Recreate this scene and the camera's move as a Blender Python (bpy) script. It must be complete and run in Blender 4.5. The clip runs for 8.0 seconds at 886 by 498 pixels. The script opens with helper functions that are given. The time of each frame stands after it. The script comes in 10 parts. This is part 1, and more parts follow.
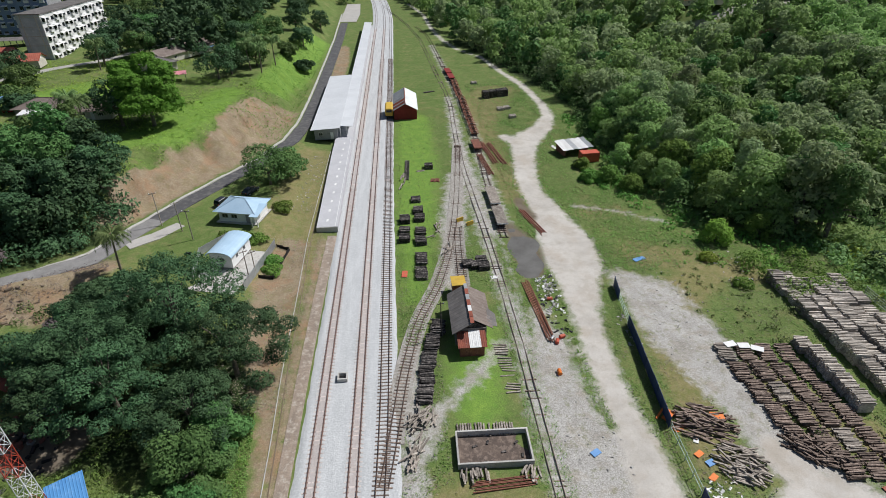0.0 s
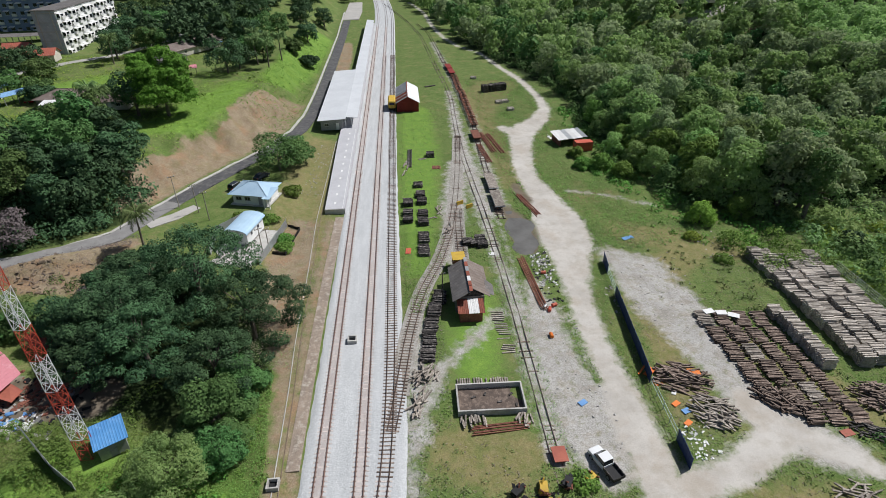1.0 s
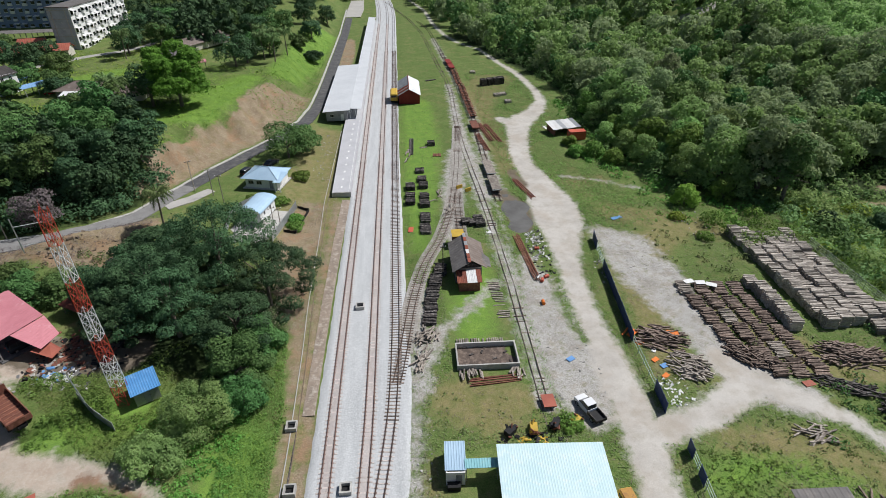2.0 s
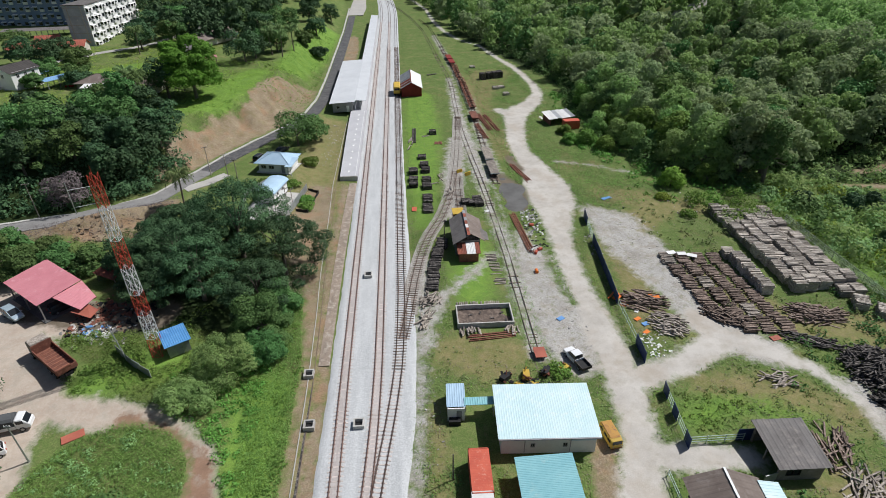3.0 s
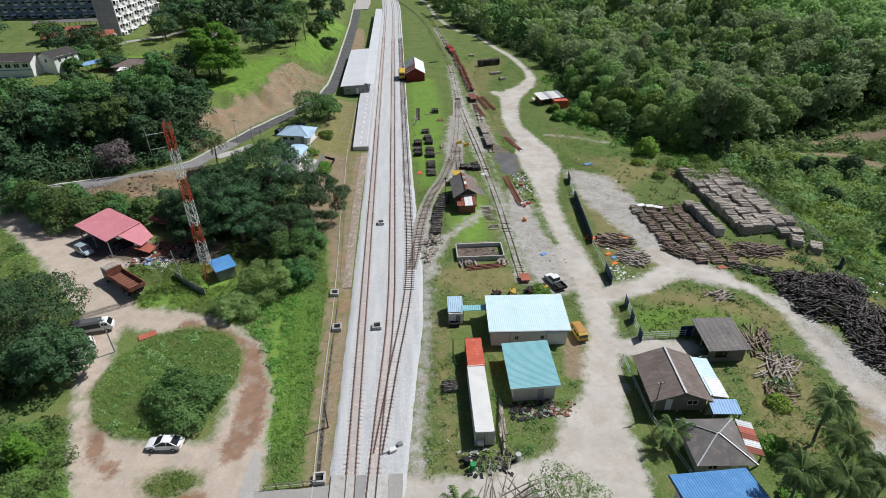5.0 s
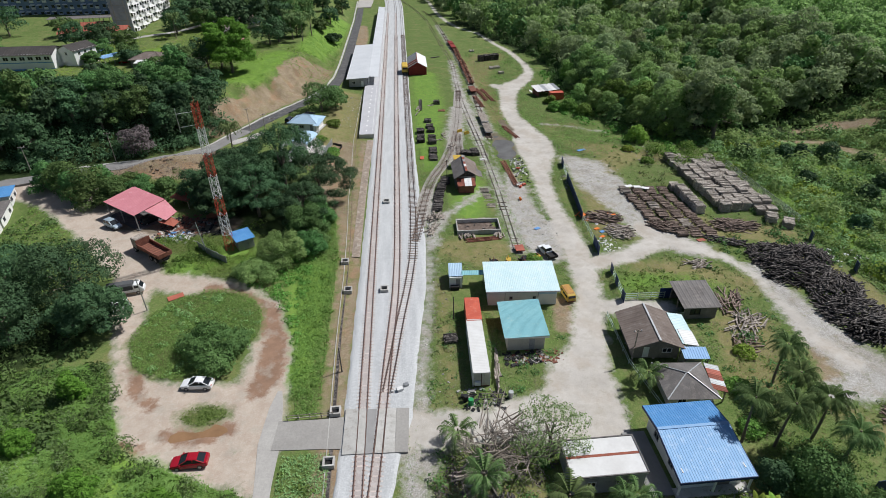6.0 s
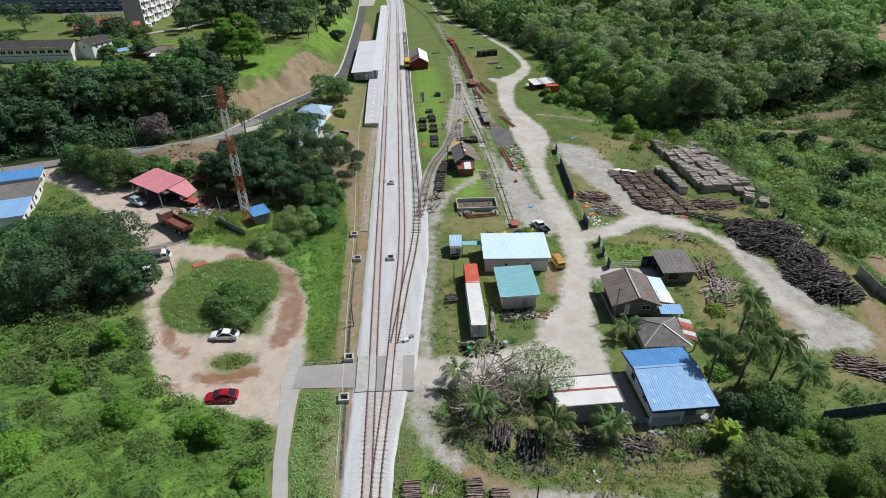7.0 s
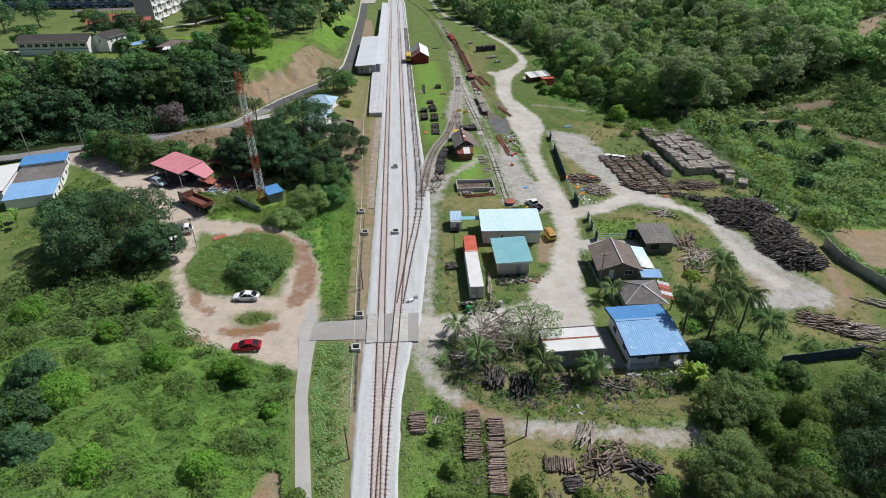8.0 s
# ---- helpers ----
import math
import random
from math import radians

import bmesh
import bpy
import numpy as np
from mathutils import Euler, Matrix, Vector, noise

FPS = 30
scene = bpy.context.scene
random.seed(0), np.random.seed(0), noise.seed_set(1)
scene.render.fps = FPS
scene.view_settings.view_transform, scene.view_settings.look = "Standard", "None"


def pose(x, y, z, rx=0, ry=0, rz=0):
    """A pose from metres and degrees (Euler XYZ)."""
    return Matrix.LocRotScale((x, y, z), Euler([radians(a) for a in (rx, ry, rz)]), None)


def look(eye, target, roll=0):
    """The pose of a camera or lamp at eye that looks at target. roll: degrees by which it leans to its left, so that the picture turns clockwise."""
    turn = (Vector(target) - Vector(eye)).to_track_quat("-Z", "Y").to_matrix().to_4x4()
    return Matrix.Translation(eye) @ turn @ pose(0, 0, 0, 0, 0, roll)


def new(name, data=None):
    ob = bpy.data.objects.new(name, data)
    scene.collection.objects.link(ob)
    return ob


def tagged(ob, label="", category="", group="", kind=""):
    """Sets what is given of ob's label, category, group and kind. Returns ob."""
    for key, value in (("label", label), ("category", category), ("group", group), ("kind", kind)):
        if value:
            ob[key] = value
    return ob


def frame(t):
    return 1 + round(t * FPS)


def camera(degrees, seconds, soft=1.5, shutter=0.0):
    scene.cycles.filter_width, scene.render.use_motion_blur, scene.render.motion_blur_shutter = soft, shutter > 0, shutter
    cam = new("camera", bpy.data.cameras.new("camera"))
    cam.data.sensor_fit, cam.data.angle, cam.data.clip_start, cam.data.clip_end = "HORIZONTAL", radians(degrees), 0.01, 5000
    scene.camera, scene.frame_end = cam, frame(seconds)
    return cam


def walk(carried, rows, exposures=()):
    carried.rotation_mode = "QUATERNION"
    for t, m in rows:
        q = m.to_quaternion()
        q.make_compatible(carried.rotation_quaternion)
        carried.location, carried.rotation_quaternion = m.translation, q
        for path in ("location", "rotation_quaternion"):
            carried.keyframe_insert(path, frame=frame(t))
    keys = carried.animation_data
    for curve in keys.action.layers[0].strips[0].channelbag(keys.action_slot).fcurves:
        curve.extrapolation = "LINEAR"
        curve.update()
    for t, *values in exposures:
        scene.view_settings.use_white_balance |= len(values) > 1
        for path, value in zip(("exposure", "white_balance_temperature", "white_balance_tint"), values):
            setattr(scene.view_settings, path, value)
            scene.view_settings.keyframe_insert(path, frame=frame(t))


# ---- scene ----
cam = camera(77.2, 8.0, 0.9)
PATH = [
    (0, (13.204, 10.048, 55.95), (13.322, 11.746, 54.899), -0.8),
    (0.5, (12.98, 6.382, 55.909), (13.096, 8.081, 54.86), -0.8),
    (1, (12.319, 1.975, 56.138), (12.438, 3.673, 55.087), -0.7),
    (1.5, (11.949, -2.157, 56.322), (12.068, -0.461, 55.27), -0.7),
    (3, (10.754, -16.01, 56.504), (10.87, -14.312, 55.453), -0.9),
    (3.5, (10.427, -20.83, 56.71), (10.54, -19.134, 55.656), -1.0),
    (4, (10.005, -25.671, 56.834), (10.118, -23.976, 55.778), -0.9),
    (4.5, (9.524, -30.649, 56.95), (9.637, -28.954, 55.894), -1.0),
    (6, (8.149, -45.918, 57.152), (8.26, -44.222, 56.098), -0.9),
    (6.5, (7.534, -51.134, 57.213), (7.647, -49.437, 56.16), -0.8),
    (7, (6.966, -56.433, 57.286), (7.08, -54.735, 56.234), -0.7),
    (7.5, (6.439, -61.686, 57.418), (6.553, -59.989, 56.365), -0.7),
    (8, (5.832, -66.768, 57.581), (5.949, -65.072, 56.528), -0.6),
]
walk(cam, [(t, look(eye, target, roll)) for t, eye, target, roll in PATH], [(0, -0.13, 6390, 10), (8, -0.1, 6360, 10)])

# ---- light: high tropical sun from the east, clear sky ----
SUN = Vector((0.86, 0.36, 1.25)).normalized()
world = bpy.data.worlds.new("sky")
scene.world = world
world.use_nodes = True
wn = world.node_tree
sky = wn.nodes.new("ShaderNodeTexSky")
sky.sky_type, sky.sun_disc = "NISHITA", False
sky.sun_elevation, sky.sun_rotation = math.asin(SUN.z), math.atan2(SUN.x, SUN.y)
sky.air_density, sky.dust_density = 1.0, 1.5
wn.links.new(sky.outputs[0], wn.nodes["Background"].inputs[0])
wn.nodes["Background"].inputs[1].default_value = 0.056
sun_data = bpy.data.lights.new("sun", "SUN")
sun_data.energy, sun_data.angle, sun_data.color = 4.8, radians(0.6), (1.0, 0.978, 0.95)
sun_lamp = new("sun", sun_data)
sun_lamp.matrix_world = look(SUN * 300, (0, 0, 0))


# ---- materials ----
def mat(name, c1, c2, scale=1.0, rough=0.85, bump=0.3, metal=0.0, c3=None, amount=0.45, var=0.25, rand="Object", fine=9.0, along=1.0):
    """A surface with colour drift at two scales, relief, and a tone of its own for each piece."""
    m = bpy.data.materials.new(name)
    m.use_nodes = True
    nt = m.node_tree
    bs = nt.nodes["Principled BSDF"]
    geo = nt.nodes.new("ShaderNodeNewGeometry")

    def noise_tex(s, detail=4.0, rough_=0.6):
        n = nt.nodes.new("ShaderNodeTexNoise")
        n.inputs["Scale"].default_value, n.inputs["Detail"].default_value, n.inputs["Roughness"].default_value = s, detail, rough_
        nt.links.new(geo.outputs["Position"], n.inputs["Vector"])
        return n.outputs["Fac"]

    def mix(fac, a, b, blend="MIX"):
        n = nt.nodes.new("ShaderNodeMix")
        n.data_type, n.blend_type = "RGBA", blend
        for sock, val in ((n.inputs["Factor"], fac), (n.inputs["A"], a), (n.inputs["B"], b)):
            if hasattr(val, "is_output"):
                nt.links.new(val, sock)
            else:
                sock.default_value = val if isinstance(val, float) else (*val, 1.0)
        return n.outputs["Result"]

    def ramp(src, lo, hi, a=0.0, b=1.0):
        n = nt.nodes.new("ShaderNodeMapRange")
        for i, v in enumerate((lo, hi, a, b)):
            n.inputs[i + 1].default_value = v
        nt.links.new(src, n.inputs[0])
        return n.outputs[0]

    drawn = geo.outputs["Position"]
    if along != 1.0:
        pull = nt.nodes.new("ShaderNodeVectorMath")
        pull.operation, pull.inputs[1].default_value = "MULTIPLY", (1.0, 1.0 / along, 1.0)
        nt.links.new(drawn, pull.inputs[0])
        drawn = pull.outputs[0]
    wide = nt.nodes.new("ShaderNodeTexNoise")
    wide.inputs["Scale"].default_value, wide.inputs["Detail"].default_value, wide.inputs["Roughness"].default_value = scale, 5.0, 0.62
    nt.links.new(drawn, wide.inputs["Vector"])
    col = mix(ramp(wide.outputs["Fac"], 0.35, 0.65), c1, c2)
    if c3:
        col = mix(ramp(noise_tex(scale * 2.7, 6.0, 0.7), 1 - amount - 0.08, 1 - amount + 0.08), col, c3)
    tone = ramp(noise_tex(scale * fine, 3.0), 0.25, 0.75, 1 - var * 0.6, 1 + var * 0.6)
    if rand == "Object":
        src = nt.nodes.new("ShaderNodeObjectInfo").outputs["Random"]
    else:
        src = geo.outputs["Random Per Island"]
    own = ramp(src, 0.0, 1.0, 1 - var, 1 + var)
    mul = nt.nodes.new("ShaderNodeMath")
    mul.operation = "MULTIPLY"
    nt.links.new(tone, mul.inputs[0]), nt.links.new(own, mul.inputs[1])
    hsv = nt.nodes.new("ShaderNodeHueSaturation")
    nt.links.new(col, hsv.inputs["Color"]), nt.links.new(mul.outputs[0], hsv.inputs["Value"])
    nt.links.new(hsv.outputs[0], bs.inputs["Base Color"])
    bs.inputs["Roughness"].default_value, bs.inputs["Metallic"].default_value = rough, metal
    bs.inputs["Specular IOR Level"].default_value = 0.3
    if bump:
        b = nt.nodes.new("ShaderNodeBump")
        b.inputs["Strength"].default_value, b.inputs["Distance"].default_value = bump, 0.06
        nt.links.new(noise_tex(scale * fine, 5.0), b.inputs["Height"])
        nt.links.new(b.outputs[0], bs.inputs["Normal"])
    return m


def leaf_mat(name, c1, c2, hue=0.03, trans=0.22, scale=0.25):
    """Leaves: each one a tone of its own, drifting over the crown, and letting some light through."""
    c1, c2 = [(r_, g_, b_ * 1.42) for r_, g_, b_ in (c1, c2)]
    m = bpy.data.materials.new(name)
    m.use_nodes = True
    nt = m.node_tree
    bs = nt.nodes["Principled BSDF"]
    geo = nt.nodes.new("ShaderNodeNewGeometry")
    info = nt.nodes.new("ShaderNodeObjectInfo")
    n = nt.nodes.new("ShaderNodeTexNoise")
    n.inputs["Scale"].default_value, n.inputs["Detail"].default_value = scale, 4.0
    nt.links.new(geo.outputs["Position"], n.inputs["Vector"])
    add = nt.nodes.new("ShaderNodeMath")
    add.operation, add.inputs[1].default_value = "MULTIPLY_ADD", 0.45
    nt.links.new(geo.outputs["Random Per Island"], add.inputs[0])
    mr = nt.nodes.new("ShaderNodeMapRange")
    mr.inputs[1].default_value, mr.inputs[2].default_value, mr.inputs[3].default_value, mr.inputs[4].default_value = 0.3, 0.7, 0.0, 0.6
    nt.links.new(n.outputs["Fac"], mr.inputs[0]), nt.links.new(mr.outputs[0], add.inputs[2])
    mx = nt.nodes.new("ShaderNodeMix")
    mx.data_type = "RGBA"
    mx.inputs["A"].default_value, mx.inputs["B"].default_value = (*c1, 1), (*c2, 1)
    nt.links.new(add.outputs[0], mx.inputs["Factor"])
    hs = nt.nodes.new("ShaderNodeHueSaturation")
    for i, (lo, hi, sock) in enumerate(((0.5 - hue, 0.5 + hue, "Hue"), (0.75, 1.25, "Value"))):
        r = nt.nodes.new("ShaderNodeMapRange")
        r.inputs[3].default_value, r.inputs[4].default_value = lo, hi
        nt.links.new(info.outputs["Random"], r.inputs[0]), nt.links.new(r.outputs[0], hs.inputs[sock])
    nt.links.new(mx.outputs["Result"], hs.inputs["Color"])
    nt.links.new(hs.outputs[0], bs.inputs["Base Color"])
    bs.inputs["Roughness"].default_value, bs.inputs["Specular IOR Level"].default_value = 0.65, 0.1
    tr = nt.nodes.new("ShaderNodeBsdfTranslucent")
    nt.links.new(hs.outputs[0], tr.inputs["Color"])
    ms = nt.nodes.new("ShaderNodeMixShader")
    ms.inputs[0].default_value = trans
    nt.links.new(bs.outputs[0], ms.inputs[1]), nt.links.new(tr.outputs[0], ms.inputs[2])
    nt.links.new(ms.outputs[0], nt.nodes["Material Output"].inputs[0])
    return m


M = {
    "ballast": mat("ballast", (0.465, 0.475, 0.48), (0.385, 0.395, 0.4), 0.9, 0.95, 0.9, c3=(0.5, 0.51, 0.51), amount=0.4, var=0.24, fine=5, along=9.0),
    "old_ballast": mat("old_ballast", (0.33, 0.31, 0.28), (0.26, 0.24, 0.21), 0.8, 0.95, 0.9, c3=(0.42, 0.4, 0.37), var=0.22, fine=12),
    "rail": mat("rail", (0.21, 0.135, 0.11), (0.165, 0.105, 0.085), 1.5, 0.6, 0.2, 0.4, var=0.15),
    "old_rail": mat("old_rail", (0.11, 0.075, 0.06), (0.08, 0.055, 0.045), 1.5, 0.7, 0.2, 0.3, var=0.15),
    "concrete": mat("concrete", (0.5, 0.49, 0.465), (0.4, 0.39, 0.365), 0.4, 0.9, 0.3, c3=(0.32, 0.3, 0.27), amount=0.4, var=0.15),
    "conc_sleeper": mat("conc_sleeper", (0.56, 0.5, 0.465), (0.48, 0.42, 0.385), 1.0, 0.9, 0.3, var=0.16),
    "dusty_ballast": mat("dusty_ballast", (0.45, 0.41, 0.395), (0.38, 0.335, 0.315), 0.5, 0.95, 0.8, c3=(0.49, 0.47, 0.455), amount=0.4, var=0.2, fine=10, along=6.0),
    "box_white": mat("box_white", (0.66, 0.66, 0.65), (0.58, 0.575, 0.56), 0.5, 0.6, 0.1, c3=(0.42, 0.36, 0.31), amount=0.22, var=0.05, fine=6),
    "leaf_green": mat("green_plastic", (0.03, 0.3, 0.1), (0.025, 0.26, 0.085), 0.8, 0.5, 0.0, var=0.05),
    "pale_rail": mat("pale_rail", (0.27, 0.21, 0.185), (0.22, 0.17, 0.15), 1.5, 0.7, 0.2, 0.2, var=0.15),
    "dark_roof": mat("dark_roof", (0.075, 0.068, 0.064), (0.055, 0.05, 0.048), 0.35, 0.9, 0.2, c3=(0.1, 0.09, 0.085), amount=0.35, var=0.1),
    "grey_sleeper": mat("grey_sleeper", (0.5, 0.455, 0.405), (0.39, 0.35, 0.305), 1.0, 0.92, 0.4, c3=(0.27, 0.235, 0.195), var=0.42),
    "timber": mat("timber", (0.18, 0.134, 0.11), (0.115, 0.086, 0.071), 0.9, 0.92, 0.5, c3=(0.3, 0.235, 0.195), var=0.4, fine=7),
    "timber_black": mat("timber_black", (0.055, 0.049, 0.047), (0.034, 0.031, 0.03), 0.9, 0.9, 0.5, c3=(0.19, 0.17, 0.155), var=0.6, fine=7),
    "timber_grey": mat("timber_grey", (0.3, 0.26, 0.225), (0.2, 0.17, 0.145), 0.9, 0.92, 0.5, c3=(0.42, 0.38, 0.33), var=0.35, fine=7),
    "laterite_dark": mat("laterite_dark", (0.22, 0.17, 0.125), (0.16, 0.12, 0.085), 0.6, 0.95, 0.4, var=0.12),
    "clip": mat("clip", (0.2, 0.12, 0.105), (0.16, 0.095, 0.085), 2.0, 0.8, 0.1, var=0.2, rand="Island"),
    "asphalt": mat("asphalt", (0.1, 0.1, 0.105), (0.075, 0.075, 0.08), 0.3, 0.9, 0.4, c3=(0.15, 0.145, 0.14), var=0.12, fine=20),
    "asphalt_new": mat("asphalt_new", (0.3, 0.295, 0.29), (0.25, 0.245, 0.24), 0.5, 0.9, 0.4, var=0.12, fine=20),
    "road_pale": mat("road_pale", (0.4, 0.385, 0.36), (0.34, 0.325, 0.305), 0.25, 0.92, 0.4, c3=(0.46, 0.43, 0.385), amount=0.3, var=0.16, fine=14),
    "platform": mat("platform", (0.52, 0.52, 0.54), (0.46, 0.46, 0.48), 0.3, 0.85, 0.15, var=0.08),
    "white": mat("white", (0.74, 0.74, 0.73), (0.66, 0.66, 0.65), 0.5, 0.6, 0.1, c3=(0.5, 0.49, 0.46), amount=0.25, var=0.06),
    "fresh_white": mat("fresh_white", (0.82, 0.82, 0.81), (0.77, 0.77, 0.76), 0.4, 0.8, 0.1, c3=(0.66, 0.66, 0.63), amount=0.25, var=0.04),
    "white_wall": mat("white_wall", (0.8, 0.8, 0.785), (0.72, 0.72, 0.7), 0.4, 0.85, 0.15, c3=(0.56, 0.55, 0.52), amount=0.3, var=0.06),
    "cream_wall": mat("cream_wall", (0.58, 0.55, 0.48), (0.5, 0.47, 0.41), 0.5, 0.9, 0.2, c3=(0.36, 0.33, 0.28), amount=0.35, var=0.06),
    "grey_wall": mat("grey_wall", (0.36, 0.36, 0.37), (0.29, 0.29, 0.3), 0.3, 0.9, 0.2, c3=(0.2, 0.2, 0.2), amount=0.4, var=0.08),
    "wood_wall": mat("wood_wall", (0.24, 0.22, 0.2), (0.17, 0.155, 0.14), 0.7, 0.9, 0.4, c3=(0.33, 0.31, 0.28), amount=0.35, var=0.12),
    "red_wall": mat("red_wall", (0.26, 0.035, 0.03), (0.2, 0.028, 0.025), 0.5, 0.8, 0.2, var=0.08),
    "pale_blue_roof": mat("pale_blue_roof", (0.56, 0.71, 0.73), (0.49, 0.66, 0.69), 0.35, 0.6, 0.1, c3=(0.63, 0.73, 0.73), amount=0.4, var=0.06),
    "teal_roof": mat("teal_roof", (0.27, 0.53, 0.57), (0.22, 0.47, 0.52), 0.35, 0.45, 0.1, c3=(0.33, 0.54, 0.55), amount=0.35, var=0.06),
    "light_blue_roof": mat("light_blue_roof", (0.42, 0.57, 0.7), (0.36, 0.51, 0.65), 0.4, 0.5, 0.1, var=0.05),
    "sky_roof": mat("sky_roof", (0.24, 0.42, 0.66), (0.2, 0.36, 0.6), 0.4, 0.5, 0.1, c3=(0.5, 0.58, 0.62), amount=0.3, var=0.06),
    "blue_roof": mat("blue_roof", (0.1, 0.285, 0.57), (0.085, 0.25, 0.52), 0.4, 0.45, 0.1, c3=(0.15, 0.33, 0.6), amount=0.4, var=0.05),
    "navy": mat("navy", (0.03, 0.055, 0.15), (0.02, 0.04, 0.115), 0.6, 0.6, 0.1, var=0.15),
    "grey_roof": mat("grey_roof", (0.17, 0.16, 0.155), (0.125, 0.115, 0.11), 0.35, 0.85, 0.25, c3=(0.22, 0.2, 0.185), amount=0.4, var=0.1),
    "lighter_blue": mat("lighter_blue", (0.2, 0.385, 0.62), (0.17, 0.345, 0.585), 0.4, 0.5, 0.1, c3=(0.3, 0.46, 0.66), amount=0.4, var=0.05),
    "van_roof": mat("van_roof", (0.48, 0.27, 0.07), (0.36, 0.18, 0.06), 0.9, 0.75, 0.2, c3=(0.27, 0.15, 0.08), amount=0.4, var=0.1),
    "brown_roof": mat("brown_roof", (0.19, 0.155, 0.135), (0.145, 0.115, 0.1), 0.35, 0.85, 0.25, c3=(0.235, 0.2, 0.18), amount=0.4, var=0.1),
    "rust_roof": mat("rust_roof", (0.3, 0.09, 0.055), (0.2, 0.065, 0.045), 0.8, 0.75, 0.25, c3=(0.5, 0.43, 0.4), amount=0.3, var=0.15),
    "pink_roof": mat("pink_roof", (0.62, 0.25, 0.285), (0.55, 0.2, 0.235), 0.3, 0.6, 0.1, c3=(0.68, 0.36, 0.39), amount=0.35, var=0.06),
    "red_roof": mat("red_roof", (0.42, 0.13, 0.085), (0.34, 0.1, 0.07), 0.5, 0.7, 0.2, var=0.1),
    "metal_roof": mat("metal_roof", (0.64, 0.66, 0.68), (0.57, 0.59, 0.61), 0.15, 0.55, 0.08, c3=(0.52, 0.53, 0.54), amount=0.3, var=0.05),
    "zinc": mat("zinc", (0.42, 0.44, 0.45), (0.33, 0.34, 0.35), 0.6, 0.5, 0.2, 0.4, c3=(0.28, 0.2, 0.16), amount=0.3, var=0.15),
    "rust": mat("rust", (0.23, 0.09, 0.06), (0.15, 0.06, 0.045), 1.0, 0.85, 0.3, c3=(0.32, 0.15, 0.1), amount=0.4, var=0.2),
    "orange_rust": mat("orange_rust", (0.31, 0.135, 0.085), (0.22, 0.1, 0.07), 1.0, 0.85, 0.3, var=0.2),
    "red_box": mat("red_box", (0.56, 0.12, 0.07), (0.47, 0.09, 0.055), 0.7, 0.6, 0.1, c3=(0.6, 0.27, 0.2), amount=0.35, var=0.06),
    "yellow": mat("yellow", (0.6, 0.4, 0.06), (0.5, 0.33, 0.05), 0.8, 0.6, 0.1, c3=(0.35, 0.22, 0.09), amount=0.35, var=0.06),
    "orange": mat("orange", (0.75, 0.2, 0.03), (0.65, 0.16, 0.025), 0.8, 0.5, 0.05, var=0.08),
    "tower_red": mat("tower_red", (0.5, 0.08, 0.045), (0.42, 0.065, 0.04), 0.8, 0.6, 0.1, var=0.1),
    "tower_white": mat("tower_white", (0.72, 0.73, 0.73), (0.64, 0.65, 0.65), 0.8, 0.6, 0.1, var=0.08),
    "black": mat("black", (0.02, 0.02, 0.022), (0.014, 0.014, 0.015), 1.0, 0.7, 0.2, var=0.2),
    "tyre": mat("tyre", (0.03, 0.03, 0.03), (0.022, 0.022, 0.022), 3.0, 0.9, 0.2, var=0.1),
    "steel": mat("steel", (0.4, 0.41, 0.42), (0.33, 0.34, 0.35), 1.0, 0.45, 0.1, 0.7, var=0.1),
    "car_white": mat("car_white", (0.76, 0.77, 0.78), (0.73, 0.74, 0.75), 0.5, 0.25, 0.0, var=0.03),
    "car_red": mat("car_red", (0.33, 0.012, 0.025), (0.3, 0.01, 0.022), 0.5, 0.25, 0.0, var=0.03),
    "car_silver": mat("car_silver", (0.45, 0.55, 0.62), (0.42, 0.52, 0.6), 0.5, 0.3, 0.0, 0.3, var=0.03),
    "car_dark": mat("car_dark", (0.03, 0.035, 0.045), (0.025, 0.03, 0.038), 0.5, 0.25, 0.0, var=0.03),
    "tarp": mat("tarp", (0.1, 0.105, 0.11), (0.075, 0.08, 0.085), 0.8, 0.8, 0.2, var=0.08),
    "blue_tarp": mat("blue_tarp", (0.15, 0.32, 0.6), (0.11, 0.25, 0.5), 0.8, 0.5, 0.2, var=0.1),
    "brush": mat("brush", (0.3, 0.26, 0.22), (0.22, 0.19, 0.16), 0.6, 0.95, 0.3, var=0.2, rand="Island"),
    "bark": mat("bark", (0.2, 0.17, 0.14), (0.14, 0.12, 0.095), 1.0, 0.95, 0.5, var=0.2),
    "rubble": mat("rubble", (0.4, 0.39, 0.37), (0.28, 0.27, 0.26), 1.0, 0.9, 0.4, c3=(0.6, 0.6, 0.58), amount=0.3, var=0.4, rand="Island"),
    "water": mat("water", (0.16, 0.155, 0.145), (0.12, 0.115, 0.105), 0.3, 0.08, 0.0, var=0.03),
    "mud_water": mat("mud_water", (0.27, 0.16, 0.085), (0.22, 0.13, 0.07), 0.4, 0.12, 0.0, c3=(0.34, 0.23, 0.14), amount=0.3, var=0.05),
}
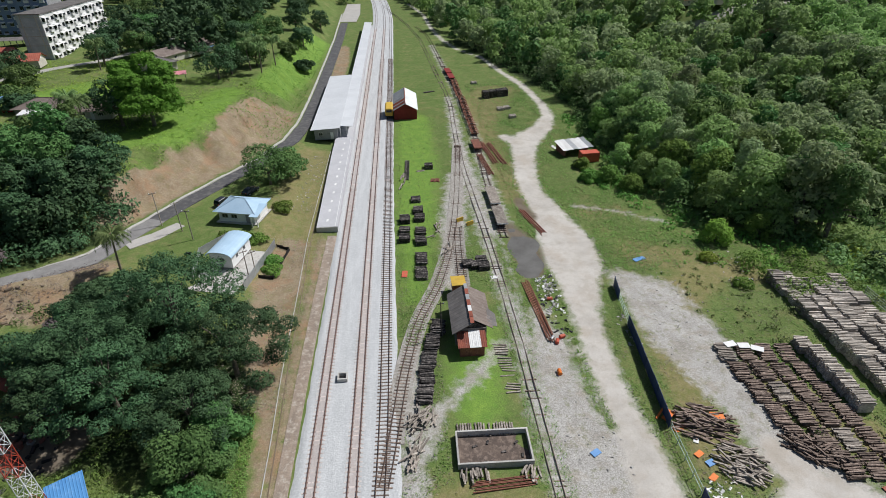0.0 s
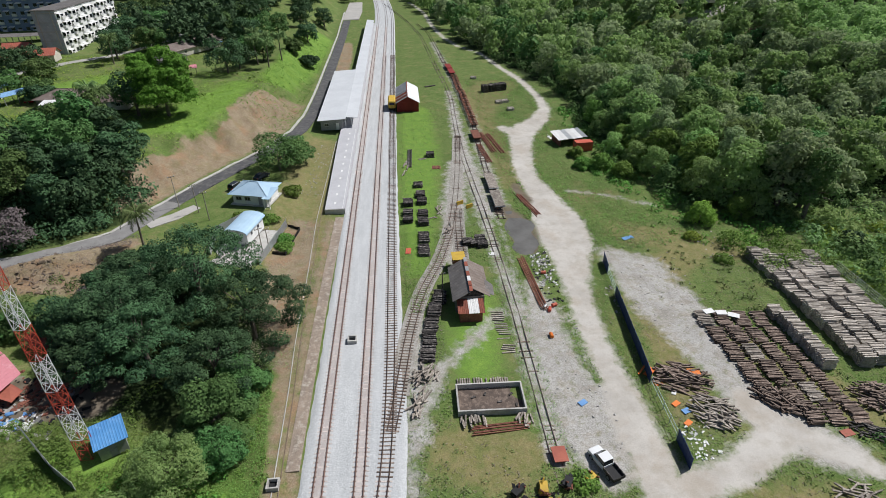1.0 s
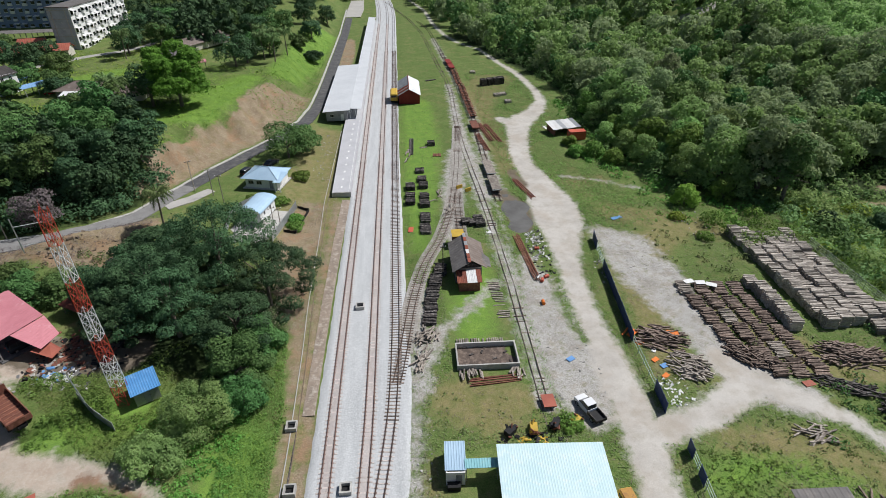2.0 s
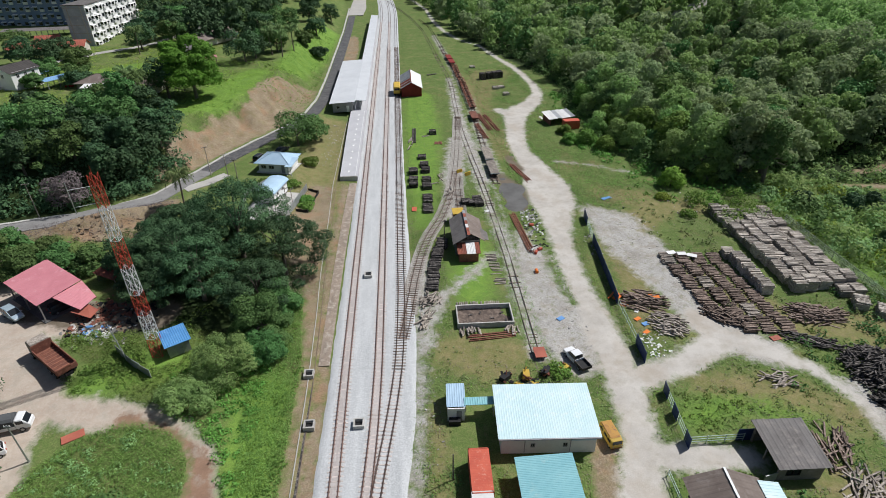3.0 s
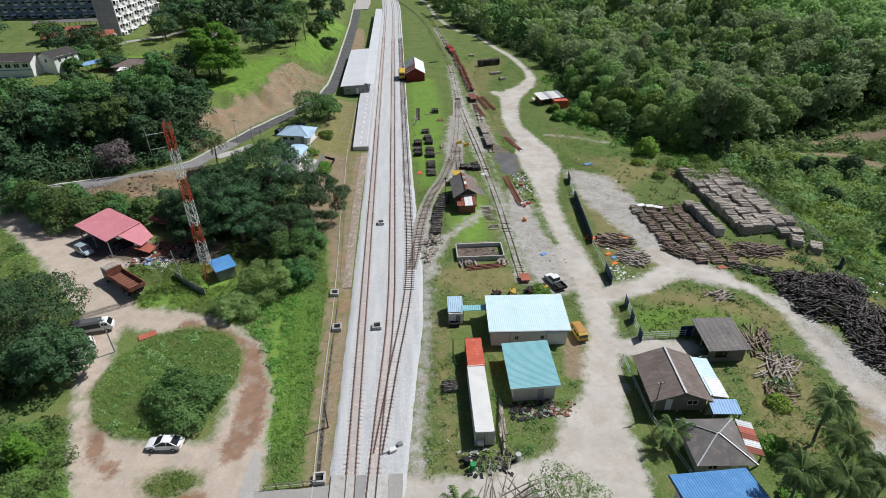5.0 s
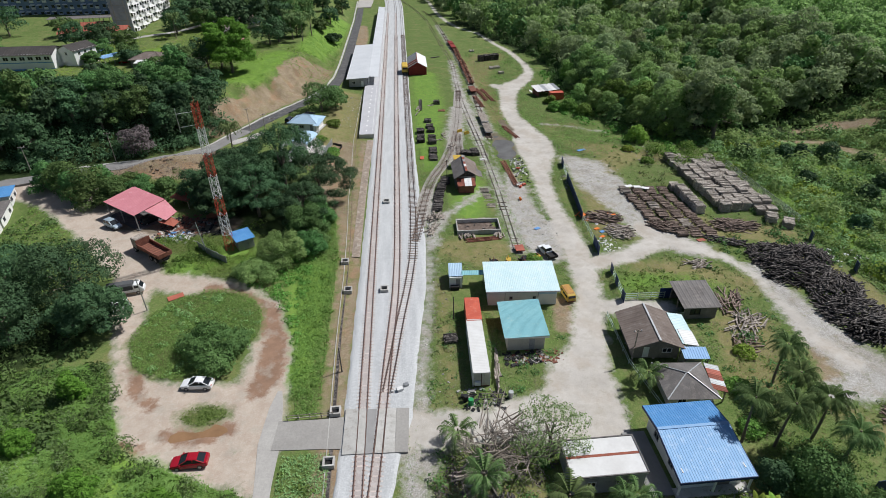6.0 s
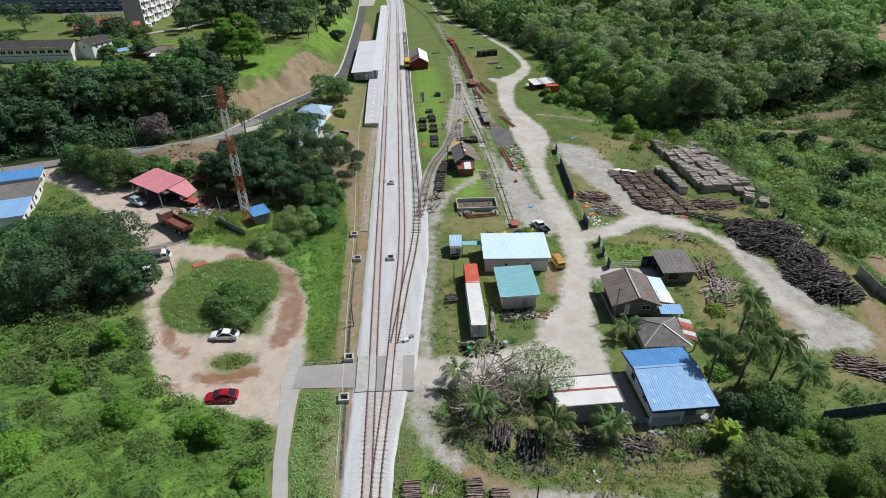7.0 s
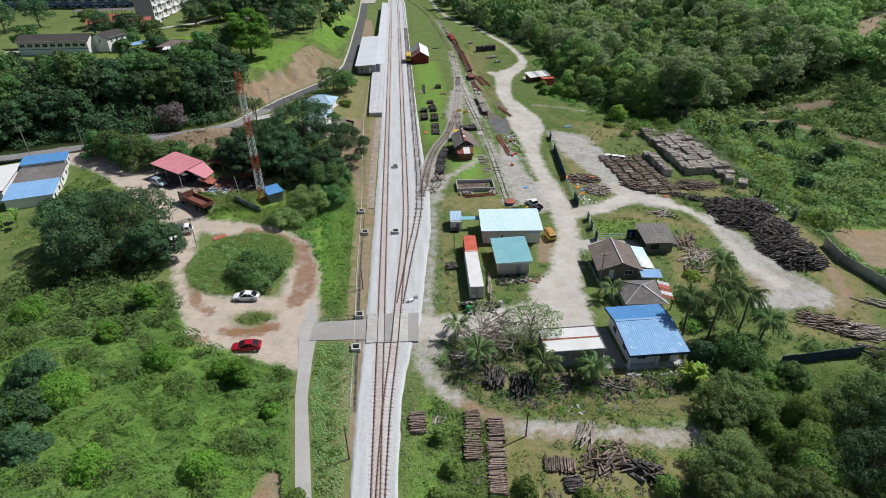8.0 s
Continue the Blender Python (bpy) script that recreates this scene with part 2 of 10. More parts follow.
L = {
    "dark": leaf_mat("leaf_dark", (0.034, 0.077, 0.027), (0.1, 0.184, 0.056), 0.014, 0.14),
    "mid": leaf_mat("leaf_mid", (0.06, 0.129, 0.028), (0.155, 0.263, 0.06)),
    "olive": leaf_mat("leaf_olive", (0.175, 0.245, 0.082), (0.43, 0.52, 0.19), 0.02, 0.46),
    "bright": leaf_mat("leaf_bright", (0.1, 0.205, 0.028), (0.215, 0.365, 0.055)),
    "lime": leaf_mat("leaf_lime", (0.17, 0.29, 0.03), (0.31, 0.44, 0.055)),
    "vine": leaf_mat("leaf_vine", (0.126, 0.216, 0.037), (0.236, 0.352, 0.066), 0.02, 0.4, 0.12),
    "grass": leaf_mat("leaf_grass", (0.13, 0.205, 0.045), (0.255, 0.335, 0.09), 0.02, 0.22, 0.3),
    "dry": leaf_mat("leaf_dry", (0.2, 0.185, 0.09), (0.36, 0.31, 0.17), 0.02, 0.2, 0.3),
    "palm": leaf_mat("leaf_palm", (0.06, 0.115, 0.026), (0.19, 0.26, 0.07), 0.02, 0.2),
    "far_green": leaf_mat("leaf_far_green", (0.165, 0.275, 0.065), (0.39, 0.54, 0.14), 0.02, 0.46),
    "mango": leaf_mat("leaf_mango", (0.09, 0.21, 0.022), (0.21, 0.41, 0.045), 0.0, 0.36),
    "reed": leaf_mat("leaf_reed", (0.2, 0.33, 0.09), (0.36, 0.52, 0.16), 0.015, 0.45),
    "scrubby": leaf_mat("leaf_scrubby", (0.085, 0.13, 0.03), (0.21, 0.27, 0.07), 0.02, 0.3),
    "bare": leaf_mat("leaf_bare", (0.115, 0.097, 0.068), (0.19, 0.162, 0.115), 0.01, 0.1),
}


def glass_mat():
    m = bpy.data.materials.new("window_glass")
    m.use_nodes = True
    b = m.node_tree.nodes["Principled BSDF"]
    b.inputs["Base Color"].default_value, b.inputs["Roughness"].default_value = (0.018, 0.022, 0.027, 1), 0.08
    return m


M["glass"] = glass_mat()
RNG = np.random.default_rng(7)
rnd = random.Random(11)


# ---- mesh helpers ----
class Shape:
    """Collects corners and faces for one mesh."""

    def __init__(self):
        self.v, self.f = [], []

    def box(self, cx, cy, cz, sx, sy, sz, rz=0.0, m=None):
        m = m or pose(cx, cy, cz, 0, 0, rz)
        n = len(self.v)
        for x in (-0.5, 0.5):
            for y in (-0.5, 0.5):
                for z in (-0.5, 0.5):
                    self.v.append(tuple(m @ Vector((x * sx, y * sy, z * sz))))
        self.f += [tuple(n + i for i in q) for q in ((0, 1, 3, 2), (4, 6, 7, 5), (0, 4, 5, 1), (2, 3, 7, 6), (0, 2, 6, 4), (1, 5, 7, 3))]
        return self

    def tube(self, p, q, r0, r1=None, n=6):
        p, q, r1 = Vector(p), Vector(q), r0 if r1 is None else r1
        ax = (q - p).normalized()
        a = ax.orthogonal().normalized()
        b = ax.cross(a)
        k = len(self.v)
        for c, r in ((p, r0), (q, r1)):
            for i in range(n):
                t = 2 * math.pi * i / n
                self.v.append(tuple(c + a * (r * math.cos(t)) + b * (r * math.sin(t))))
        self.f += [(k + i, k + (i + 1) % n, k + n + (i + 1) % n, k + n + i) for i in range(n)]
        self.f += [tuple(k + n - 1 - i for i in range(n)), tuple(k + n + i for i in range(n))]
        return self

    def bar(self, p, q, w, h):
        """A square bar from p to q, w wide and h high."""
        p, q = Vector(p), Vector(q)
        d = q - p
        rot = d.to_track_quat("Y", "Z").to_matrix().to_4x4()
        return self.box(0, 0, 0, w, d.length, h, m=Matrix.Translation((p + q) / 2) @ rot)

    def prism(self, pts, z0, z1):
        """A standing prism over the outline pts (counter-clockwise)."""
        k, n = len(self.v), len(pts)
        self.v += [(x, y, z0) for x, y in pts] + [(x, y, z1) for x, y in pts]
        self.f += [(k + i, k + (i + 1) % n, k + n + (i + 1) % n, k + n + i) for i in range(n)]
        self.f += [tuple(k + n - 1 - i for i in range(n)), tuple(k + n + i for i in range(n))]
        return self

    def rings(self, rings):
        """A skin over closed rings of equally many points, with both ends shut."""
        k, n = len(self.v), len(rings[0])
        for r in rings:
            self.v += [tuple(p) for p in r]
        for j in range(len(rings) - 1):
            a = k + j * n
            self.f += [(a + i, a + (i + 1) % n, a + n + (i + 1) % n, a + n + i) for i in range(n)]
        self.f += [tuple(k + n - 1 - i for i in range(n)), tuple(k + (len(rings) - 1) * n + i for i in range(n))]
        return self

    def mesh(self, name, material, smooth=False):
        me = bpy.data.meshes.new(name)
        me.from_pydata(self.v, [], self.f)
        me.materials.append(material)
        if smooth:
            me.shade_smooth()
        return me


def part(name, shape, material, parent, label="", smooth=False):
    ob = new(name, shape if isinstance(shape, bpy.types.Mesh) else shape.mesh(name, material, smooth))
    ob.parent = parent
    return tagged(ob, label)


def thing(name, m, label, category, group="", kind=""):
    """The base of a thing; its parts hang under it."""
    ob = new(name)
    ob.empty_display_size = 0.3
    ob.matrix_basis = m
    return tagged(ob, label, category, group, kind)


def structure(name, shape, material, label, category, smooth=False):
    ob = new(name, shape if isinstance(shape, bpy.types.Mesh) else shape.mesh(name, material, smooth))
    return tagged(ob, label, category, "", "structure")


def array_mesh(name, verts, faces, material):
    """A mesh from numpy arrays of corners and quads."""
    me = bpy.data.meshes.new(name)
    nf, k = faces.shape
    me.vertices.add(len(verts)), me.loops.add(nf * k), me.polygons.add(nf)
    me.vertices.foreach_set("co", verts.astype(np.float32).ravel())
    me.loops.foreach_set("vertex_index", faces.astype(np.int32).ravel())
    me.polygons.foreach_set("loop_start", np.arange(0, nf * k, k, dtype=np.int32))
    me.polygons.foreach_set("loop_total", np.full(nf, k, dtype=np.int32))
    me.update(calc_edges=True)
    if material:
        me.materials.append(material)
    return me


def leaves(pos, nor, size, slim=0.75, droop=0.25):
    """Three-cornered leaves at pos, facing nor. Returns corners and faces."""
    n = len(pos)
    nor = nor / np.maximum(np.linalg.norm(nor, axis=1, keepdims=True), 1e-6)
    a = np.cross(nor, RNG.normal(size=(n, 3)))
    a /= np.maximum(np.linalg.norm(a, axis=1, keepdims=True), 1e-6)
    b = np.cross(nor, a)
    s = np.asarray(size).reshape(-1, 1) * np.ones((n, 1))
    tip = pos + a * s * 0.62 - np.array([0, 0, 1]) * s * droop * 0.5
    l, r = pos - a * s * 0.4 + b * s * slim * 0.5, pos - a * s * 0.4 - b * s * slim * 0.5
    return np.stack([tip, l, r], 1).reshape(-1, 3), np.arange(3 * n).reshape(-1, 3)


# ---- the lie of the land ----
def step(a, b, x):
    t = np.clip((x - a) / (b - a), 0, 1)
    return t * t * (3 - 2 * t)


HILL_ROAD = [(-150, 68), (-112, 78), (-95, 82), (-78, 87), (-57.2, 95.4), (-47.1, 102.8), (-43.2, 111.2), (-37.6, 123.5), (-31, 136), (-25, 146), (-20.5, 160), (-19.3, 176), (-18.8, 200), (-19, 240), (-19.4, 300), (-21.5, 380), (-28, 470)]


def ribbon(x, y, line):
    """How far (x, y) lies inside a strip with corners (x, y, half width): metres, negative outside."""
    best = np.full(np.shape(x), -1e3)
    for (ax, ay, aw), (bx, by, bw) in zip(line, line[1:]):
        dx, dy = bx - ax, by - ay
        t = np.clip(((x - ax) * dx + (y - ay) * dy) / (dx * dx + dy * dy), 0, 1)
        best = np.maximum(best, aw + (bw - aw) * t - np.hypot(x - ax - t * dx, y - ay - t * dy))
    return best


MUD_POOL = [(-23.2, 4.2, 0.8), (-20.5, 4.0, 1.2), (-17.8, 4.6, 0.8)]
PUDDLE = [(34.4, 106.5, 1.6), (35.3, 100, 2.9), (34.9, 92.0, 2.7)]


def uphill(x, y):
    """Signed distance to the hill road: positive on the hill's side."""
    best, side = np.full(np.shape(x), 1e9), np.ones(np.shape(x))
    for (ax, ay), (bx, by) in zip(HILL_ROAD, HILL_ROAD[1:]):
        dx, dy = bx - ax, by - ay
        t = np.clip(((x - ax) * dx + (y - ay) * dy) / (dx * dx + dy * dy), 0, 1)
        d = np.hypot(x - ax - t * dx, y - ay - t * dy)
        s = np.where(dx * (y - ay) - dy * (x - ax) > 0, 1.0, -1.0)
        side = np.where(d < best - 1e-6, s, side)
        best = np.minimum(best, d)
    return best * side


def wave(x, y, s, k=0.0):
    return np.sin(x * s + k + 1.7 * np.sin(y * s * 0.6 + k)) * np.cos(y * s * 0.9 - k + 1.3 * np.sin(x * s * 0.7))


def land(x, y):
    """Height of the ground."""
    x, y = np.asarray(x, float), np.asarray(y, float)
    z = np.full(np.broadcast(x, y).shape, -0.2)
    z = z - 0.16 * (1 - step(6.4, 8.4, np.abs(x - 4)))
    z = z + 1.7 * step(-7, -19, x) * step(62, 84, y) * (1 - 0.75 * step(150, 185, y))
    z = z + 1.2 * step(-16, -26, x) * step(36, 50, y) * (1 - step(62, 84, y))
    z = z + 1.2 * step(-52, -75, x) * step(70, 90, y)
    z = z - 1.6 * step(-68, -82, x) * (1 - step(66, 80, y))
    d = uphill(x, y)
    up = step(1.5, 15, d + 1.2 * wave(x, y, 0.35))
    z = z + up * (8.2 + 1.2 * step(15, 60, d) + 0.5 * wave(x, y, 0.12, 2))
    z = z - 0.22 * step(-0.8, 1.2, ribbon(x, y, PUDDLE))
    z = z - 0.16 * step(-0.6, 0.9, ribbon(x, y, MUD_POOL))
    z = z - 5.0 * up * (1 - up) * np.clip(wave(x, y, 0.62, 4) + 0.5 * wave(x, y, 1.4, 1), -0.4, 1) * step(108, 116, y) * (1 - step(184, 192, y))
    z = z + 2.7 * np.exp(-((x + 53) / 10) ** 2 - ((y - 88.5 - 0.55 * (x + 54)) / 2.7) ** 2)
    z = z + 4.0 * step(-34, -60, x) * step(210, 330, y)
    z = z + 1.3 * step(-14, -34, x) * (1 - step(-4, 5, y + 0.25 * x + 7)) + (0.55 * wave(x, y, 0.3, 1) + 0.5 * wave(x, y, 0.62, 5)) * step(-13, -22, x) * (1 - step(-8, 0, y))
    z = z + 17 * step(122, 176, x + 0.12 * y - 14) + 10 * step(75, 190, x) * step(170, 300, y)
    z = z - 1.2 * step(92, 106, x) * (1 - step(118, 150, x))
    z = z + 26 * step(520, 860, y) + 0.12 * wave(x, y, 0.5, 3) * step(12, 20, np.abs(x - 4))
    return z


def at(x, y):
    return float(land(x, y))


def spot(x, y, rz=0.0, dz=0.0):
    """A pose on the ground."""
    return pose(x, y, at(x, y) + dz, 0, 0, rz)


# ---- what covers the ground ----
MAIN_ROAD = [(30, 1, 5), (31, 10, 4.7), (34, 15.6, 2.8), (36.6, 24, 2.5), (38.5, 31, 2.2), (39.5, 37.5, 2.6), (39.7, 44.5, 2.9), (39.8, 52.5, 2.6), (39.7, 62, 2.0), (40.1, 72.6, 2.1), (41, 80, 2.5), (42.4, 88.5, 3.8), (43.1, 93.5, 5.2), (43.5, 101, 5.4), (43.2, 110, 3.9), (42.6, 117.5, 3.1), (41.6, 125, 2.5), (42.2, 133, 2.7), (43.8, 142.5, 2.9), (45.6, 152.5, 3.6), (48.5, 159, 4.0), (53.9, 166, 3.0), (58.2, 176.5, 1.9), (59, 188.5, 1.4), (58.1, 198.5, 1.3), (57.2, 212, 1.4), (52.8, 231, 1.0), (48, 258, 0.8), (39.5, 274.5, 0.9), (34.4, 295, 0.9), (30.6, 326, 0.9), (28.2, 373, 0.9), (20, 420, 0.9)]
YARD_ROADS = [
    [(56, 51, 2.0), (57.4, 46.6, 2.4), (62, 43, 2.2), (66.6, 38.8, 1.3), (68.7, 34.7, 0.9), (69.3, 31, 0.8), (69.2, 27, 0.9), (69.4, 23.8, 1.0), (69.4, 15.4, 1.3), (71, 9.4, 1.6)],
    [(43, 39, 2.4), (50, 41.2, 2.1), (57, 45, 2.6)],
    [(6.5, 2.8, 3.2), (17, 2.6, 2.8), (27, 4, 4.5), (29, -1, 3)],
    [(38, 26, 2), (44, 25, 2), (50, 24.5, 1.6)],
    [(44.5, 155.5, 2.6), (41.6, 160, 1.6)],
]
MUD = [
    [(-27.5, 37.2, 1.3), (-21, 33.2, 1.9), (-16.2, 28.6, 2.0), (-13.9, 22, 1.9), (-13.4, 15.5, 2.1), (-14.2, 11, 1.4)],
    [(-33.5, 17.5, 0.8), (-31.5, 12.5, 1.0), (-28, 9.6, 0.8)],
    [(-24.5, 4.4, 1.0), (-20.5, 3.9, 1.7), (-16.5, 5.0, 1.0)],
    [(-30, 3.4, 0.6), (-27.5, 2.2, 0.9)],
]
GRAVEL = [
    [(28.9, 44, 1.2), (29.4, 60, 1.7), (29.4, 80, 1.4), (29, 110, 1.8), (28, 140, 1.8), (28, 160, 1.6), (29, 200, 1.0)],
    [(33.4, 80, 1.2), (33.5, 70, 3.2), (34, 60, 4.6), (34.5, 50, 5.2), (34.5, 43, 3.4)],
    [(50, 88.5, 2.4), (53.6, 82.6, 5.2), (54.1, 71.5, 5.9), (54.9, 64.5, 4.4), (56.0, 56, 3.2), (57.6, 47, 3.8), (63, 42, 3.2)],
    [(69.4, 24, 1.6), (69.6, 14, 2.4), (71.5, 8, 3.2), (74.5, 5, 3.0)],
    [(64, 4, 1.2), (68.5, 4.5, 2.6), (74, 5, 2.2)],
    [(70.6, 34, 1.6), (71.0, 27, 2.2), (71.6, 19, 2.8), (73.0, 11, 3.0), (76.0, 6, 2.2)],
    [(6.3, -1.4, 1.2), (7.4, -6.4, 1.3), (8.8, -10.5, 1.2), (11.4, -12.8, 0.9)],
    [(19, -18.4, 1.2), (24.7, -19.1, 1.0), (28.2, -20.2, 0.8), (35.2, -21.2, 1.0), (41, -21.6, 1.0)],
    [(49.5, 116, 0.5), (58, 112.5, 0.3), (66, 107, 0.2)],
    [(138, 247, 3.0), (156, 240, 4.0), (176, 236, 4.5), (196, 244, 3.0)],
]
GRAVEL += [
    [(12, 60, 1.5), (13, 72, 1.2), (12, 48, 1.6)],
    [(26.5, 73, 0.7), (22, 67, 0.8), (16, 60.5, 0.9), (14, 55, 1.2)],
    [(20.4, 88, 1.4), (22.5, 112, 2.6), (25.5, 135, 2.2)],
    [(32.5, 106, 1.5), (32.6, 140, 1.2), (33.4, 170, 1.0), (32, 215, 1.0), (28, 285, 0.8)],
    [(8.5, -3, 1.4), (8.2, 10, 0.9), (10.5, 30, 0.8), (11.6, 46, 0.7)],
]
LEFT_DIRT = [
    [(-88, 80.5, 3.0), (-79, 78, 4.0), (-72, 75, 4.5), (-60, 64.5, 5.5), (-48.5, 50.5, 4.4), (-42, 42.8, 4.0), (-33.5, 38.8, 2.5), (-24, 36, 2.8), (-17, 29.8, 2.7), (-13.9, 20, 2.9), (-14, 11, 3.6), (-12.4, 3, 3), (-12, -4, 1.5)],
    [(-42.5, 41, 3.6), (-39.6, 31, 2.4), (-35.2, 21, 2.4), (-31, 12, 3.2), (-25, 7, 6), (-17, 7, 6.2)],
    [(-22, 1.5, 2.4), (-15, -1.5, 2.6)],
    [(-50, 62, 5), (-42, 57, 4)],
]
CLEARING = [(170, 124, 5), (190, 142, 12), (225, 162, 16)]
SOIL = [
    [(-4.3, -14, 0.5), (-4.6, 20, 0.5), (-5.1, 46, 0.6), (-6.4, 62, 1.2), (-9.5, 76, 3.5), (-10, 92, 4), (-9.5, 104, 3)],
    [(-52, 86, 3), (-42, 84.5, 4), (-34, 87, 4)],
    [(-2.6, -20, 0.9), (-2.7, 20, 1.0), (-2.6, 46, 0.9)],
    [(-12, -24, 1.2), (-13, -34, 3)],
    [(114, 97, 0.8), (124, 95, 1.5), (131, 82, 1.4), (136, 68, 1.2)],
    [(33, 27.5, 1.4), (31.5, 21, 1.6)],
]
SOIL += [
    [(93.5, 14, 2.4), (97, 22, 5.5), (112, 19, 9)],
    CLEARING,
    [(-65, 84.5, 2.5), (-57, 87.5, 3.8), (-49, 92, 4.2), (-42, 97, 3.0)],
    [(-52, 86, 4), (-43, 88, 4.5)],
    [(76, 1, 0.8), (81, 6, 1.4), (83, 13, 1.0)],
    [(31.5, 52, 1.0), (32.6, 46.5, 1.3)],
    [(-4.0, 48, 0.7), (-4.3, 75, 0.8), (-4.0, 106, 0.8)],
    [(133, 226, 2.0), (146, 216, 2.5), (160, 214, 3.0), (176, 222, 2.5)],
    [(9.6, -11.6, 0.9), (14.1, -15.6, 1.0), (19, -18.6, 1.2), (25, -19.8, 1.1), (34, -21.4, 1.1), (43, -22, 1.2)],
    [(-13, 285, 2.6), (-11.5, 250, 3.0), (-11.6, 222, 2.4)],
    [(122, 104, 1.0), (132, 103, 2.2), (140, 98, 2.2)],
    [(66, 6, 1.5), (69, 12, 2.5), (70, 22, 1.5)],
]
DRY = [
    [(-10, 92, 6), (-10.5, 120, 6.5), (-11, 150, 5)],
    [(17, 46, 4), (22, 44.5, 5), (26, 45, 3)],
    [(13, 4, 0.8), (12.6, 20, 1.0), (13, 35, 1.4)],
    [(48, 50, 3), (50, 62, 3), (51, 74, 3.5), (60, 84, 4), (67, 88, 3)],
    [(50, 37, 2.0), (60, 35, 3), (66, 30, 3)],
    [(52, 113, 3), (58, 113, 2)],
    [(38, 120, 3), (37, 170, 3), (40, 190, 7), (46, 205, 8)],
    [(63, 1, 1.6), (68, -4, 2.0), (76, -5, 2.4)],
]
DRY += [
    [(-3.9, 5, 1.0), (-4.4, 60, 1.2)],
    [(-4, -30, 1.2), (-4.4, -8, 1.2)],
    [(12, -8, 3), (30, -14, 5), (46, -13, 4)],
    [(18, -24, 5), (34, -28, 5)],
    [(56, 8, 4), (60, 18, 5)],
    [(56, 96, 4), (64, 92, 5), (74, 87, 4)],
    [(80, 40, 3), (86, 28, 2), (82, 8, 4), (76, 0, 5)],
    [(60, 62, 4), (70, 48, 4), (82, 46, 4)],
]
# Forest floor strips; the shade under the trees is painted in as near-black.
WOODS_SHADE = [
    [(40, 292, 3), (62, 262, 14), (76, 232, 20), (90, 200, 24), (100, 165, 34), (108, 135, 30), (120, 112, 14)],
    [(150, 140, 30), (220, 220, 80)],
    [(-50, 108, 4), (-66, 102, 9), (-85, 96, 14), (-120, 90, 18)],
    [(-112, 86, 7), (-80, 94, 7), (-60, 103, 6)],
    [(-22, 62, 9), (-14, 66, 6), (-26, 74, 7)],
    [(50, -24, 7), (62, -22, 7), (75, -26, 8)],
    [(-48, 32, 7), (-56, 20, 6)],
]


GRASSY = [
    [(36.5, 69.5, 0.7), (37.0, 62, 0.9), (37.6, 56.5, 0.6)],
    [(46.0, 87, 0.6), (46.9, 79, 1.2), (46.8, 71, 1.9), (48.2, 63, 2.8), (49.2, 56, 3.6), (48.6, 51, 3.6), (47.5, 46, 2.2)],
    [(34.4, 78, 1.0), (37.4, 75, 1.3)],
    [(30.2, 104, 0.8), (30.4, 92, 0.7), (30.2, 84, 0.5)],
    [(27.6, 55, 0.5), (27.2, 45, 0.5)],
    [(58, 79, 0.8), (63, 75, 1.5)],
    [(54, 97, 2.5), (61, 94, 3), (70, 88, 4)],
]
LUSH = [
    [(13.5, 86, 2), (14.5, 110, 4), (16, 140, 5), (16, 178, 5)],
    [(21, 60, 3), (22, 70, 4), (23, 76, 3)],
    [(-58, 134, 5), (-46, 146, 8), (-42, 164, 7), (-40, 184, 5)],
    [(-88, 176, 7), (-80, 186, 8), (-74, 180, 6)],
    [(-30, 196, 5), (-27, 230, 6), (-26, 290, 6)],
    [(-10, 14, 3), (-10.5, 40, 4)],
    [(96, 92, 5), (108, 66, 20), (108, 34, 15)],
    [(-36, 43, 2.5), (-30, 46, 4), (-24, 46, 3)],
    [(4.5, -40, 2), (7, -26, 3), (8, -14, 2)],
    [(-39, -48, 28), (-39, -16, 25), (-42, 2, 9)],
    [(52, -14, 4), (60, -20, 5)],
    [(46, 31, 1.5), (54, 34, 3), (62, 31, 2.5)],
]
WET_SHADE = [
    [(33.6, 109, 1.0), (35.6, 101, 2.9), (35, 91.5, 2.2)],
    [(37.6, 120, 1.0), (39, 112, 1.4)],
    # Round the shelter: oil-dark earth with the shade there painted in.
    [(-52, 60.5, 2.5), (-46, 59.5, 3), (-38, 58, 4), (-31, 58, 4)],
]


def strips(x, y, lines):
    return np.max([ribbon(x, y, l) for l in lines], axis=0)


def ellipse(x, y, cx, cy, rx, ry):
    return (1 - np.hypot((x - cx) / rx, (y - cy) / ry)) * min(rx, ry)


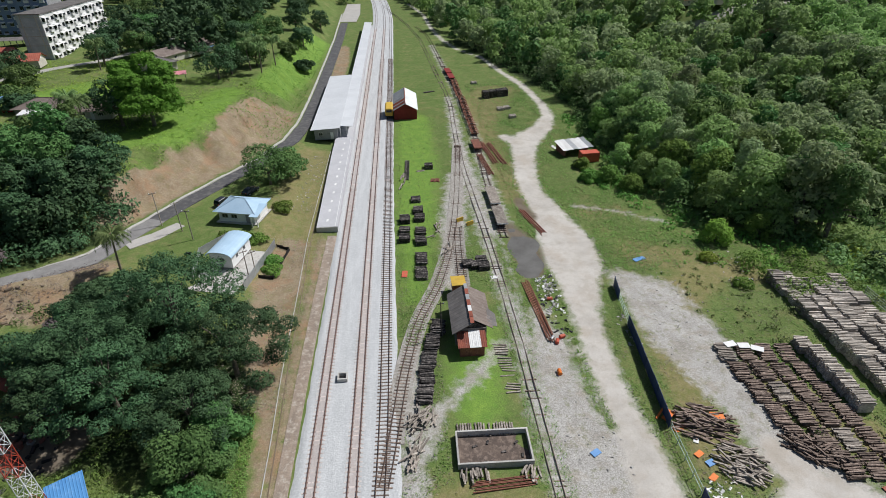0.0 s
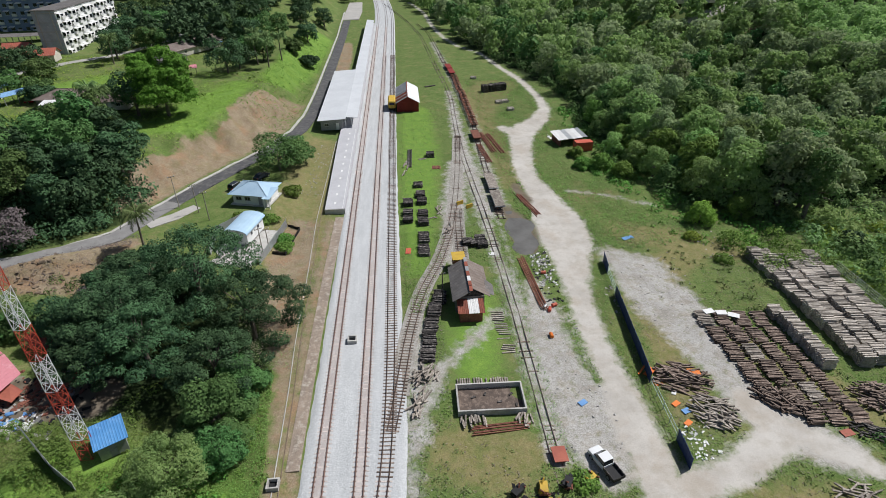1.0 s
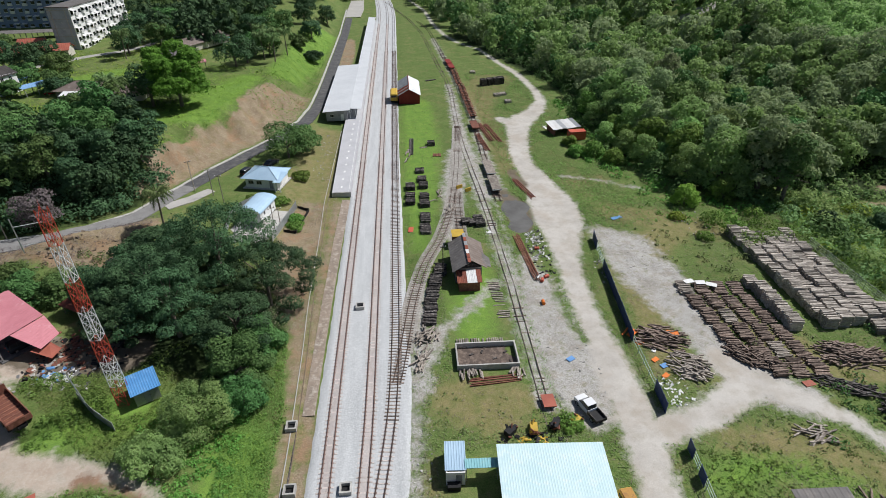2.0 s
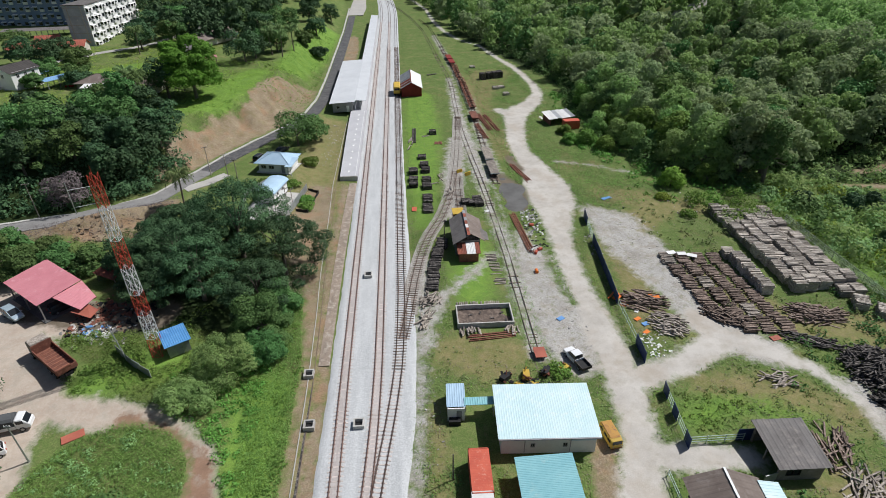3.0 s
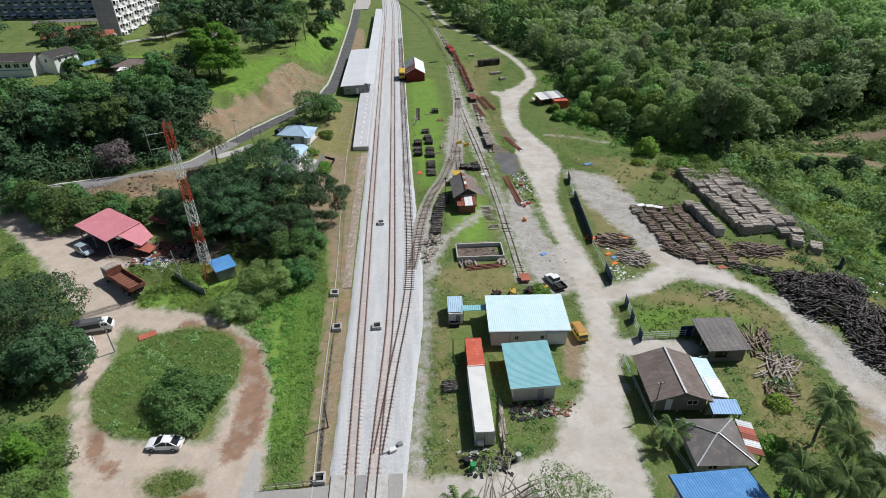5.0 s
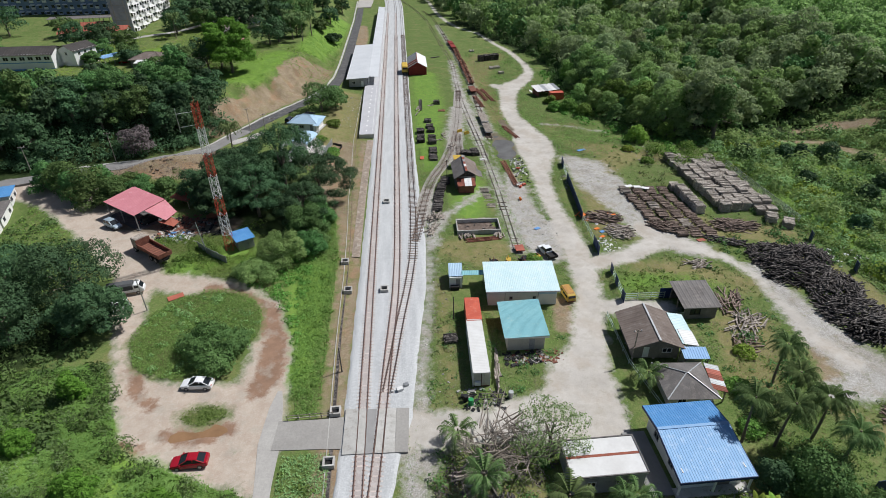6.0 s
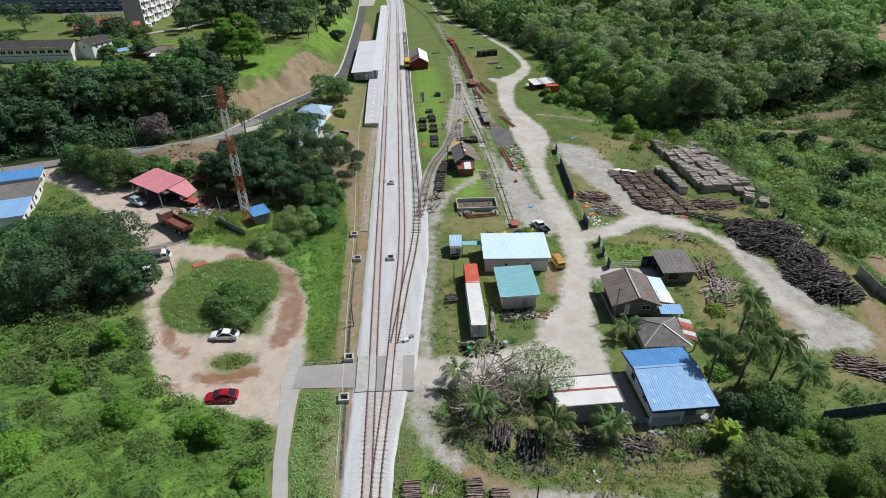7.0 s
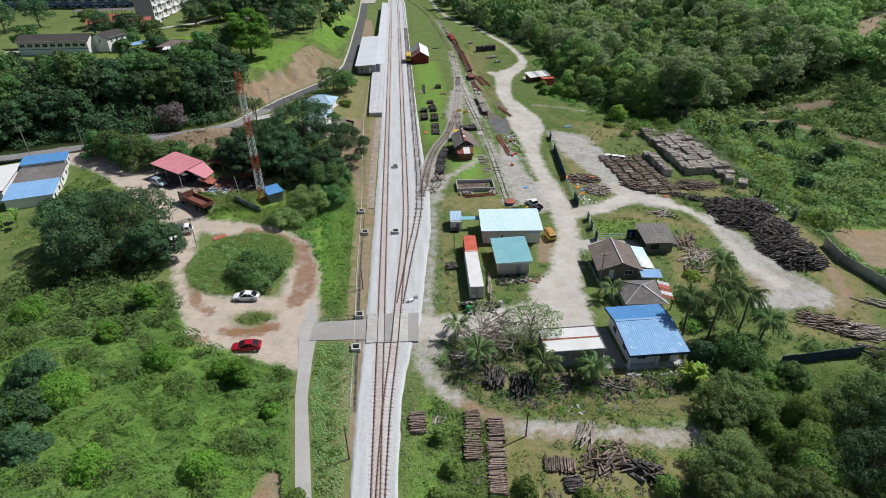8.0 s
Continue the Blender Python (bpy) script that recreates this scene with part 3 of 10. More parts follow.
def cover(x, y):
    """Metres inside each kind of bare ground."""
    dirt = np.maximum(strips(x, y, [MAIN_ROAD]), strips(x, y, YARD_ROADS))
    left = strips(x, y, LEFT_DIRT)
    left = np.minimum(left, -np.maximum(ellipse(x, y, -26.6, 25.3, 10.2, 11.2), ellipse(x, y, -20.6, 7.4, 3.3, 2.1)))
    left = np.minimum(left, -np.maximum(ellipse(x, y, -40.2, 52.4, 3.6, 2.6), ellipse(x, y, -34.5, 44.5, 4.0, 3.4)))
    green = strips(x, y, GRASSY)
    gravel = np.minimum(strips(x, y, GRAVEL), -green)
    dirt = np.minimum(dirt, -green)
    d = uphill(x, y)
    brow = np.interp(y, [110, 122, 131, 139, 146, 155, 170, 178, 188], [4, 9.5, 9.5, 10.5, 10, 12.5, 15, 13, 4]) + 0.9 * wave(x, y, 0.5, 2)
    cut = np.minimum(np.minimum(d - 1.2, brow - d), np.minimum(y - 110, 188 - y) * 0.8)
    soil = np.maximum(strips(x, y, SOIL), cut)
    return {"clay": strips(x, y, LEFT_DIRT), "mud": strips(x, y, MUD), "wet_shade": strips(x, y, WET_SHADE), "lush": strips(x, y, LUSH), "dirt": np.maximum(dirt, left), "gravel": gravel, "soil": soil, "dry": strips(x, y, DRY), "woods": strips(x, y, WOODS_SHADE)}


def ground_material():
    m = bpy.data.materials.new("ground_cover")
    m.use_nodes = True
    nt = m.node_tree
    bs = nt.nodes["Principled BSDF"]
    geo = nt.nodes.new("ShaderNodeNewGeometry")

    def noise_tex(s, detail=5.0, r=0.6):
        n = nt.nodes.new("ShaderNodeTexNoise")
        n.inputs["Scale"].default_value, n.inputs["Detail"].default_value, n.inputs["Roughness"].default_value = s, detail, r
        nt.links.new(geo.outputs["Position"], n.inputs["Vector"])
        return n.outputs["Fac"]

    def ramp(src, lo, hi, a=0.0, b=1.0):
        n = nt.nodes.new("ShaderNodeMapRange")
        for i, v in enumerate((lo, hi, a, b)):
            n.inputs[i + 1].default_value = v
        nt.links.new(src, n.inputs[0])
        return n.outputs[0]

    def mix(fac, a, b, blend="MIX"):
        n = nt.nodes.new("ShaderNodeMix")
        n.data_type, n.blend_type = "RGBA", blend
        for sock, val in ((n.inputs["Factor"], fac), (n.inputs["A"], a), (n.inputs["B"], b)):
            if hasattr(val, "is_output"):
                nt.links.new(val, sock)
            else:
                sock.default_value = val if isinstance(val, float) else (*val, 1.0)
        return n.outputs["Result"]

    def mask(name, rag, soft):
        """The edge of a cover, broken up by noise: rag in metres."""
        at_ = nt.nodes.new("ShaderNodeAttribute")
        at_.attribute_name = name
        add = nt.nodes.new("ShaderNodeMath")
        add.operation = "ADD"
        nt.links.new(at_.outputs["Fac"], add.inputs[0])
        nt.links.new(ramp(edge, 0.25, 0.75, -rag, rag), add.inputs[1])
        return ramp(add.outputs[0], -soft, soft)

    edge = noise_tex(0.55, 8.0, 0.75)
    big, mid, fine, grit = noise_tex(0.07, 4.0), noise_tex(0.5, 5.0), noise_tex(2.4, 5.0, 0.7), noise_tex(5.5, 5.0, 0.8)
    lawn = mix(ramp(big, 0.35, 0.65), (0.1, 0.158, 0.042), (0.145, 0.19, 0.06))
    lawn = mix(ramp(mid, 0.42, 0.66), lawn, (0.085, 0.14, 0.034))
    lawn = mix(ramp(noise_tex(0.22, 6.0, 0.7), 0.52, 0.66, 0.0, 0.6), lawn, (0.22, 0.205, 0.09))
    lawn = mix(ramp(fine, 0.45, 0.75, 0.0, 0.55), lawn, (0.2, 0.225, 0.085))
    lawn = mix(ramp(noise_tex(0.8, 7.0, 0.75), 0.55, 0.68, 0.0, 0.55), lawn, (0.2, 0.165, 0.095))
    dry = mix(ramp(mid, 0.35, 0.65), (0.225, 0.195, 0.085), (0.15, 0.165, 0.052))
    dry = mix(ramp(fine, 0.4, 0.7), dry, (0.27, 0.23, 0.125))
    dry = mix(ramp(noise_tex(0.6, 7.0, 0.75), 0.5, 0.62, 0.0, 0.65), dry, (0.12, 0.155, 0.045))
    soil = mix(ramp(mid, 0.35, 0.65), (0.285, 0.23, 0.155), (0.225, 0.165, 0.11))
    soil = mix(ramp(fine, 0.45, 0.7, 0.0, 0.7), soil, (0.34, 0.29, 0.21))
    soil = mix(ramp(noise_tex(0.35, 7.0, 0.75), 0.48, 0.62, 0.0, 0.6), soil, (0.2, 0.17, 0.085))
    soil = mix(ramp(noise_tex(0.17, 6.0, 0.65), 0.5, 0.62, 0.0, 0.55), soil, (0.3, 0.18, 0.105))
    dirt = mix(ramp(mid, 0.35, 0.65), (0.5, 0.472, 0.43), (0.43, 0.402, 0.365))
    dirt = mix(ramp(big, 0.42, 0.62, 0.0, 0.6), dirt, (0.57, 0.545, 0.505))
    dirt = mix(ramp(fine, 0.55, 0.8, 0.0, 0.35), dirt, (0.42, 0.385, 0.33))
    dirt = mix(ramp(noise_tex(0.13, 6.0, 0.7), 0.5, 0.64, 0.0, 0.6), dirt, (0.4, 0.345, 0.285))
    dirt = mix(ramp(noise_tex(1.1, 7.0, 0.75), 0.56, 0.7, 0.0, 0.45), dirt, (0.33, 0.3, 0.245))
    clay = mix(ramp(mid, 0.35, 0.65), (0.49, 0.42, 0.35), (0.42, 0.34, 0.275))
    clay = mix(ramp(fine, 0.5, 0.75, 0.0, 0.6), clay, (0.55, 0.5, 0.44))
    dirt = mix(mask("clay", 0.8, 0.8), dirt, clay)
    dirt = mix(mask("mud", 1.3, 0.5), dirt, mix(ramp(mid, 0.35, 0.65), (0.3, 0.19, 0.13), (0.23, 0.145, 0.1)))
    dirt = mix(ramp(noise_tex(0.4, 7.0, 0.7), 0.5, 0.64, 0.0, 0.55), dirt, (0.38, 0.345, 0.29))
    stones = mix(ramp(mid, 0.35, 0.65), (0.41, 0.395, 0.37), (0.33, 0.315, 0.29))
    stones = mix(ramp(grit, 0.45, 0.7, 0.0, 0.7), stones, (0.5, 0.49, 0.47))
    stones = mix(ramp(noise_tex(0.35, 7.0, 0.7), 0.52, 0.64, 0.0, 0.5), stones, (0.3, 0.26, 0.2))
    stones = mix(ramp(noise_tex(0.14, 7.0, 0.7), 0.5, 0.6, 0.0, 0.5), stones, (0.27, 0.245, 0.205))
    stones = mix(ramp(noise_tex(0.9, 7.0, 0.75), 0.53, 0.66, 0.0, 0.6), stones, (0.17, 0.18, 0.075))
    lush = mix(ramp(mid, 0.35, 0.65), (0.135, 0.245, 0.045), (0.185, 0.3, 0.055))
    lush = mix(ramp(fine, 0.45, 0.7, 0.0, 0.6), lush, (0.12, 0.2, 0.045))
    lawn = mix(mask("lush", 2.0, 1.6), lawn, lush)
    # Dark green floor colour, deepened to stand for tree shade.
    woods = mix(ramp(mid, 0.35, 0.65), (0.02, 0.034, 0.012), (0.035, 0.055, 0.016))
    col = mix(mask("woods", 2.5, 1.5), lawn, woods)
    col = mix(mask("dry", 2.2, 1.4), col, dry)
    col = mix(mask("soil", 1.3, 0.6), col, soil)
    col = mix(mask("gravel", 1.9, 0.9), col, stones)
    rough_ground = nt.nodes.new("ShaderNodeHueSaturation")
    nt.links.new(col, rough_ground.inputs["Color"]), nt.links.new(ramp(grit, 0.32, 0.68, 0.68, 1.3), rough_ground.inputs["Value"])
    col = mix(mask("dirt", 1.2, 0.7), rough_ground.outputs[0], dirt)
    # Wet earth by the puddle, and painted shade with oily earth by the shelter.
    damp_shade = mask("wet_shade", 1.0, 0.6)
    col = mix(damp_shade, col, mix(ramp(mid, 0.35, 0.65), (0.13, 0.105, 0.075), (0.18, 0.15, 0.115)))
    hsv = nt.nodes.new("ShaderNodeHueSaturation")
    nt.links.new(col, hsv.inputs["Color"]), nt.links.new(ramp(grit, 0.3, 0.7, 0.92, 1.07), hsv.inputs["Value"])
    nt.links.new(hsv.outputs[0], bs.inputs["Base Color"])
    bs.inputs["Roughness"].default_value, bs.inputs["Specular IOR Level"].default_value = 0.95, 0.15
    b = nt.nodes.new("ShaderNodeBump")
    b.inputs["Strength"].default_value, b.inputs["Distance"].default_value = 0.45, 0.07
    nt.links.new(noise_tex(5.0, 6.0, 0.7), b.inputs["Height"])
    nt.links.new(b.outputs[0], bs.inputs["Normal"])
    return m


def spaced(*stretches):
    out = [stretches[0][0]]
    for a, b, s in stretches:
        out += list(np.linspace(a, b, max(1, round((b - a) / s)) + 1)[1:])
    return np.array(out)


gx = spaced((-3000, -400, 260), (-400, -160, 12), (-160, -60, 2.5), (-60, 95, 0.8), (95, 200, 2.5), (200, 420, 12), (420, 3000, 260))
gy = spaced((-2500, -160, 240), (-160, -55, 5), (-55, 120, 0.85), (120, 260, 1.5), (260, 480, 5), (480, 900, 20), (900, 4000, 300))
X, Y = np.meshgrid(gx, gy)
verts = np.stack([X, Y, land(X, Y)], -1).reshape(-1, 3)
nx, ny = len(gx), len(gy)
idx = np.arange(nx * ny).reshape(ny, nx)
quads = np.stack([idx[:-1, :-1], idx[:-1, 1:], idx[1:, 1:], idx[1:, :-1]], -1).reshape(-1, 4)
ground_mesh = array_mesh("ground", verts, quads, ground_material())
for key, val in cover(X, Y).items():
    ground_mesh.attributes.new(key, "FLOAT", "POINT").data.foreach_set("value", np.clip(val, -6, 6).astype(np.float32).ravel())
ground_mesh.shade_smooth()
ground = tagged(new("ground", ground_mesh), "grass, bare earth and gravel ground with wheel tracks", "ground", "", "structure")


def sheet(name, line, material, label, category, lift=0.03, thick=0.12, cross=4):
    """A road surface of some thickness that follows the land along a strip of (x, y, half width)."""
    pts = []
    for (ax, ay, aw), (bx, by, bw) in zip(line, line[1:]):
        n = max(1, round(math.hypot(bx - ax, by - ay) / 2))
        pts += [(ax + (bx - ax) * i / n, ay + (by - ay) * i / n, aw + (bw - aw) * i / n) for i in range(n)]
    pts.append(line[-1])
    s = Shape()
    for i, (x, y, w) in enumerate(pts):
        a, b = pts[max(i - 1, 0)], pts[min(i + 1, len(pts) - 1)]
        dx, dy = b[0] - a[0], b[1] - a[1]
        n = math.hypot(dx, dy)
        row = [(x - dy / n * w * u, y + dx / n * w * u) for u in np.linspace(-1, 1, cross)]
        top = max(at(px, py) for px, py in row) + lift
        s.v += [(px, py, top) for px, py in row] + [(row[-1][0], row[-1][1], top - thick), (row[0][0], row[0][1], top - thick)]
        if i:
            k, m = len(s.v) - 2 * (cross + 2), cross + 2
            s.f += [(k + j, k + (j + 1) % m, k + m + (j + 1) % m, k + m + j) for j in range(m)]
    return structure(name, s, material, label, category)


# ---- railway ----
def bend(y):
    """How far the line swings aside in the distance."""
    return -np.maximum(np.asarray(y, float) - 335, 0) ** 2 / 2300


def edges_of_bed(y):
    left = np.interp(y, [-80, -12, 6, 35, 80, 400], [-2.7, -2.6, -2.1, -1.9, -1.7, -1.7])
    right = np.interp(y, [-80, -25, -12, -1, 5, 10, 20, 34, 48, 80, 130, 400], [2.9, 3.2, 3.7, 5.6, 7.2, 7.6, 8.8, 10.4, 11.2, 10.6, 10.2, 10.2])
    return left + bend(y), right + bend(y)


ys = spaced((-90, 130, 0.8), (130, 500, 2.0))
us = np.concatenate([[0, 0.03], np.linspace(0.06, 0.94, 24), [0.97, 1]])
lo, hi = edges_of_bed(ys)
bx = lo[:, None] + (hi - lo)[:, None] * us[None, :] + 0.12 * wave(us[None, :] * 40, ys[:, None], 0.9)
by = np.repeat(ys[:, None], len(us), 1)
bz = -0.175 + 0.01 * wave(bx, by, 1.9) + 0.006 * RNG.normal(size=bx.shape)
bz[:, 0] = bz[:, -1] = -0.42
bz[:, 1] -= 0.1
bz[:, -2] -= 0.1
k = np.arange(bx.size).reshape(bx.shape)
bed = array_mesh("ballast", np.stack([bx, by, bz], -1).reshape(-1, 3), np.stack([k[:-1, :-1], k[:-1, 1:], k[1:, 1:], k[1:, :-1]], -1).reshape(-1, 4), M["ballast"])
structure("ballast", bed, None, "pale grey crushed stone track bed", "ballast")

LINES = {
    1: [(0, -90), (0, 335)] + [(float(bend(y)), y) for y in range(345, 500, 10)],
    2: [(0.35, -40), (0.6, -25), (1.1, -13.5), (1.95, -3.6), (2.55, 5), (3.2, 16), (3.9, 25), (4.4, 33), (4.72, 44), (4.78, 60), (4.78, 335)] + [(4.78 + float(bend(y)), y) for y in range(345, 500, 10)],
    3: [(3.12, 9.6), (3.5, 12.6), (4.0, 16), (4.6, 21), (5.4, 27), (6.2, 32), (7.0, 38), (7.7, 44.5), (8.05, 52), (8.25, 62), (8.25, 335)] + [(8.25 + float(bend(y)), y) for y in range(345, 490, 10)],
    4: [(8.35, 50), (9.1, 54.5), (10, 61), (10.9, 67.5), (12.2, 74), (13.9, 80.8), (17.1, 88.4), (20, 99.3), (22, 110.2), (23.8, 123.4), (25.6, 139.4), (27.2, 155)],
    5: [(21.4, 88), (21.7, 96), (22.1, 104), (22.6, 110)],
    6: [(27.9, 40), (28.2, 58), (28.4, 72), (28.3, 90), (28.0, 106), (27.4, 122), (26.9, 140), (27.2, 157), (27.6, 172), (28.4, 190), (28, 206), (26.9, 222), (25.1, 256), (22.8, 299), (17.2, 340), (11.4, 370), (7.3, 390), (2.5, 415)],
    7: [(31.4, 104), (31.5, 117), (31.7, 129), (32.2, 143), (32.8, 161), (32.6, 182), (32.2, 204), (31.3, 223), (30, 241), (29, 266), (26.6, 310), (21.7, 335)],
}


def dense(line, stp):
    """Evenly spaced points (x, y, heading) along a smoothed polyline."""
    p = np.array(line, float)
    s = np.concatenate([[0], np.cumsum(np.hypot(*np.diff(p, axis=0).T))])
    q = np.arange(0, s[-1], stp)
    fine = np.arange(0, s[-1] + 0.5, 0.5)
    fx, fy = np.interp(fine, s, p[:, 0]), np.interp(fine, s, p[:, 1])
    for _ in range(30):
        fx[1:-1] = (fx[:-2] + 2 * fx[1:-1] + fx[2:]) / 4
        fy[1:-1] = (fy[:-2] + 2 * fy[1:-1] + fy[2:]) / 4
    x, y = np.interp(q, fine, fx), np.interp(q, fine, fy)
    return x, y, np.arctan2(np.gradient(y), np.gradient(x))


RAIL = [(-0.065, -0.145), (0.065, -0.145), (0.065, -0.12), (0.012, -0.1), (0.012, -0.045), (0.035, -0.035), (0.035, 0.0), (-0.035, 0.0), (-0.035, -0.035), (-0.012, -0.045), (-0.012, -0.1), (-0.065, -0.12)]


def rail_mesh(line, offset, material, lift=0.0):
    x, y, h = dense(line, 1.5)
    s = Shape()
    for i in range(len(x)):
        nxt, nyt = math.sin(h[i]), -math.cos(h[i])
        for u, z in RAIL:
            s.v.append((x[i] + nxt * (offset + u), y[i] + nyt * (offset + u), z + lift))
        if i:
            k, n = len(s.v) - 2 * len(RAIL), len(RAIL)
            s.f += [(k + j, k + (j + 1) % n, k + n + (j + 1) % n, k + n + j) for j in range(n)]
    return s.mesh("rail", material)


def sleeper_shape(length, width, height, chips=0.0):
    s = Shape()
    w0, w1, l = width / 2, width / 2 - 0.03, length / 2
    s.rings([[(-l, -w0, -height), (-l, w0, -height), (-l + 0.02, w1, 0), (-l + 0.02, -w1, 0)],
             [(0, -w0, -height), (0, w0, -height), (0, w1, -chips), (0, -w1, -chips)],
             [(l, -w0, -height), (l, w0, -height), (l - 0.02, w1, 0), (l - 0.02, -w1, 0)]])
    return s


CONC = sleeper_shape(2.0, 0.26, 0.2, 0.02).mesh("sleeper", M["conc_sleeper"])
WOOD = sleeper_shape(2.0, 0.23, 0.14).mesh("sleeper", M["timber"])


def track(name, line, label, sleepers, gap, near, rail_mat, top, lift=0.0, show=1.0, group="railway tracks", turnout=-999.0):
    """Two rails on sleepers; the sleepers within the stretch `near` are pieces of their own."""
    t = thing(name, pose(0, 0, 0), label, "railway track", group, "structure")
    for off in (0.0, 1.07):
        part("rail", rail_mesh(line, off, rail_mat, lift), None, t)
    x, y, h = dense(line, gap)
    rest, clips, count = Shape(), Shape(), 0
    for i in range(len(x)):
        if rnd.random() > show:
            continue
        cx, cy = x[i] + math.sin(h[i]) * 0.535, y[i] - math.cos(h[i]) * 0.535
        m = pose(cx, cy, top + lift + rnd.uniform(-0.012, 0.012), 0, 0, math.degrees(h[i]) - 90 + rnd.uniform(-1.2, 1.2))
        if near[0] < cy < near[1] and count < 298:
            ob = part("sleeper", CONC if cy < turnout else sleepers, None, t)
            ob.matrix_basis = m
            count += 1
        elif -70 < cy < 260:
            rest.box(0, 0, 0, 1.98, 0.22, 0.1, m=m @ pose(0, 0, -0.05))
        if (sleepers is CONC or cy < turnout) and -50 < cy < 130:
            for u in (-0.665, -0.405, 0.405, 0.665):
                clips.box(0, 0, 0, 0.1, 0.12, 0.05, m=m @ pose(u, 0, 0.02))
    if rest.v:
        tagged(part("far_sleepers", rest, sleepers.materials[0], t), kind="stuff")
    if clips.v:
        tagged(part("rail_clips", clips, M["clip"], t, "dark red-brown rail clips"), kind="stuff")
    return t


track("railway_track", LINES[1], "straight railway track with brown rails on concrete sleepers in pale ballast", CONC, 0.66, (-45, 150), M["rail"], -0.138)
track("railway_track", LINES[2], "railway track curving in beside the straight one, on concrete sleepers", CONC, 0.66, (-38, 158), M["rail"], -0.138)
track("railway_track", LINES[3], "old siding with dark timber sleepers and rusty rails", WOOD, 0.62, (9, 140), M["old_rail"], -0.13, turnout=43)
track("railway_track", LINES[4], "old siding curving away on dark timber sleepers", WOOD, 0.62, (50, 160), M["old_rail"], -0.11)
track("railway_track", LINES[5], "short stub of old track ending behind a timber shed", WOOD, 0.62, (80, 120), M["old_rail"], -0.09)
track("railway_track", LINES[6], "overgrown old siding with rusty rails half sunk in gravel", WOOD, 0.7, (40, 200), M["pale_rail"], -0.15, -0.03, 0.25)
track("railway_track", LINES[7], "far siding where rusty flat wagons stand", WOOD, 0.7, (104, 200), M["old_rail"], -0.12, 0.02, 0.7)
for key in (1, 2):
    x, y, h = dense(LINES[key], 3)
    k_ = (y > (-60 if key == 1 else -8)) & (y < 330)
    sheet("ballast", [(x[i] + 0.53, y[i], 0.62) for i in np.nonzero(k_)[0]], M["dusty_ballast"], "rust-dusted stones between the rails", "ballast", 0.205 if key == 1 else 0.196, 0.1)
for key, w in ((4, 1.5), (5, 1.4)):
    x, y, h = dense(LINES[key], 3)
    sheet("ballast", [(x[i] + 0.5, y[i], w) for i in range(0, len(x))][2 if key == 4 else 0:], M["old_ballast"], "weathered grey-brown stone bed of a siding", "ballast", 0.045, 0.3)

# level crossing and the roads that are paved
structure("level_crossing", Shape().prism([(-1.75, -0.5), (-0.06, -0.5), (-0.06, 6.6), (-1.75, 6.9)], -0.3, -0.02), M["concrete"], "pale concrete slabs of a level crossing", "level crossing")
for pts, mt, lab in (
    ([(0.07, -0.55), (1.0, -0.55), (1.0, 6.6), (0.07, 6.6)], "concrete", "pale concrete slab between rails"),
    ([(1.14, -0.6), (2.0, -0.6), (2.42, 6.5), (1.14, 6.5)], "asphalt_new", "dark asphalt infill between two tracks"),
    ([(2.3, -0.62), (3.14, -0.62), (3.55, 6.45), (2.7, 6.45)], "concrete", "pale concrete slab between rails"),
    ([(3.35, -0.65), (4.75, -0.65), (5.0, 6.4), (3.75, 6.4)], "concrete", "pale concrete slab beside the rail"),
    ([(4.77, -0.65), (6.4, -0.75), (6.7, 6.3), (5.02, 6.4)], "road_pale", "dark asphalt ramp up to the rails"),
):
    structure("level_crossing", Shape().prism(pts, -0.3, -0.02), M[mt], lab, "level crossing")
sheet("road", [(-1.8, 3.1, 2.55), (-5, 3.0, 2.35), (-10.5, 3.2, 2.3)], M["road_pale"], "short grey asphalt road up to a level crossing", "road", 0.1, 0.25)
sheet("road", [(-11.2, 11, 0.3), (-11.2, 8, 0.9), (-11, 2, 1.4), (-10.6, -4, 1.0), (-10.2, -11, 0.85), (-8.7, -20.6, 0.92), (-7.7, -27, 0.92), (-6, -45, 0.95), (-5.4, -60, 0.95), (-5.4, -150, 0.95)], M["road_pale"], "narrow pale paved lane", "road", 0.04, 0.2)
sheet("road", [(-150, 64.5, 2.2), (-112, 75, 2.2), (-95, 79, 2.2), (-78, 84, 2.2), (-62, 90.4, 2.2), (-56, 92.8, 2.2), (-45.4, 100.3, 2.1), (-41, 109.8, 2.0), (-38.6, 115, 2.0)], mat("asphalt_worn", (0.24, 0.235, 0.23), (0.19, 0.185, 0.18), 0.4, 0.9, 0.4, c3=(0.29, 0.28, 0.265), amount=0.35, var=0.15, fine=14), "worn grey road at the foot of a wooded slope", "road", 0.08, 0.4)
sheet("road", [(x, y, 2.0) for x, y in ((-38.6, 115), (-35.4, 121.8), (-28.8, 134), (-22.8, 144), (-17.8, 159), (-16.4, 176), (-16, 200), (-16.2, 244), (-16.5, 300), (-17.6, 350))], M["asphalt"], "dark asphalt road at the foot of a cut slope", "road", 0.08, 0.4)
sheet("pavement", [(-15.6, 352, 4.6), (-15.4, 380, 5.2), (-16.4, 420, 4.4)], M["road_pale"], "pale open lot at the end of a station road", "pavement", 0.1, 0.3)
sheet("kerb", [(x + 0.2, y - 0.3, 0.35) for x, y in HILL_ROAD[3:16]], M["concrete"], "pale concrete kerb and drain along a hill road", "kerb", 0.2, 0.6, 3)
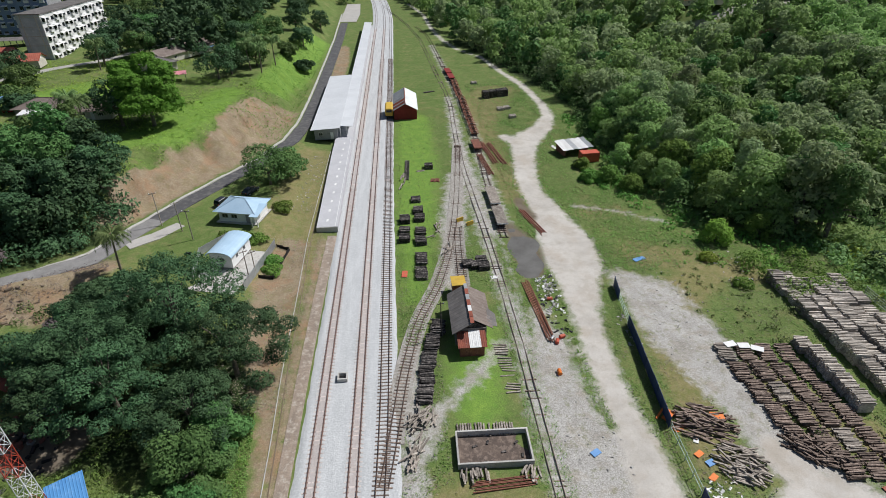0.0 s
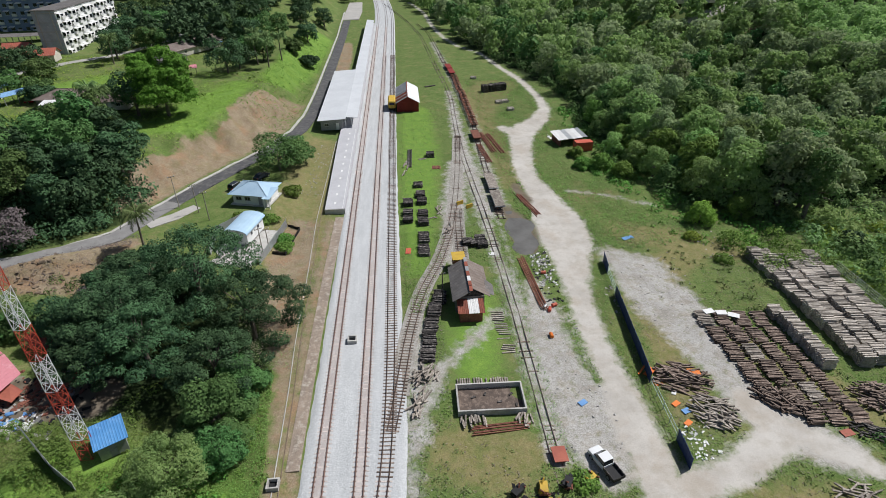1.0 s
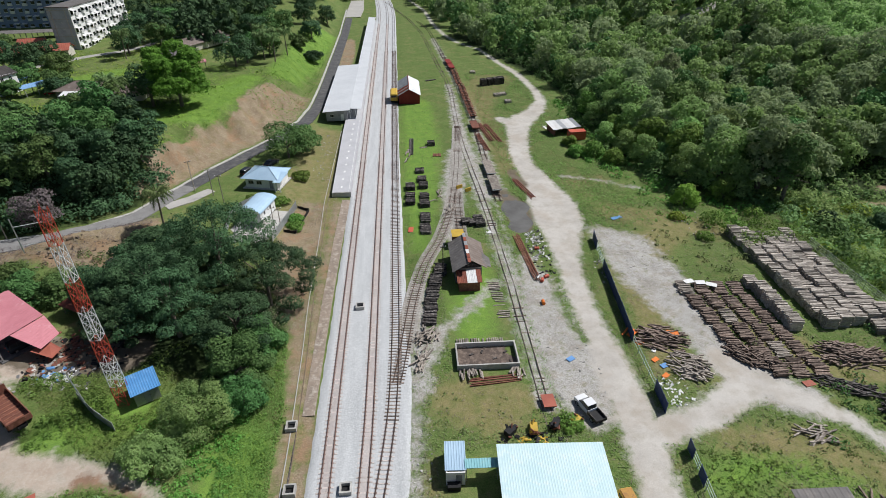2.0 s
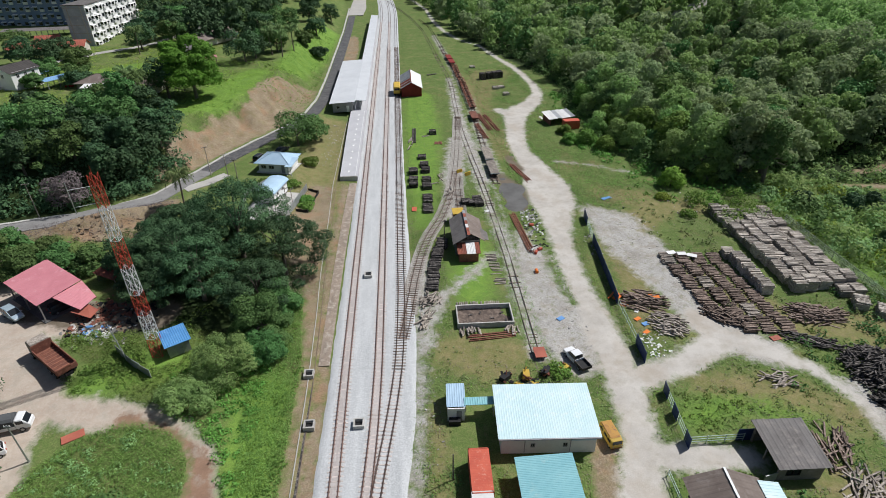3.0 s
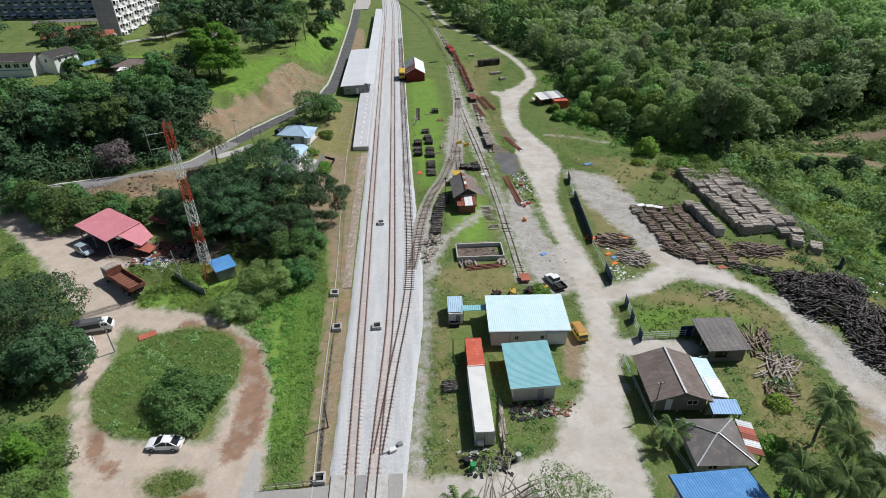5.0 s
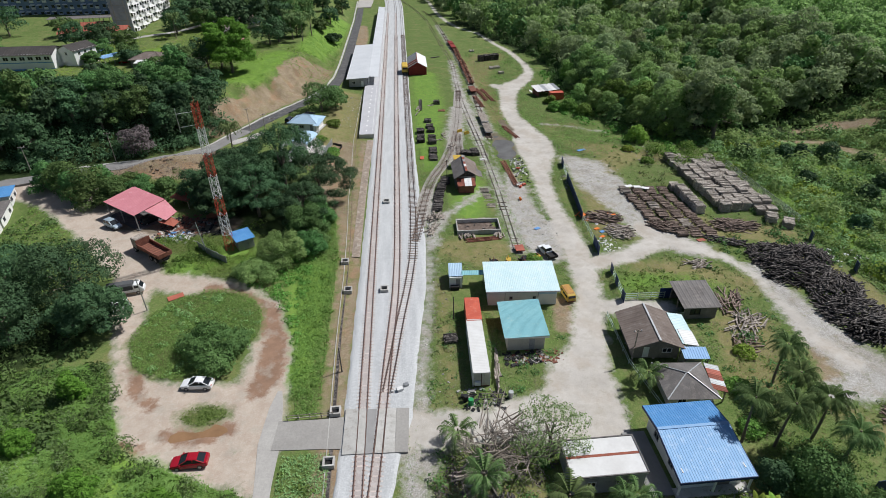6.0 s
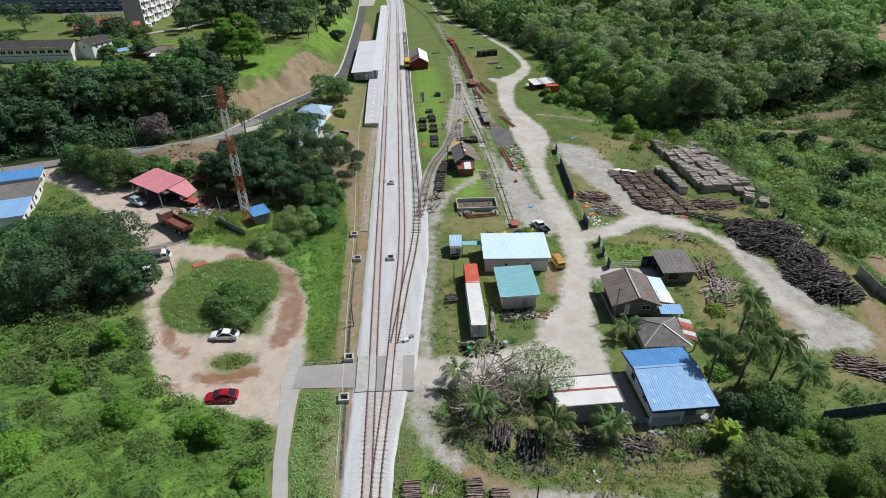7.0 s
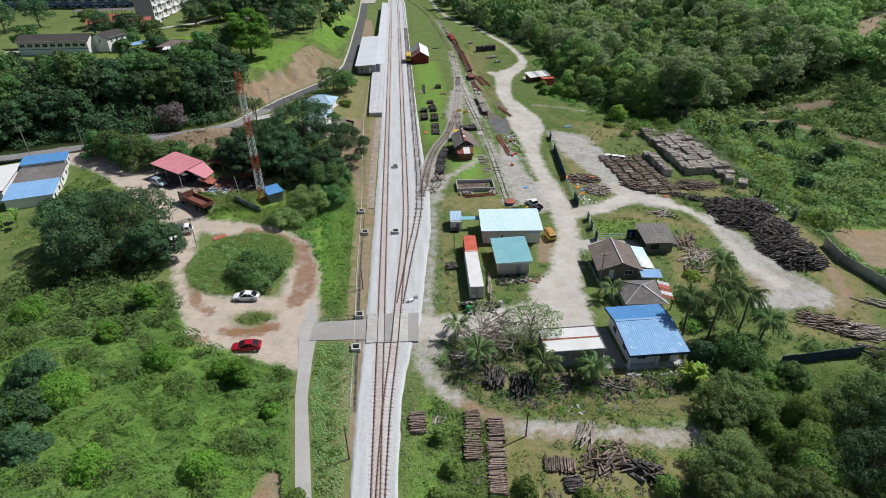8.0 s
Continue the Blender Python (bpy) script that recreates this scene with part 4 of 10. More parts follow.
sheet("pavement", [(-40.5, 104.6, 1.5), (-36.5, 108, 1.6), (-33, 112.5, 1.3)], M["road_pale"], "pale concrete apron beside the road", "pavement", 0.06, 0.2)
sheet("pavement", [(-2.75, 45, 0.8), (-2.75, 70, 0.85), (-2.6, 90, 0.9), (-2.3, 108, 0.9)], mat("laterite", (0.27, 0.215, 0.17), (0.19, 0.155, 0.125), 0.5, 0.95, 0.5, c3=(0.36, 0.32, 0.275), amount=0.42, var=0.3, along=3.0), "brown earth path with a concrete edge beside the track", "pavement", 0.07, 0.2)


# ---- buildings ----
def ribbed(s, a, b, c, d, rib=0.4, depth=0.028, thick=0.06):
    """A ribbed roof sheet: a to b along the eave, d to c along the ridge, ribs from eave to ridge."""
    a, b, c, d = (Vector(p) for p in (a, b, c, d))
    n = (b - a).cross(d - a).normalized()
    if n.z < 0:
        n = -n
    k = max(2, round((b - a).length / rib))
    prof = []
    for i in range(k):
        prof += [(i / k, 0), ((i + 0.55) / k, 0), ((i + 0.68) / k, depth), ((i + 0.87) / k, depth)]
    prof.append((1.0, 0))
    o = len(s.v)
    for u, h in prof:
        s.v += [tuple(a.lerp(b, u) + n * h), tuple(d.lerp(c, u) + n * h)]
    m = len(prof)
    s.f += [(o + 2 * i, o + 2 * i + 2, o + 2 * i + 3, o + 2 * i + 1) for i in range(m - 1)]
    low = [tuple(p - n * thick) for p in (a, b, c, d)]
    q = len(s.v)
    s.v += low
    s.f += [(q + 3, q + 2, q + 1, q), (o, q, q + 1, o + 2 * (m - 1)), (o + 1, o + 2 * m - 1, q + 2, q + 3), (o, o + 1, q + 3, q), (o + 2 * (m - 1), q + 1, q + 2, o + 2 * m - 1)]
    return s


def slab(s, pts, thick=0.08):
    """A thick plate with the outline pts on its upper side."""
    pts = [Vector(p) for p in pts]
    n = (pts[1] - pts[0]).cross(pts[-1] - pts[0]).normalized()
    if n.z < 0:
        n, pts = -n, pts[::-1]
    k, m = len(s.v), len(pts)
    s.v += [tuple(p) for p in pts] + [tuple(p - n * thick) for p in pts]
    s.f += [tuple(range(k, k + m)), tuple(k + 2 * m - 1 - i for i in range(m))]
    s.f += [(k + i, k + m + i, k + m + (i + 1) % m, k + (i + 1) % m) for i in range(m)]
    return s


def wall_run(s, p, q, h, holes=(), thick=0.15, z0=0.0):
    """A wall from p to q, h high, with openings (u along it, width, height, sill) that go through it."""
    p, q = Vector((*p, 0)), Vector((*q, 0))
    d = (q - p).normalized()
    length = (q - p).length

    nrm = Vector((-d.y, d.x, 0)) * (thick / 2)
    us = sorted({0.0, length, *(c for o in holes for c in (o[0] - o[1] / 2, o[0] + o[1] / 2))})
    zs = sorted({0.0, h, *(c for o in holes for c in (max(o[3], 0.0), min(o[3] + o[2], h)))})
    nu, nz, k = len(us), len(zs), len(s.v)
    for side in (1, -1):
        for u in us:
            for z in zs:
                s.v.append(tuple(p + d * u + nrm * side + Vector((0, 0, z0 + z))))
    solid = [[not any(abs((us[i] + us[i + 1]) / 2 - o[0]) < o[1] / 2 and o[3] < (zs[j] + zs[j + 1]) / 2 < o[3] + o[2] for o in holes) for j in range(nz - 1)] for i in range(nu - 1)]
    F = lambda i, j: k + i * nz + j
    B = lambda i, j: k + nu * nz + i * nz + j
    for i in range(nu - 1):
        for j in range(nz - 1):
            if not solid[i][j]:
                continue
            s.f += [(F(i, j), F(i, j + 1), F(i + 1, j + 1), F(i + 1, j)), (B(i, j), B(i + 1, j), B(i + 1, j + 1), B(i, j + 1))]
            if i == 0 or not solid[i - 1][j]:
                s.f.append((F(i, j), B(i, j), B(i, j + 1), F(i, j + 1)))
            if i == nu - 2 or not solid[i + 1][j]:
                s.f.append((F(i + 1, j), F(i + 1, j + 1), B(i + 1, j + 1), B(i + 1, j)))
            if j == 0 or not solid[i][j - 1]:
                s.f.append((F(i, j), F(i + 1, j), B(i + 1, j), B(i, j)))
            if j == nz - 2 or not solid[i][j + 1]:
                s.f.append((F(i, j + 1), B(i, j + 1), B(i + 1, j + 1), F(i + 1, j + 1)))
    return s


def window_in(parent, p, q, hole, frame_mat, thick=0.15, door=False, z0=0.0, pane_mat=None):
    """A framed pane (or a door leaf) set into an opening of the wall from p to q."""
    p, q = Vector((*p, 0)), Vector((*q, 0))
    d = (q - p).normalized()
    ang, (u, w, h, sill) = math.degrees(math.atan2(d.y, d.x)), hole
    c = p + d * u
    fr = Shape()
    for du, dz, sw, sh in ((-w / 2 + 0.04, h / 2, 0.08, h), (w / 2 - 0.04, h / 2, 0.08, h), (0, h - 0.04, w, 0.08), (0, 0.04, w, 0.08), (0, h / 2, 0.06, h)):
        e = c + d * du
        fr.box(e.x, e.y, z0 + sill + dz, sw, thick + 0.05, sh, ang)
    if door:
        return part("door", Shape().box(c.x, c.y, z0 + sill + h / 2, w - 0.04, 0.06, h - 0.04, ang), frame_mat, parent)
    win = part("window", fr, frame_mat, parent)
    part("pane", Shape().box(c.x, c.y, z0 + sill + h / 2, w - 0.1, 0.03, h - 0.1, ang), pane_mat or M["glass"], win)
    return win


def shell(t, L_, W_, h, wall, holes, frame_mat, sides="SNEW", z0=0.0, door_mat=None):
    """Walls round a rectangle; holes: side -> openings (offset from the wall's middle, width, height, sill)."""
    a, b, c, d = (-L_ / 2, -W_ / 2), (L_ / 2, -W_ / 2), (L_ / 2, W_ / 2), (-L_ / 2, W_ / 2)
    tk = 0.15
    runs = {"S": (a, b), "E": ((b[0] - tk / 2, b[1] + tk / 2), (c[0] - tk / 2, c[1] - tk / 2)), "N": (c, d), "W": ((d[0] + tk / 2, d[1] - tk / 2), (a[0] + tk / 2, a[1] + tk / 2))}
    for side in sides:
        p, q = runs[side]
        ln = math.hypot(q[0] - p[0], q[1] - p[1])
        hs = [(ln / 2 + o[0], *o[1:4]) for o in holes.get(side, ())]
        part("wall", wall_run(Shape(), p, q, h, hs, tk, z0), wall, t)
        for o in hs:
            window_in(t, p, q, o, (door_mat or frame_mat) if o[3] < 0.3 else frame_mat, tk, o[3] < 0.3, z0)


def gable(t, L_, W_, eave, ridge, roof, over=0.5, along="x", rib=0.45, gable_mat=None, cap=None, off=0.0):
    """Two ribbed slopes with the ridge along x or y, and gable walls under them."""
    m = Matrix.Identity(4) if along == "x" else pose(0, 0, 0, 0, 0, 90)
    l, w = (L_, W_) if along == "x" else (W_, L_)
    l2, w2 = l / 2 + over, w / 2 + over
    drop = (ridge - eave) * over / (w / 2)
    P = lambda x, y, z: m @ Vector((x, y, z))
    part("roof", ribbed(Shape(), P(-l2, -w2, eave - drop), P(l2, -w2, eave - drop), P(l2, off, ridge), P(-l2, off, ridge), rib), roof, t)
    part("roof", ribbed(Shape(), P(l2, w2, eave - drop), P(-l2, w2, eave - drop), P(-l2, off, ridge), P(l2, off, ridge), rib), roof, t)
    if cap:
        part("ridge_cap", Shape().bar(P(-l2, off, ridge + 0.05), P(l2, off, ridge + 0.05), 0.26, 0.08), cap, t)
    if gable_mat:
        for sx in (-1, 1):
            x = sx * (l / 2 - 0.08)
            s = Shape()
            pts = [P(x + e, y, z) for e in (-0.07, 0.07) for y, z in ((-w / 2, eave - 0.02), (w / 2, eave - 0.02), (off, ridge - 0.1))]
            s.v += [tuple(p) for p in pts]
            s.f += [(0, 1, 2), (5, 4, 3), (0, 3, 4, 1), (1, 4, 5, 2), (2, 5, 3, 0)]
            part("gable_wall", s, gable_mat, t)


def hip(t, L_, W_, eave, top, roof, over=0.6, rib=0.45, cap=None):
    l, w = L_ / 2 + over, W_ / 2 + over
    r = max(l - w, 0.05)
    for pts in (((-l, -w, eave), (l, -w, eave), (r, 0, top), (-r, 0, top)), ((l, w, eave), (-l, w, eave), (-r, 0, top), (r, 0, top)),
                ((l, -w, eave), (l, w, eave), (r, 0.02, top), (r, -0.02, top)), ((-l, w, eave), (-l, -w, eave), (-r, -0.02, top), (-r, 0.02, top))):
        part("roof", ribbed(Shape(), *pts, rib, 0.008), roof, t)
    s = Shape()
    for x in (-l, l):
        for y in (-w, w):
            s.bar((x, y, eave + 0.04), (math.copysign(r, x), 0, top + 0.06), 0.15, 0.07)
    s.bar((-r, 0, top + 0.06), (r, 0, top + 0.06), 0.16, 0.07)
    part("ridge_cap", s, cap or roof, t)


def pent(t, L_, W_, z_s, z_n, roof, over=0.4, rib=0.4, slope="y"):
    l, w = L_ / 2 + over, W_ / 2 + over
    if slope == "y":
        pts = ((-l, -w, z_s), (l, -w, z_s), (l, w, z_n), (-l, w, z_n))
    else:
        pts = ((-l, w, z_s), (-l, -w, z_s), (l, -w, z_n), (l, w, z_n))
    return part("roof", ribbed(Shape(), *pts, rib), roof, t)


def posts(t, pts, h, material, r=0.08, z0=0.0):
    for x, y in pts:
        part("post", Shape().box(x, y, z0 + h / 2, 2 * r, 2 * r, h), material, t)


# workshop with a pale blue roof
t = thing("workshop", spot(26.3, 31.1, -3.5), "low white workshop with a pale blue ribbed metal roof", "workshop")
shell(t, 11.4, 7.4, 2.9, M["white_wall"], {"S": [(-1.9, 0.55, 0.7, 1.1), (2.0, 0.55, 0.7, 1.1)], "W": [(1.0, 0.9, 2.0, 0.02)], "E": [(0, 0.9, 2.0, 0.02), (2.2, 0.9, 0.8, 1.2)], "N": [(-3, 0.9, 0.8, 1.2), (3, 0.9, 0.8, 1.2)]}, M["grey_wall"])
part("roof", ribbed(Shape(), (-6.15, -4.15, 3.12), (6.15, -4.15, 3.12), (6.15, 4.15, 3.62), (-6.15, 4.15, 3.62), 0.3, 0.008), M["pale_blue_roof"], t)
part("gutter", Shape().box(0, -4.22, 3.02, 12.2, 0.16, 0.16), M["grey_wall"], t)
part("fascia", Shape().box(-1.6, -3.83, 2.5, 8.2, 0.06, 0.5), M["white"], t)
part("fascia", Shape().box(4.1, -3.83, 2.5, 3.1, 0.06, 0.55), M["light_blue_roof"], t, "light blue panel")
for u in (-2.9, 2.6):
    part("downpipe", Shape().tube((u, -3.87, 0), (u, -3.87, 3.0), 0.05), M["grey_wall"], t)
part("wall", Shape().box(0, 3.5, 3.2, 11.3, 0.12, 0.6), M["white_wall"], t)
t = thing("walkway_canopy", spot(18.6, 34.1, -2), "narrow pale blue canopy over a path between two cabins", "canopy")
part("roof", ribbed(Shape(), (-2.0, -0.6, 2.35), (2.0, -0.6, 2.35), (2.0, 0.6, 2.5), (-2.0, 0.6, 2.5), 0.3), M["teal_roof"], t)
posts(t, [(-1.8, -0.5), (1.8, -0.5), (-1.8, 0.5), (1.8, 0.5)], 2.33, M["steel"], 0.04)
t = thing("cabin", spot(15.6, 35.4, -3), "small grey site cabin with a sky-blue roof", "cabin")
shell(t, 2.2, 4.2, 2.2, M["white_wall"], {"S": [(0.4, 0.7, 1.8, 0.02)], "W": [(-1, 0.7, 0.7, 1.1), (1, 0.7, 0.7, 1.1)], "E": [(0.8, 0.7, 1.9, 0.02)]}, M["grey_wall"])
pent(t, 2.2, 3.6, 2.3, 2.55, M["light_blue_roof"], 0.12, 0.3)
part("tank", Shape().box(-0.2, -2.6, 0.35, 1.5, 0.8, 0.7), M["black"], t)


# shipping containers
def container(m, length, material, label, back=None):
    t = thing("shipping_container", m, label, "container")
    l, w, h = length / 2, 1.22, 2.59
    s = Shape()
    n = round(length / 0.28)
    for sx, y in ((1, -w), (-1, w)):
        o = len(s.v)
        for i in range(n * 2 + 1):
            x = -l + length * i / (2 * n)
            dy = 0.04 * (1 if i % 2 else -1) * (1 if y > 0 else -1)
            s.v += [(x, y - abs(dy) * math.copysign(1, y) * (i % 2), 0.12), (x, y - abs(dy) * math.copysign(1, y) * (i % 2), h - 0.06)]
        s.f += [(o + 2 * i, o + 2 * i + 2, o + 2 * i + 3, o + 2 * i + 1) for i in range(2 * n)]
    part("side_panel", s, material, t)
    part("roof", ribbed(Shape(), (-l, -w + 0.02, h - 0.04), (l, -w + 0.02, h - 0.04), (l, w - 0.02, h - 0.04), (-l, w - 0.02, h - 0.04), 0.32, 0.009, 0.03), material, t)
    part("base_frame", Shape().box(0, 0, 0.08, length, 2 * w, 0.16), M["rust"], t)
    for sx in (-1, 1):
        for sy in (-1, 1):
            part("corner_post", Shape().box(sx * (l - 0.06), sy * (w - 0.06), h / 2, 0.14, 0.14, h), material, t)
        part("header", Shape().box(sx * (l - 0.05), 0, h - 0.06, 0.12, 2 * w, 0.12), material, t)
    for sy in (-1, 1):
        d = part("door", Shape().box(-l + 0.05, sy * w / 2, h / 2, 0.06, w - 0.1, h - 0.25), back or material, t)
        part("lock_rod", Shape().tube((-l - 0.01, sy * 0.35, 0.2), (-l - 0.01, sy * 0.35, h - 0.2), 0.025), M["steel"], d)
    part("end_panel", Shape().box(l - 0.05, 0, h / 2, 0.05, 2 * w - 0.15, h - 0.2), material, t)
    return t


container(spot(17.35, 23.8, 88), 5.9, M["red_box"], "weathered red shipping container standing on grass")
c = container(spot(17.0, 15.3, 88.5), 11.6, M["box_white"], "long white shipping container with rusty streaks", M["cream_wall"])
part("air_conditioner", Shape().box(-5.98, 0.55, 0.75, 0.35, 0.8, 0.6), M["white"], c)
container(spot(60, 140.2, 4), 4.6, M["red_box"], "faded red container beside a heap of sheet metal")

# store with a teal roof
t = thing("store_shed", spot(24.6, 20.4, -1.5), "low store with cream walls and a teal ribbed roof", "store")
shell(t, 5.6, 7.9, 2.6, M["cream_wall"], {"S": [(0.9, 0.9, 2.0, 0.02)], "E": [(-2, 1.0, 0.8, 1.2), (2, 1.0, 0.8, 1.2)], "W": [(1, 0.9, 2.0, 0.02)]}, M["grey_wall"])
pent(t, 5.6, 7.9, 2.75, 3.05, M["teal_roof"], 0.55, 0.22, "x")
part("fascia", Shape().box(0, -4.47, 2.72, 6.6, 0.05, 0.22), M["white"], t)

# open-sided shed with a dark grey roof
t = thing("open_shed", spot(53.9, 24.1, -2), "timber shed with a dark grey sheet roof, open on one side", "shed")
shell(t, 5.2, 5.6, 2.2, M["wood_wall"], {"S": [(-0.9, 1.7, 1.1, 0.8)], "E": [(0, 0.8, 0.7, 1.1)]}, M["black"], "SNE")
pent(t, 5.2, 5.6, 2.45, 3.15, M["grey_roof"], 0.5, 0.8)
posts(t, [(-2.5, -2.6), (-2.5, 2.6), (-2.5, 0)], 2.5, M["timber_grey"])
part("panel", Shape().box(-3.4, -3.0, 0.7, 1.9, 0.06, 1.4, 14), M["zinc"], t, "leaning grey sheet")
part("wall", Shape().box(-3.5, 2.9, 1.0, 1.9, 0.08, 2.0), M["navy"], t, "dark blue board")

# timber house with a brown gable roof
t = thing("bungalow", spot(43.1, 16.1, -5), "wooden bungalow on short posts with a brown gable roof", "house")
shell(t, 6.6, 7.0, 2.6, M["wood_wall"], {"S": [(1.6, 1.4, 0.9, 1.0), (-1.4, 0.9, 2.0, 0.05)], "W": [(-2, 1.2, 1.0, 0.9), (1.8, 1.2, 1.0, 0.9)], "E": [(-2, 1.2, 1.0, 0.9)], "N": [(0, 1.2, 1.0, 0.9)]}, M["white_wall"], "SNEW", 0.4)
posts(t, [(x, y) for x in (-3.1, 0, 3.1) for y in (-3.3, 0, 3.3)], 0.4, M["concrete"], 0.12)
part("floor", Shape().box(0, 0, 0.36, 6.5, 6.9, 0.1), M["wood_wall"], t)
gable(t, 6.6, 7.0, 3.0, 4.35, M["brown_roof"], 0.85, "y", 0.9, M["wood_wall"], M["zinc"], 0.0)
t = thing("lean_to", spot(48.0, 15.9, -5), "lean-to with a patched pale blue and white roof", "lean-to")
part("roof", ribbed(Shape(), (1.2, -3.6, 2.55), (1.2, 3.6, 2.55), (-1.2, 3.6, 2.95), (-1.2, -3.6, 2.95), 0.4), M["pale_blue_roof"], t)
part("roof_sheet", ribbed(Shape(), (1.25, -3.7, 2.58), (1.25, -0.4, 2.6), (-0.9, -0.4, 2.96), (-0.9, -3.7, 2.94), 0.4), M["white"], t, "bleached white sheet")
posts(t, [(1.0, -3.4), (1.0, 0), (1.0, 3.4), (-1.0, -3.4), (-1.0, 3.4)], 2.5, M["timber_grey"])
part("wall", Shape().box(0, -3.3, 1.2, 2.0, 0.08, 2.4), M["zinc"], t)
t = thing("lean_to", spot(47.6, 10.7, -6), "low lean-to with a blue sheet roof", "lean-to")
part("roof", ribbed(Shape(), (-1.8, -1.1, 2.45), (1.8, -1.1, 2.45), (1.8, 1.1, 2.75), (-1.8, 1.1, 2.75), 0.35), M["sky_roof"], t)
posts(t, [(-1.6, -0.9), (1.6, -0.9), (-1.6, 0.9), (1.6, 0.9)], 2.42, M["timber_grey"])
part("wall", Shape().box(0, 0.95, 1.2, 3.2, 0.06, 2.4), M["zinc"], t)

# house with a grey hipped roof and a rusty side roof
t = thing("bungalow", spot(44.0, 5.9, -4), "small house with a grey hipped roof and pale ridge caps", "house")
shell(t, 5.6, 5.4, 2.5, M["cream_wall"], {"S": [(-1.2, 1.2, 0.9, 1.0), (1.4, 0.9, 2.0, 0.05)], "W": [(0, 1.2, 0.9, 1.0)], "E": [(0, 1.2, 0.9, 1.0)]}, M["white_wall"])
hip(t, 5.6, 5.4, 2.5, 3.9, M["grey_roof"], 0.7, 0.5, M["zinc"])
t = thing("lean_to", spot(48.4, 6.2, -12), "rusty red and grey patched lean-to roof beside a house", "lean-to")
for i, mt in enumerate(("rust_roof", "zinc", "rust_roof", "red_roof", "zinc")):
    part("roof_sheet", ribbed(Shape(), (1.0, -2.5 + i, 2.1), (1.0, -1.5 + i, 2.1), (-1.0, -1.5 + i, 2.55 - 0.01 * i), (-1.0, -2.5 + i, 2.55 - 0.01 * i), 0.3), M[mt], t)
posts(t, [(0.8, -2.2), (0.8, 2.2), (-0.8, -2.2), (-0.8, 2.2)], 2.1, M["timber_grey"])

# house with the blue roof
t = thing("bungalow", spot(40.75, -3.9, 1), "white-walled house with a bright blue ribbed metal roof", "house")
shell(t, 7.4, 8.8, 2.75, M["white_wall"], {"S": [(-2, 1.3, 0.9, 1.0), (1.6, 1.6, 1.9, 0.05)], "W": [(-2, 1.2, 1.0, 0.9), (2, 1.2, 1.0, 0.9)], "E": [(-1.5, 1.2, 1.0, 0.9)]}, M["grey_wall"], door_mat=M["wood_wall"])
# The south slope has a lighter blue than the north slope.
part("roof", ribbed(Shape(), (-4.4, -5.5, 2.75), (4.5, -5.5, 2.75), (4.5, 1.2, 3.75), (-4.4, 1.2, 3.75), 0.32), M["lighter_blue"], t)
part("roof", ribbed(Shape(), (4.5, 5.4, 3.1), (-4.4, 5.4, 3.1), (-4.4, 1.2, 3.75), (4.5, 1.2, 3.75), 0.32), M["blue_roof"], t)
part("ridge_cap", Shape().box(0.05, 1.2, 3.78, 8.9, 0.4, 0.06), M["sky_roof"], t)
part("fascia", Shape().box(0.05, -5.54, 2.6, 8.96, 0.08, 0.36), M["navy"], t)
for sx in (-4.43, 4.53):
    part("barge_board", Shape().bar((sx, -5.5, 2.62), (sx, 1.2, 3.62), 0.06, 0.34).bar((sx, 1.2, 3.62), (sx, 5.4, 2.97), 0.06, 0.34), M["navy"], t)
for sx in (-3.66, 3.66):
    part("gable_wall", Shape().prism([(sx - 0.07, -4.4), (sx + 0.07, -4.4), (sx + 0.07, 4.4), (sx - 0.07, 4.4)], 2.74, 3.0), M["white_wall"], t)
posts(t, [(-4.1, -5.2), (0, -5.2), (4.2, -5.2)], 2.7, M["white_wall"], 0.1)
part("veranda_floor", Shape().box(0, -5.0, 0.1, 8.8, 1.3, 0.2), M["concrete"], t)
structure("pavement", Shape().box(35.0, -4.6, -0.12, 2.9, 9.0, 0.2, 1), M["asphalt_new"], "grey concrete passage between two houses", "pavement")

# flat white house
t = thing("flat_house", spot(28.9, -5.6, 1), "low grey house with a flat white roof and a red stripe", "house")
shell(t, 8.4, 4.8, 2.9, M["grey_wall"], {"S": [(1.2, 0.7, 0.8, 1.2), (2.4, 0.7, 0.8, 1.2), (-2, 1.1, 1.0, 1.1)], "N": [(0, 1.4, 0.9, 1.1)]}, M["white_wall"])
part("roof", Shape().box(0, 0, 3.02, 8.8, 5.2, 0.2), M["box_white"], t)
rim = Shape()
for x, y, sx, sy in ((0, 2.58, 8.9, 0.14), (0, -2.58, 8.9, 0.14), (4.4, 0, 0.14, 5.02), (-4.4, 0, 0.14, 5.02)):
    rim.box(x, y, 3.14, sx, sy, 0.16)
part("roof_edge", rim, M["grey_roof"], t)
part("roof_stripe", Shape().box(0, 0.15, 3.128, 8.6, 0.35, 0.02), M["rust_roof"], t, "dull red stripe")
# timber goods hut beside the siding
t = thing("goods_hut", spot(21.6, 77.6, 0), "dilapidated timber hut with a grey and rust-red sheet roof", "hut")
shell(t, 4.6, 8.8, 3.1, M["wood_wall"], {"S": [(0, 1.4, 0.8, 1.6)], "W": [(-2, 1.4, 2.1, 0.05), (2, 1.0, 0.9, 1.2)], "E": [(1, 1.4, 2.1, 0.05)]}, M["timber"])
part("roof", ribbed(Shape(), (-2.9, -5.4, 2.9), (-2.9, 4.5, 2.9), (0, 4.5, 4.75), (0, -5.4, 4.75), 0.8), M["grey_roof"], t)
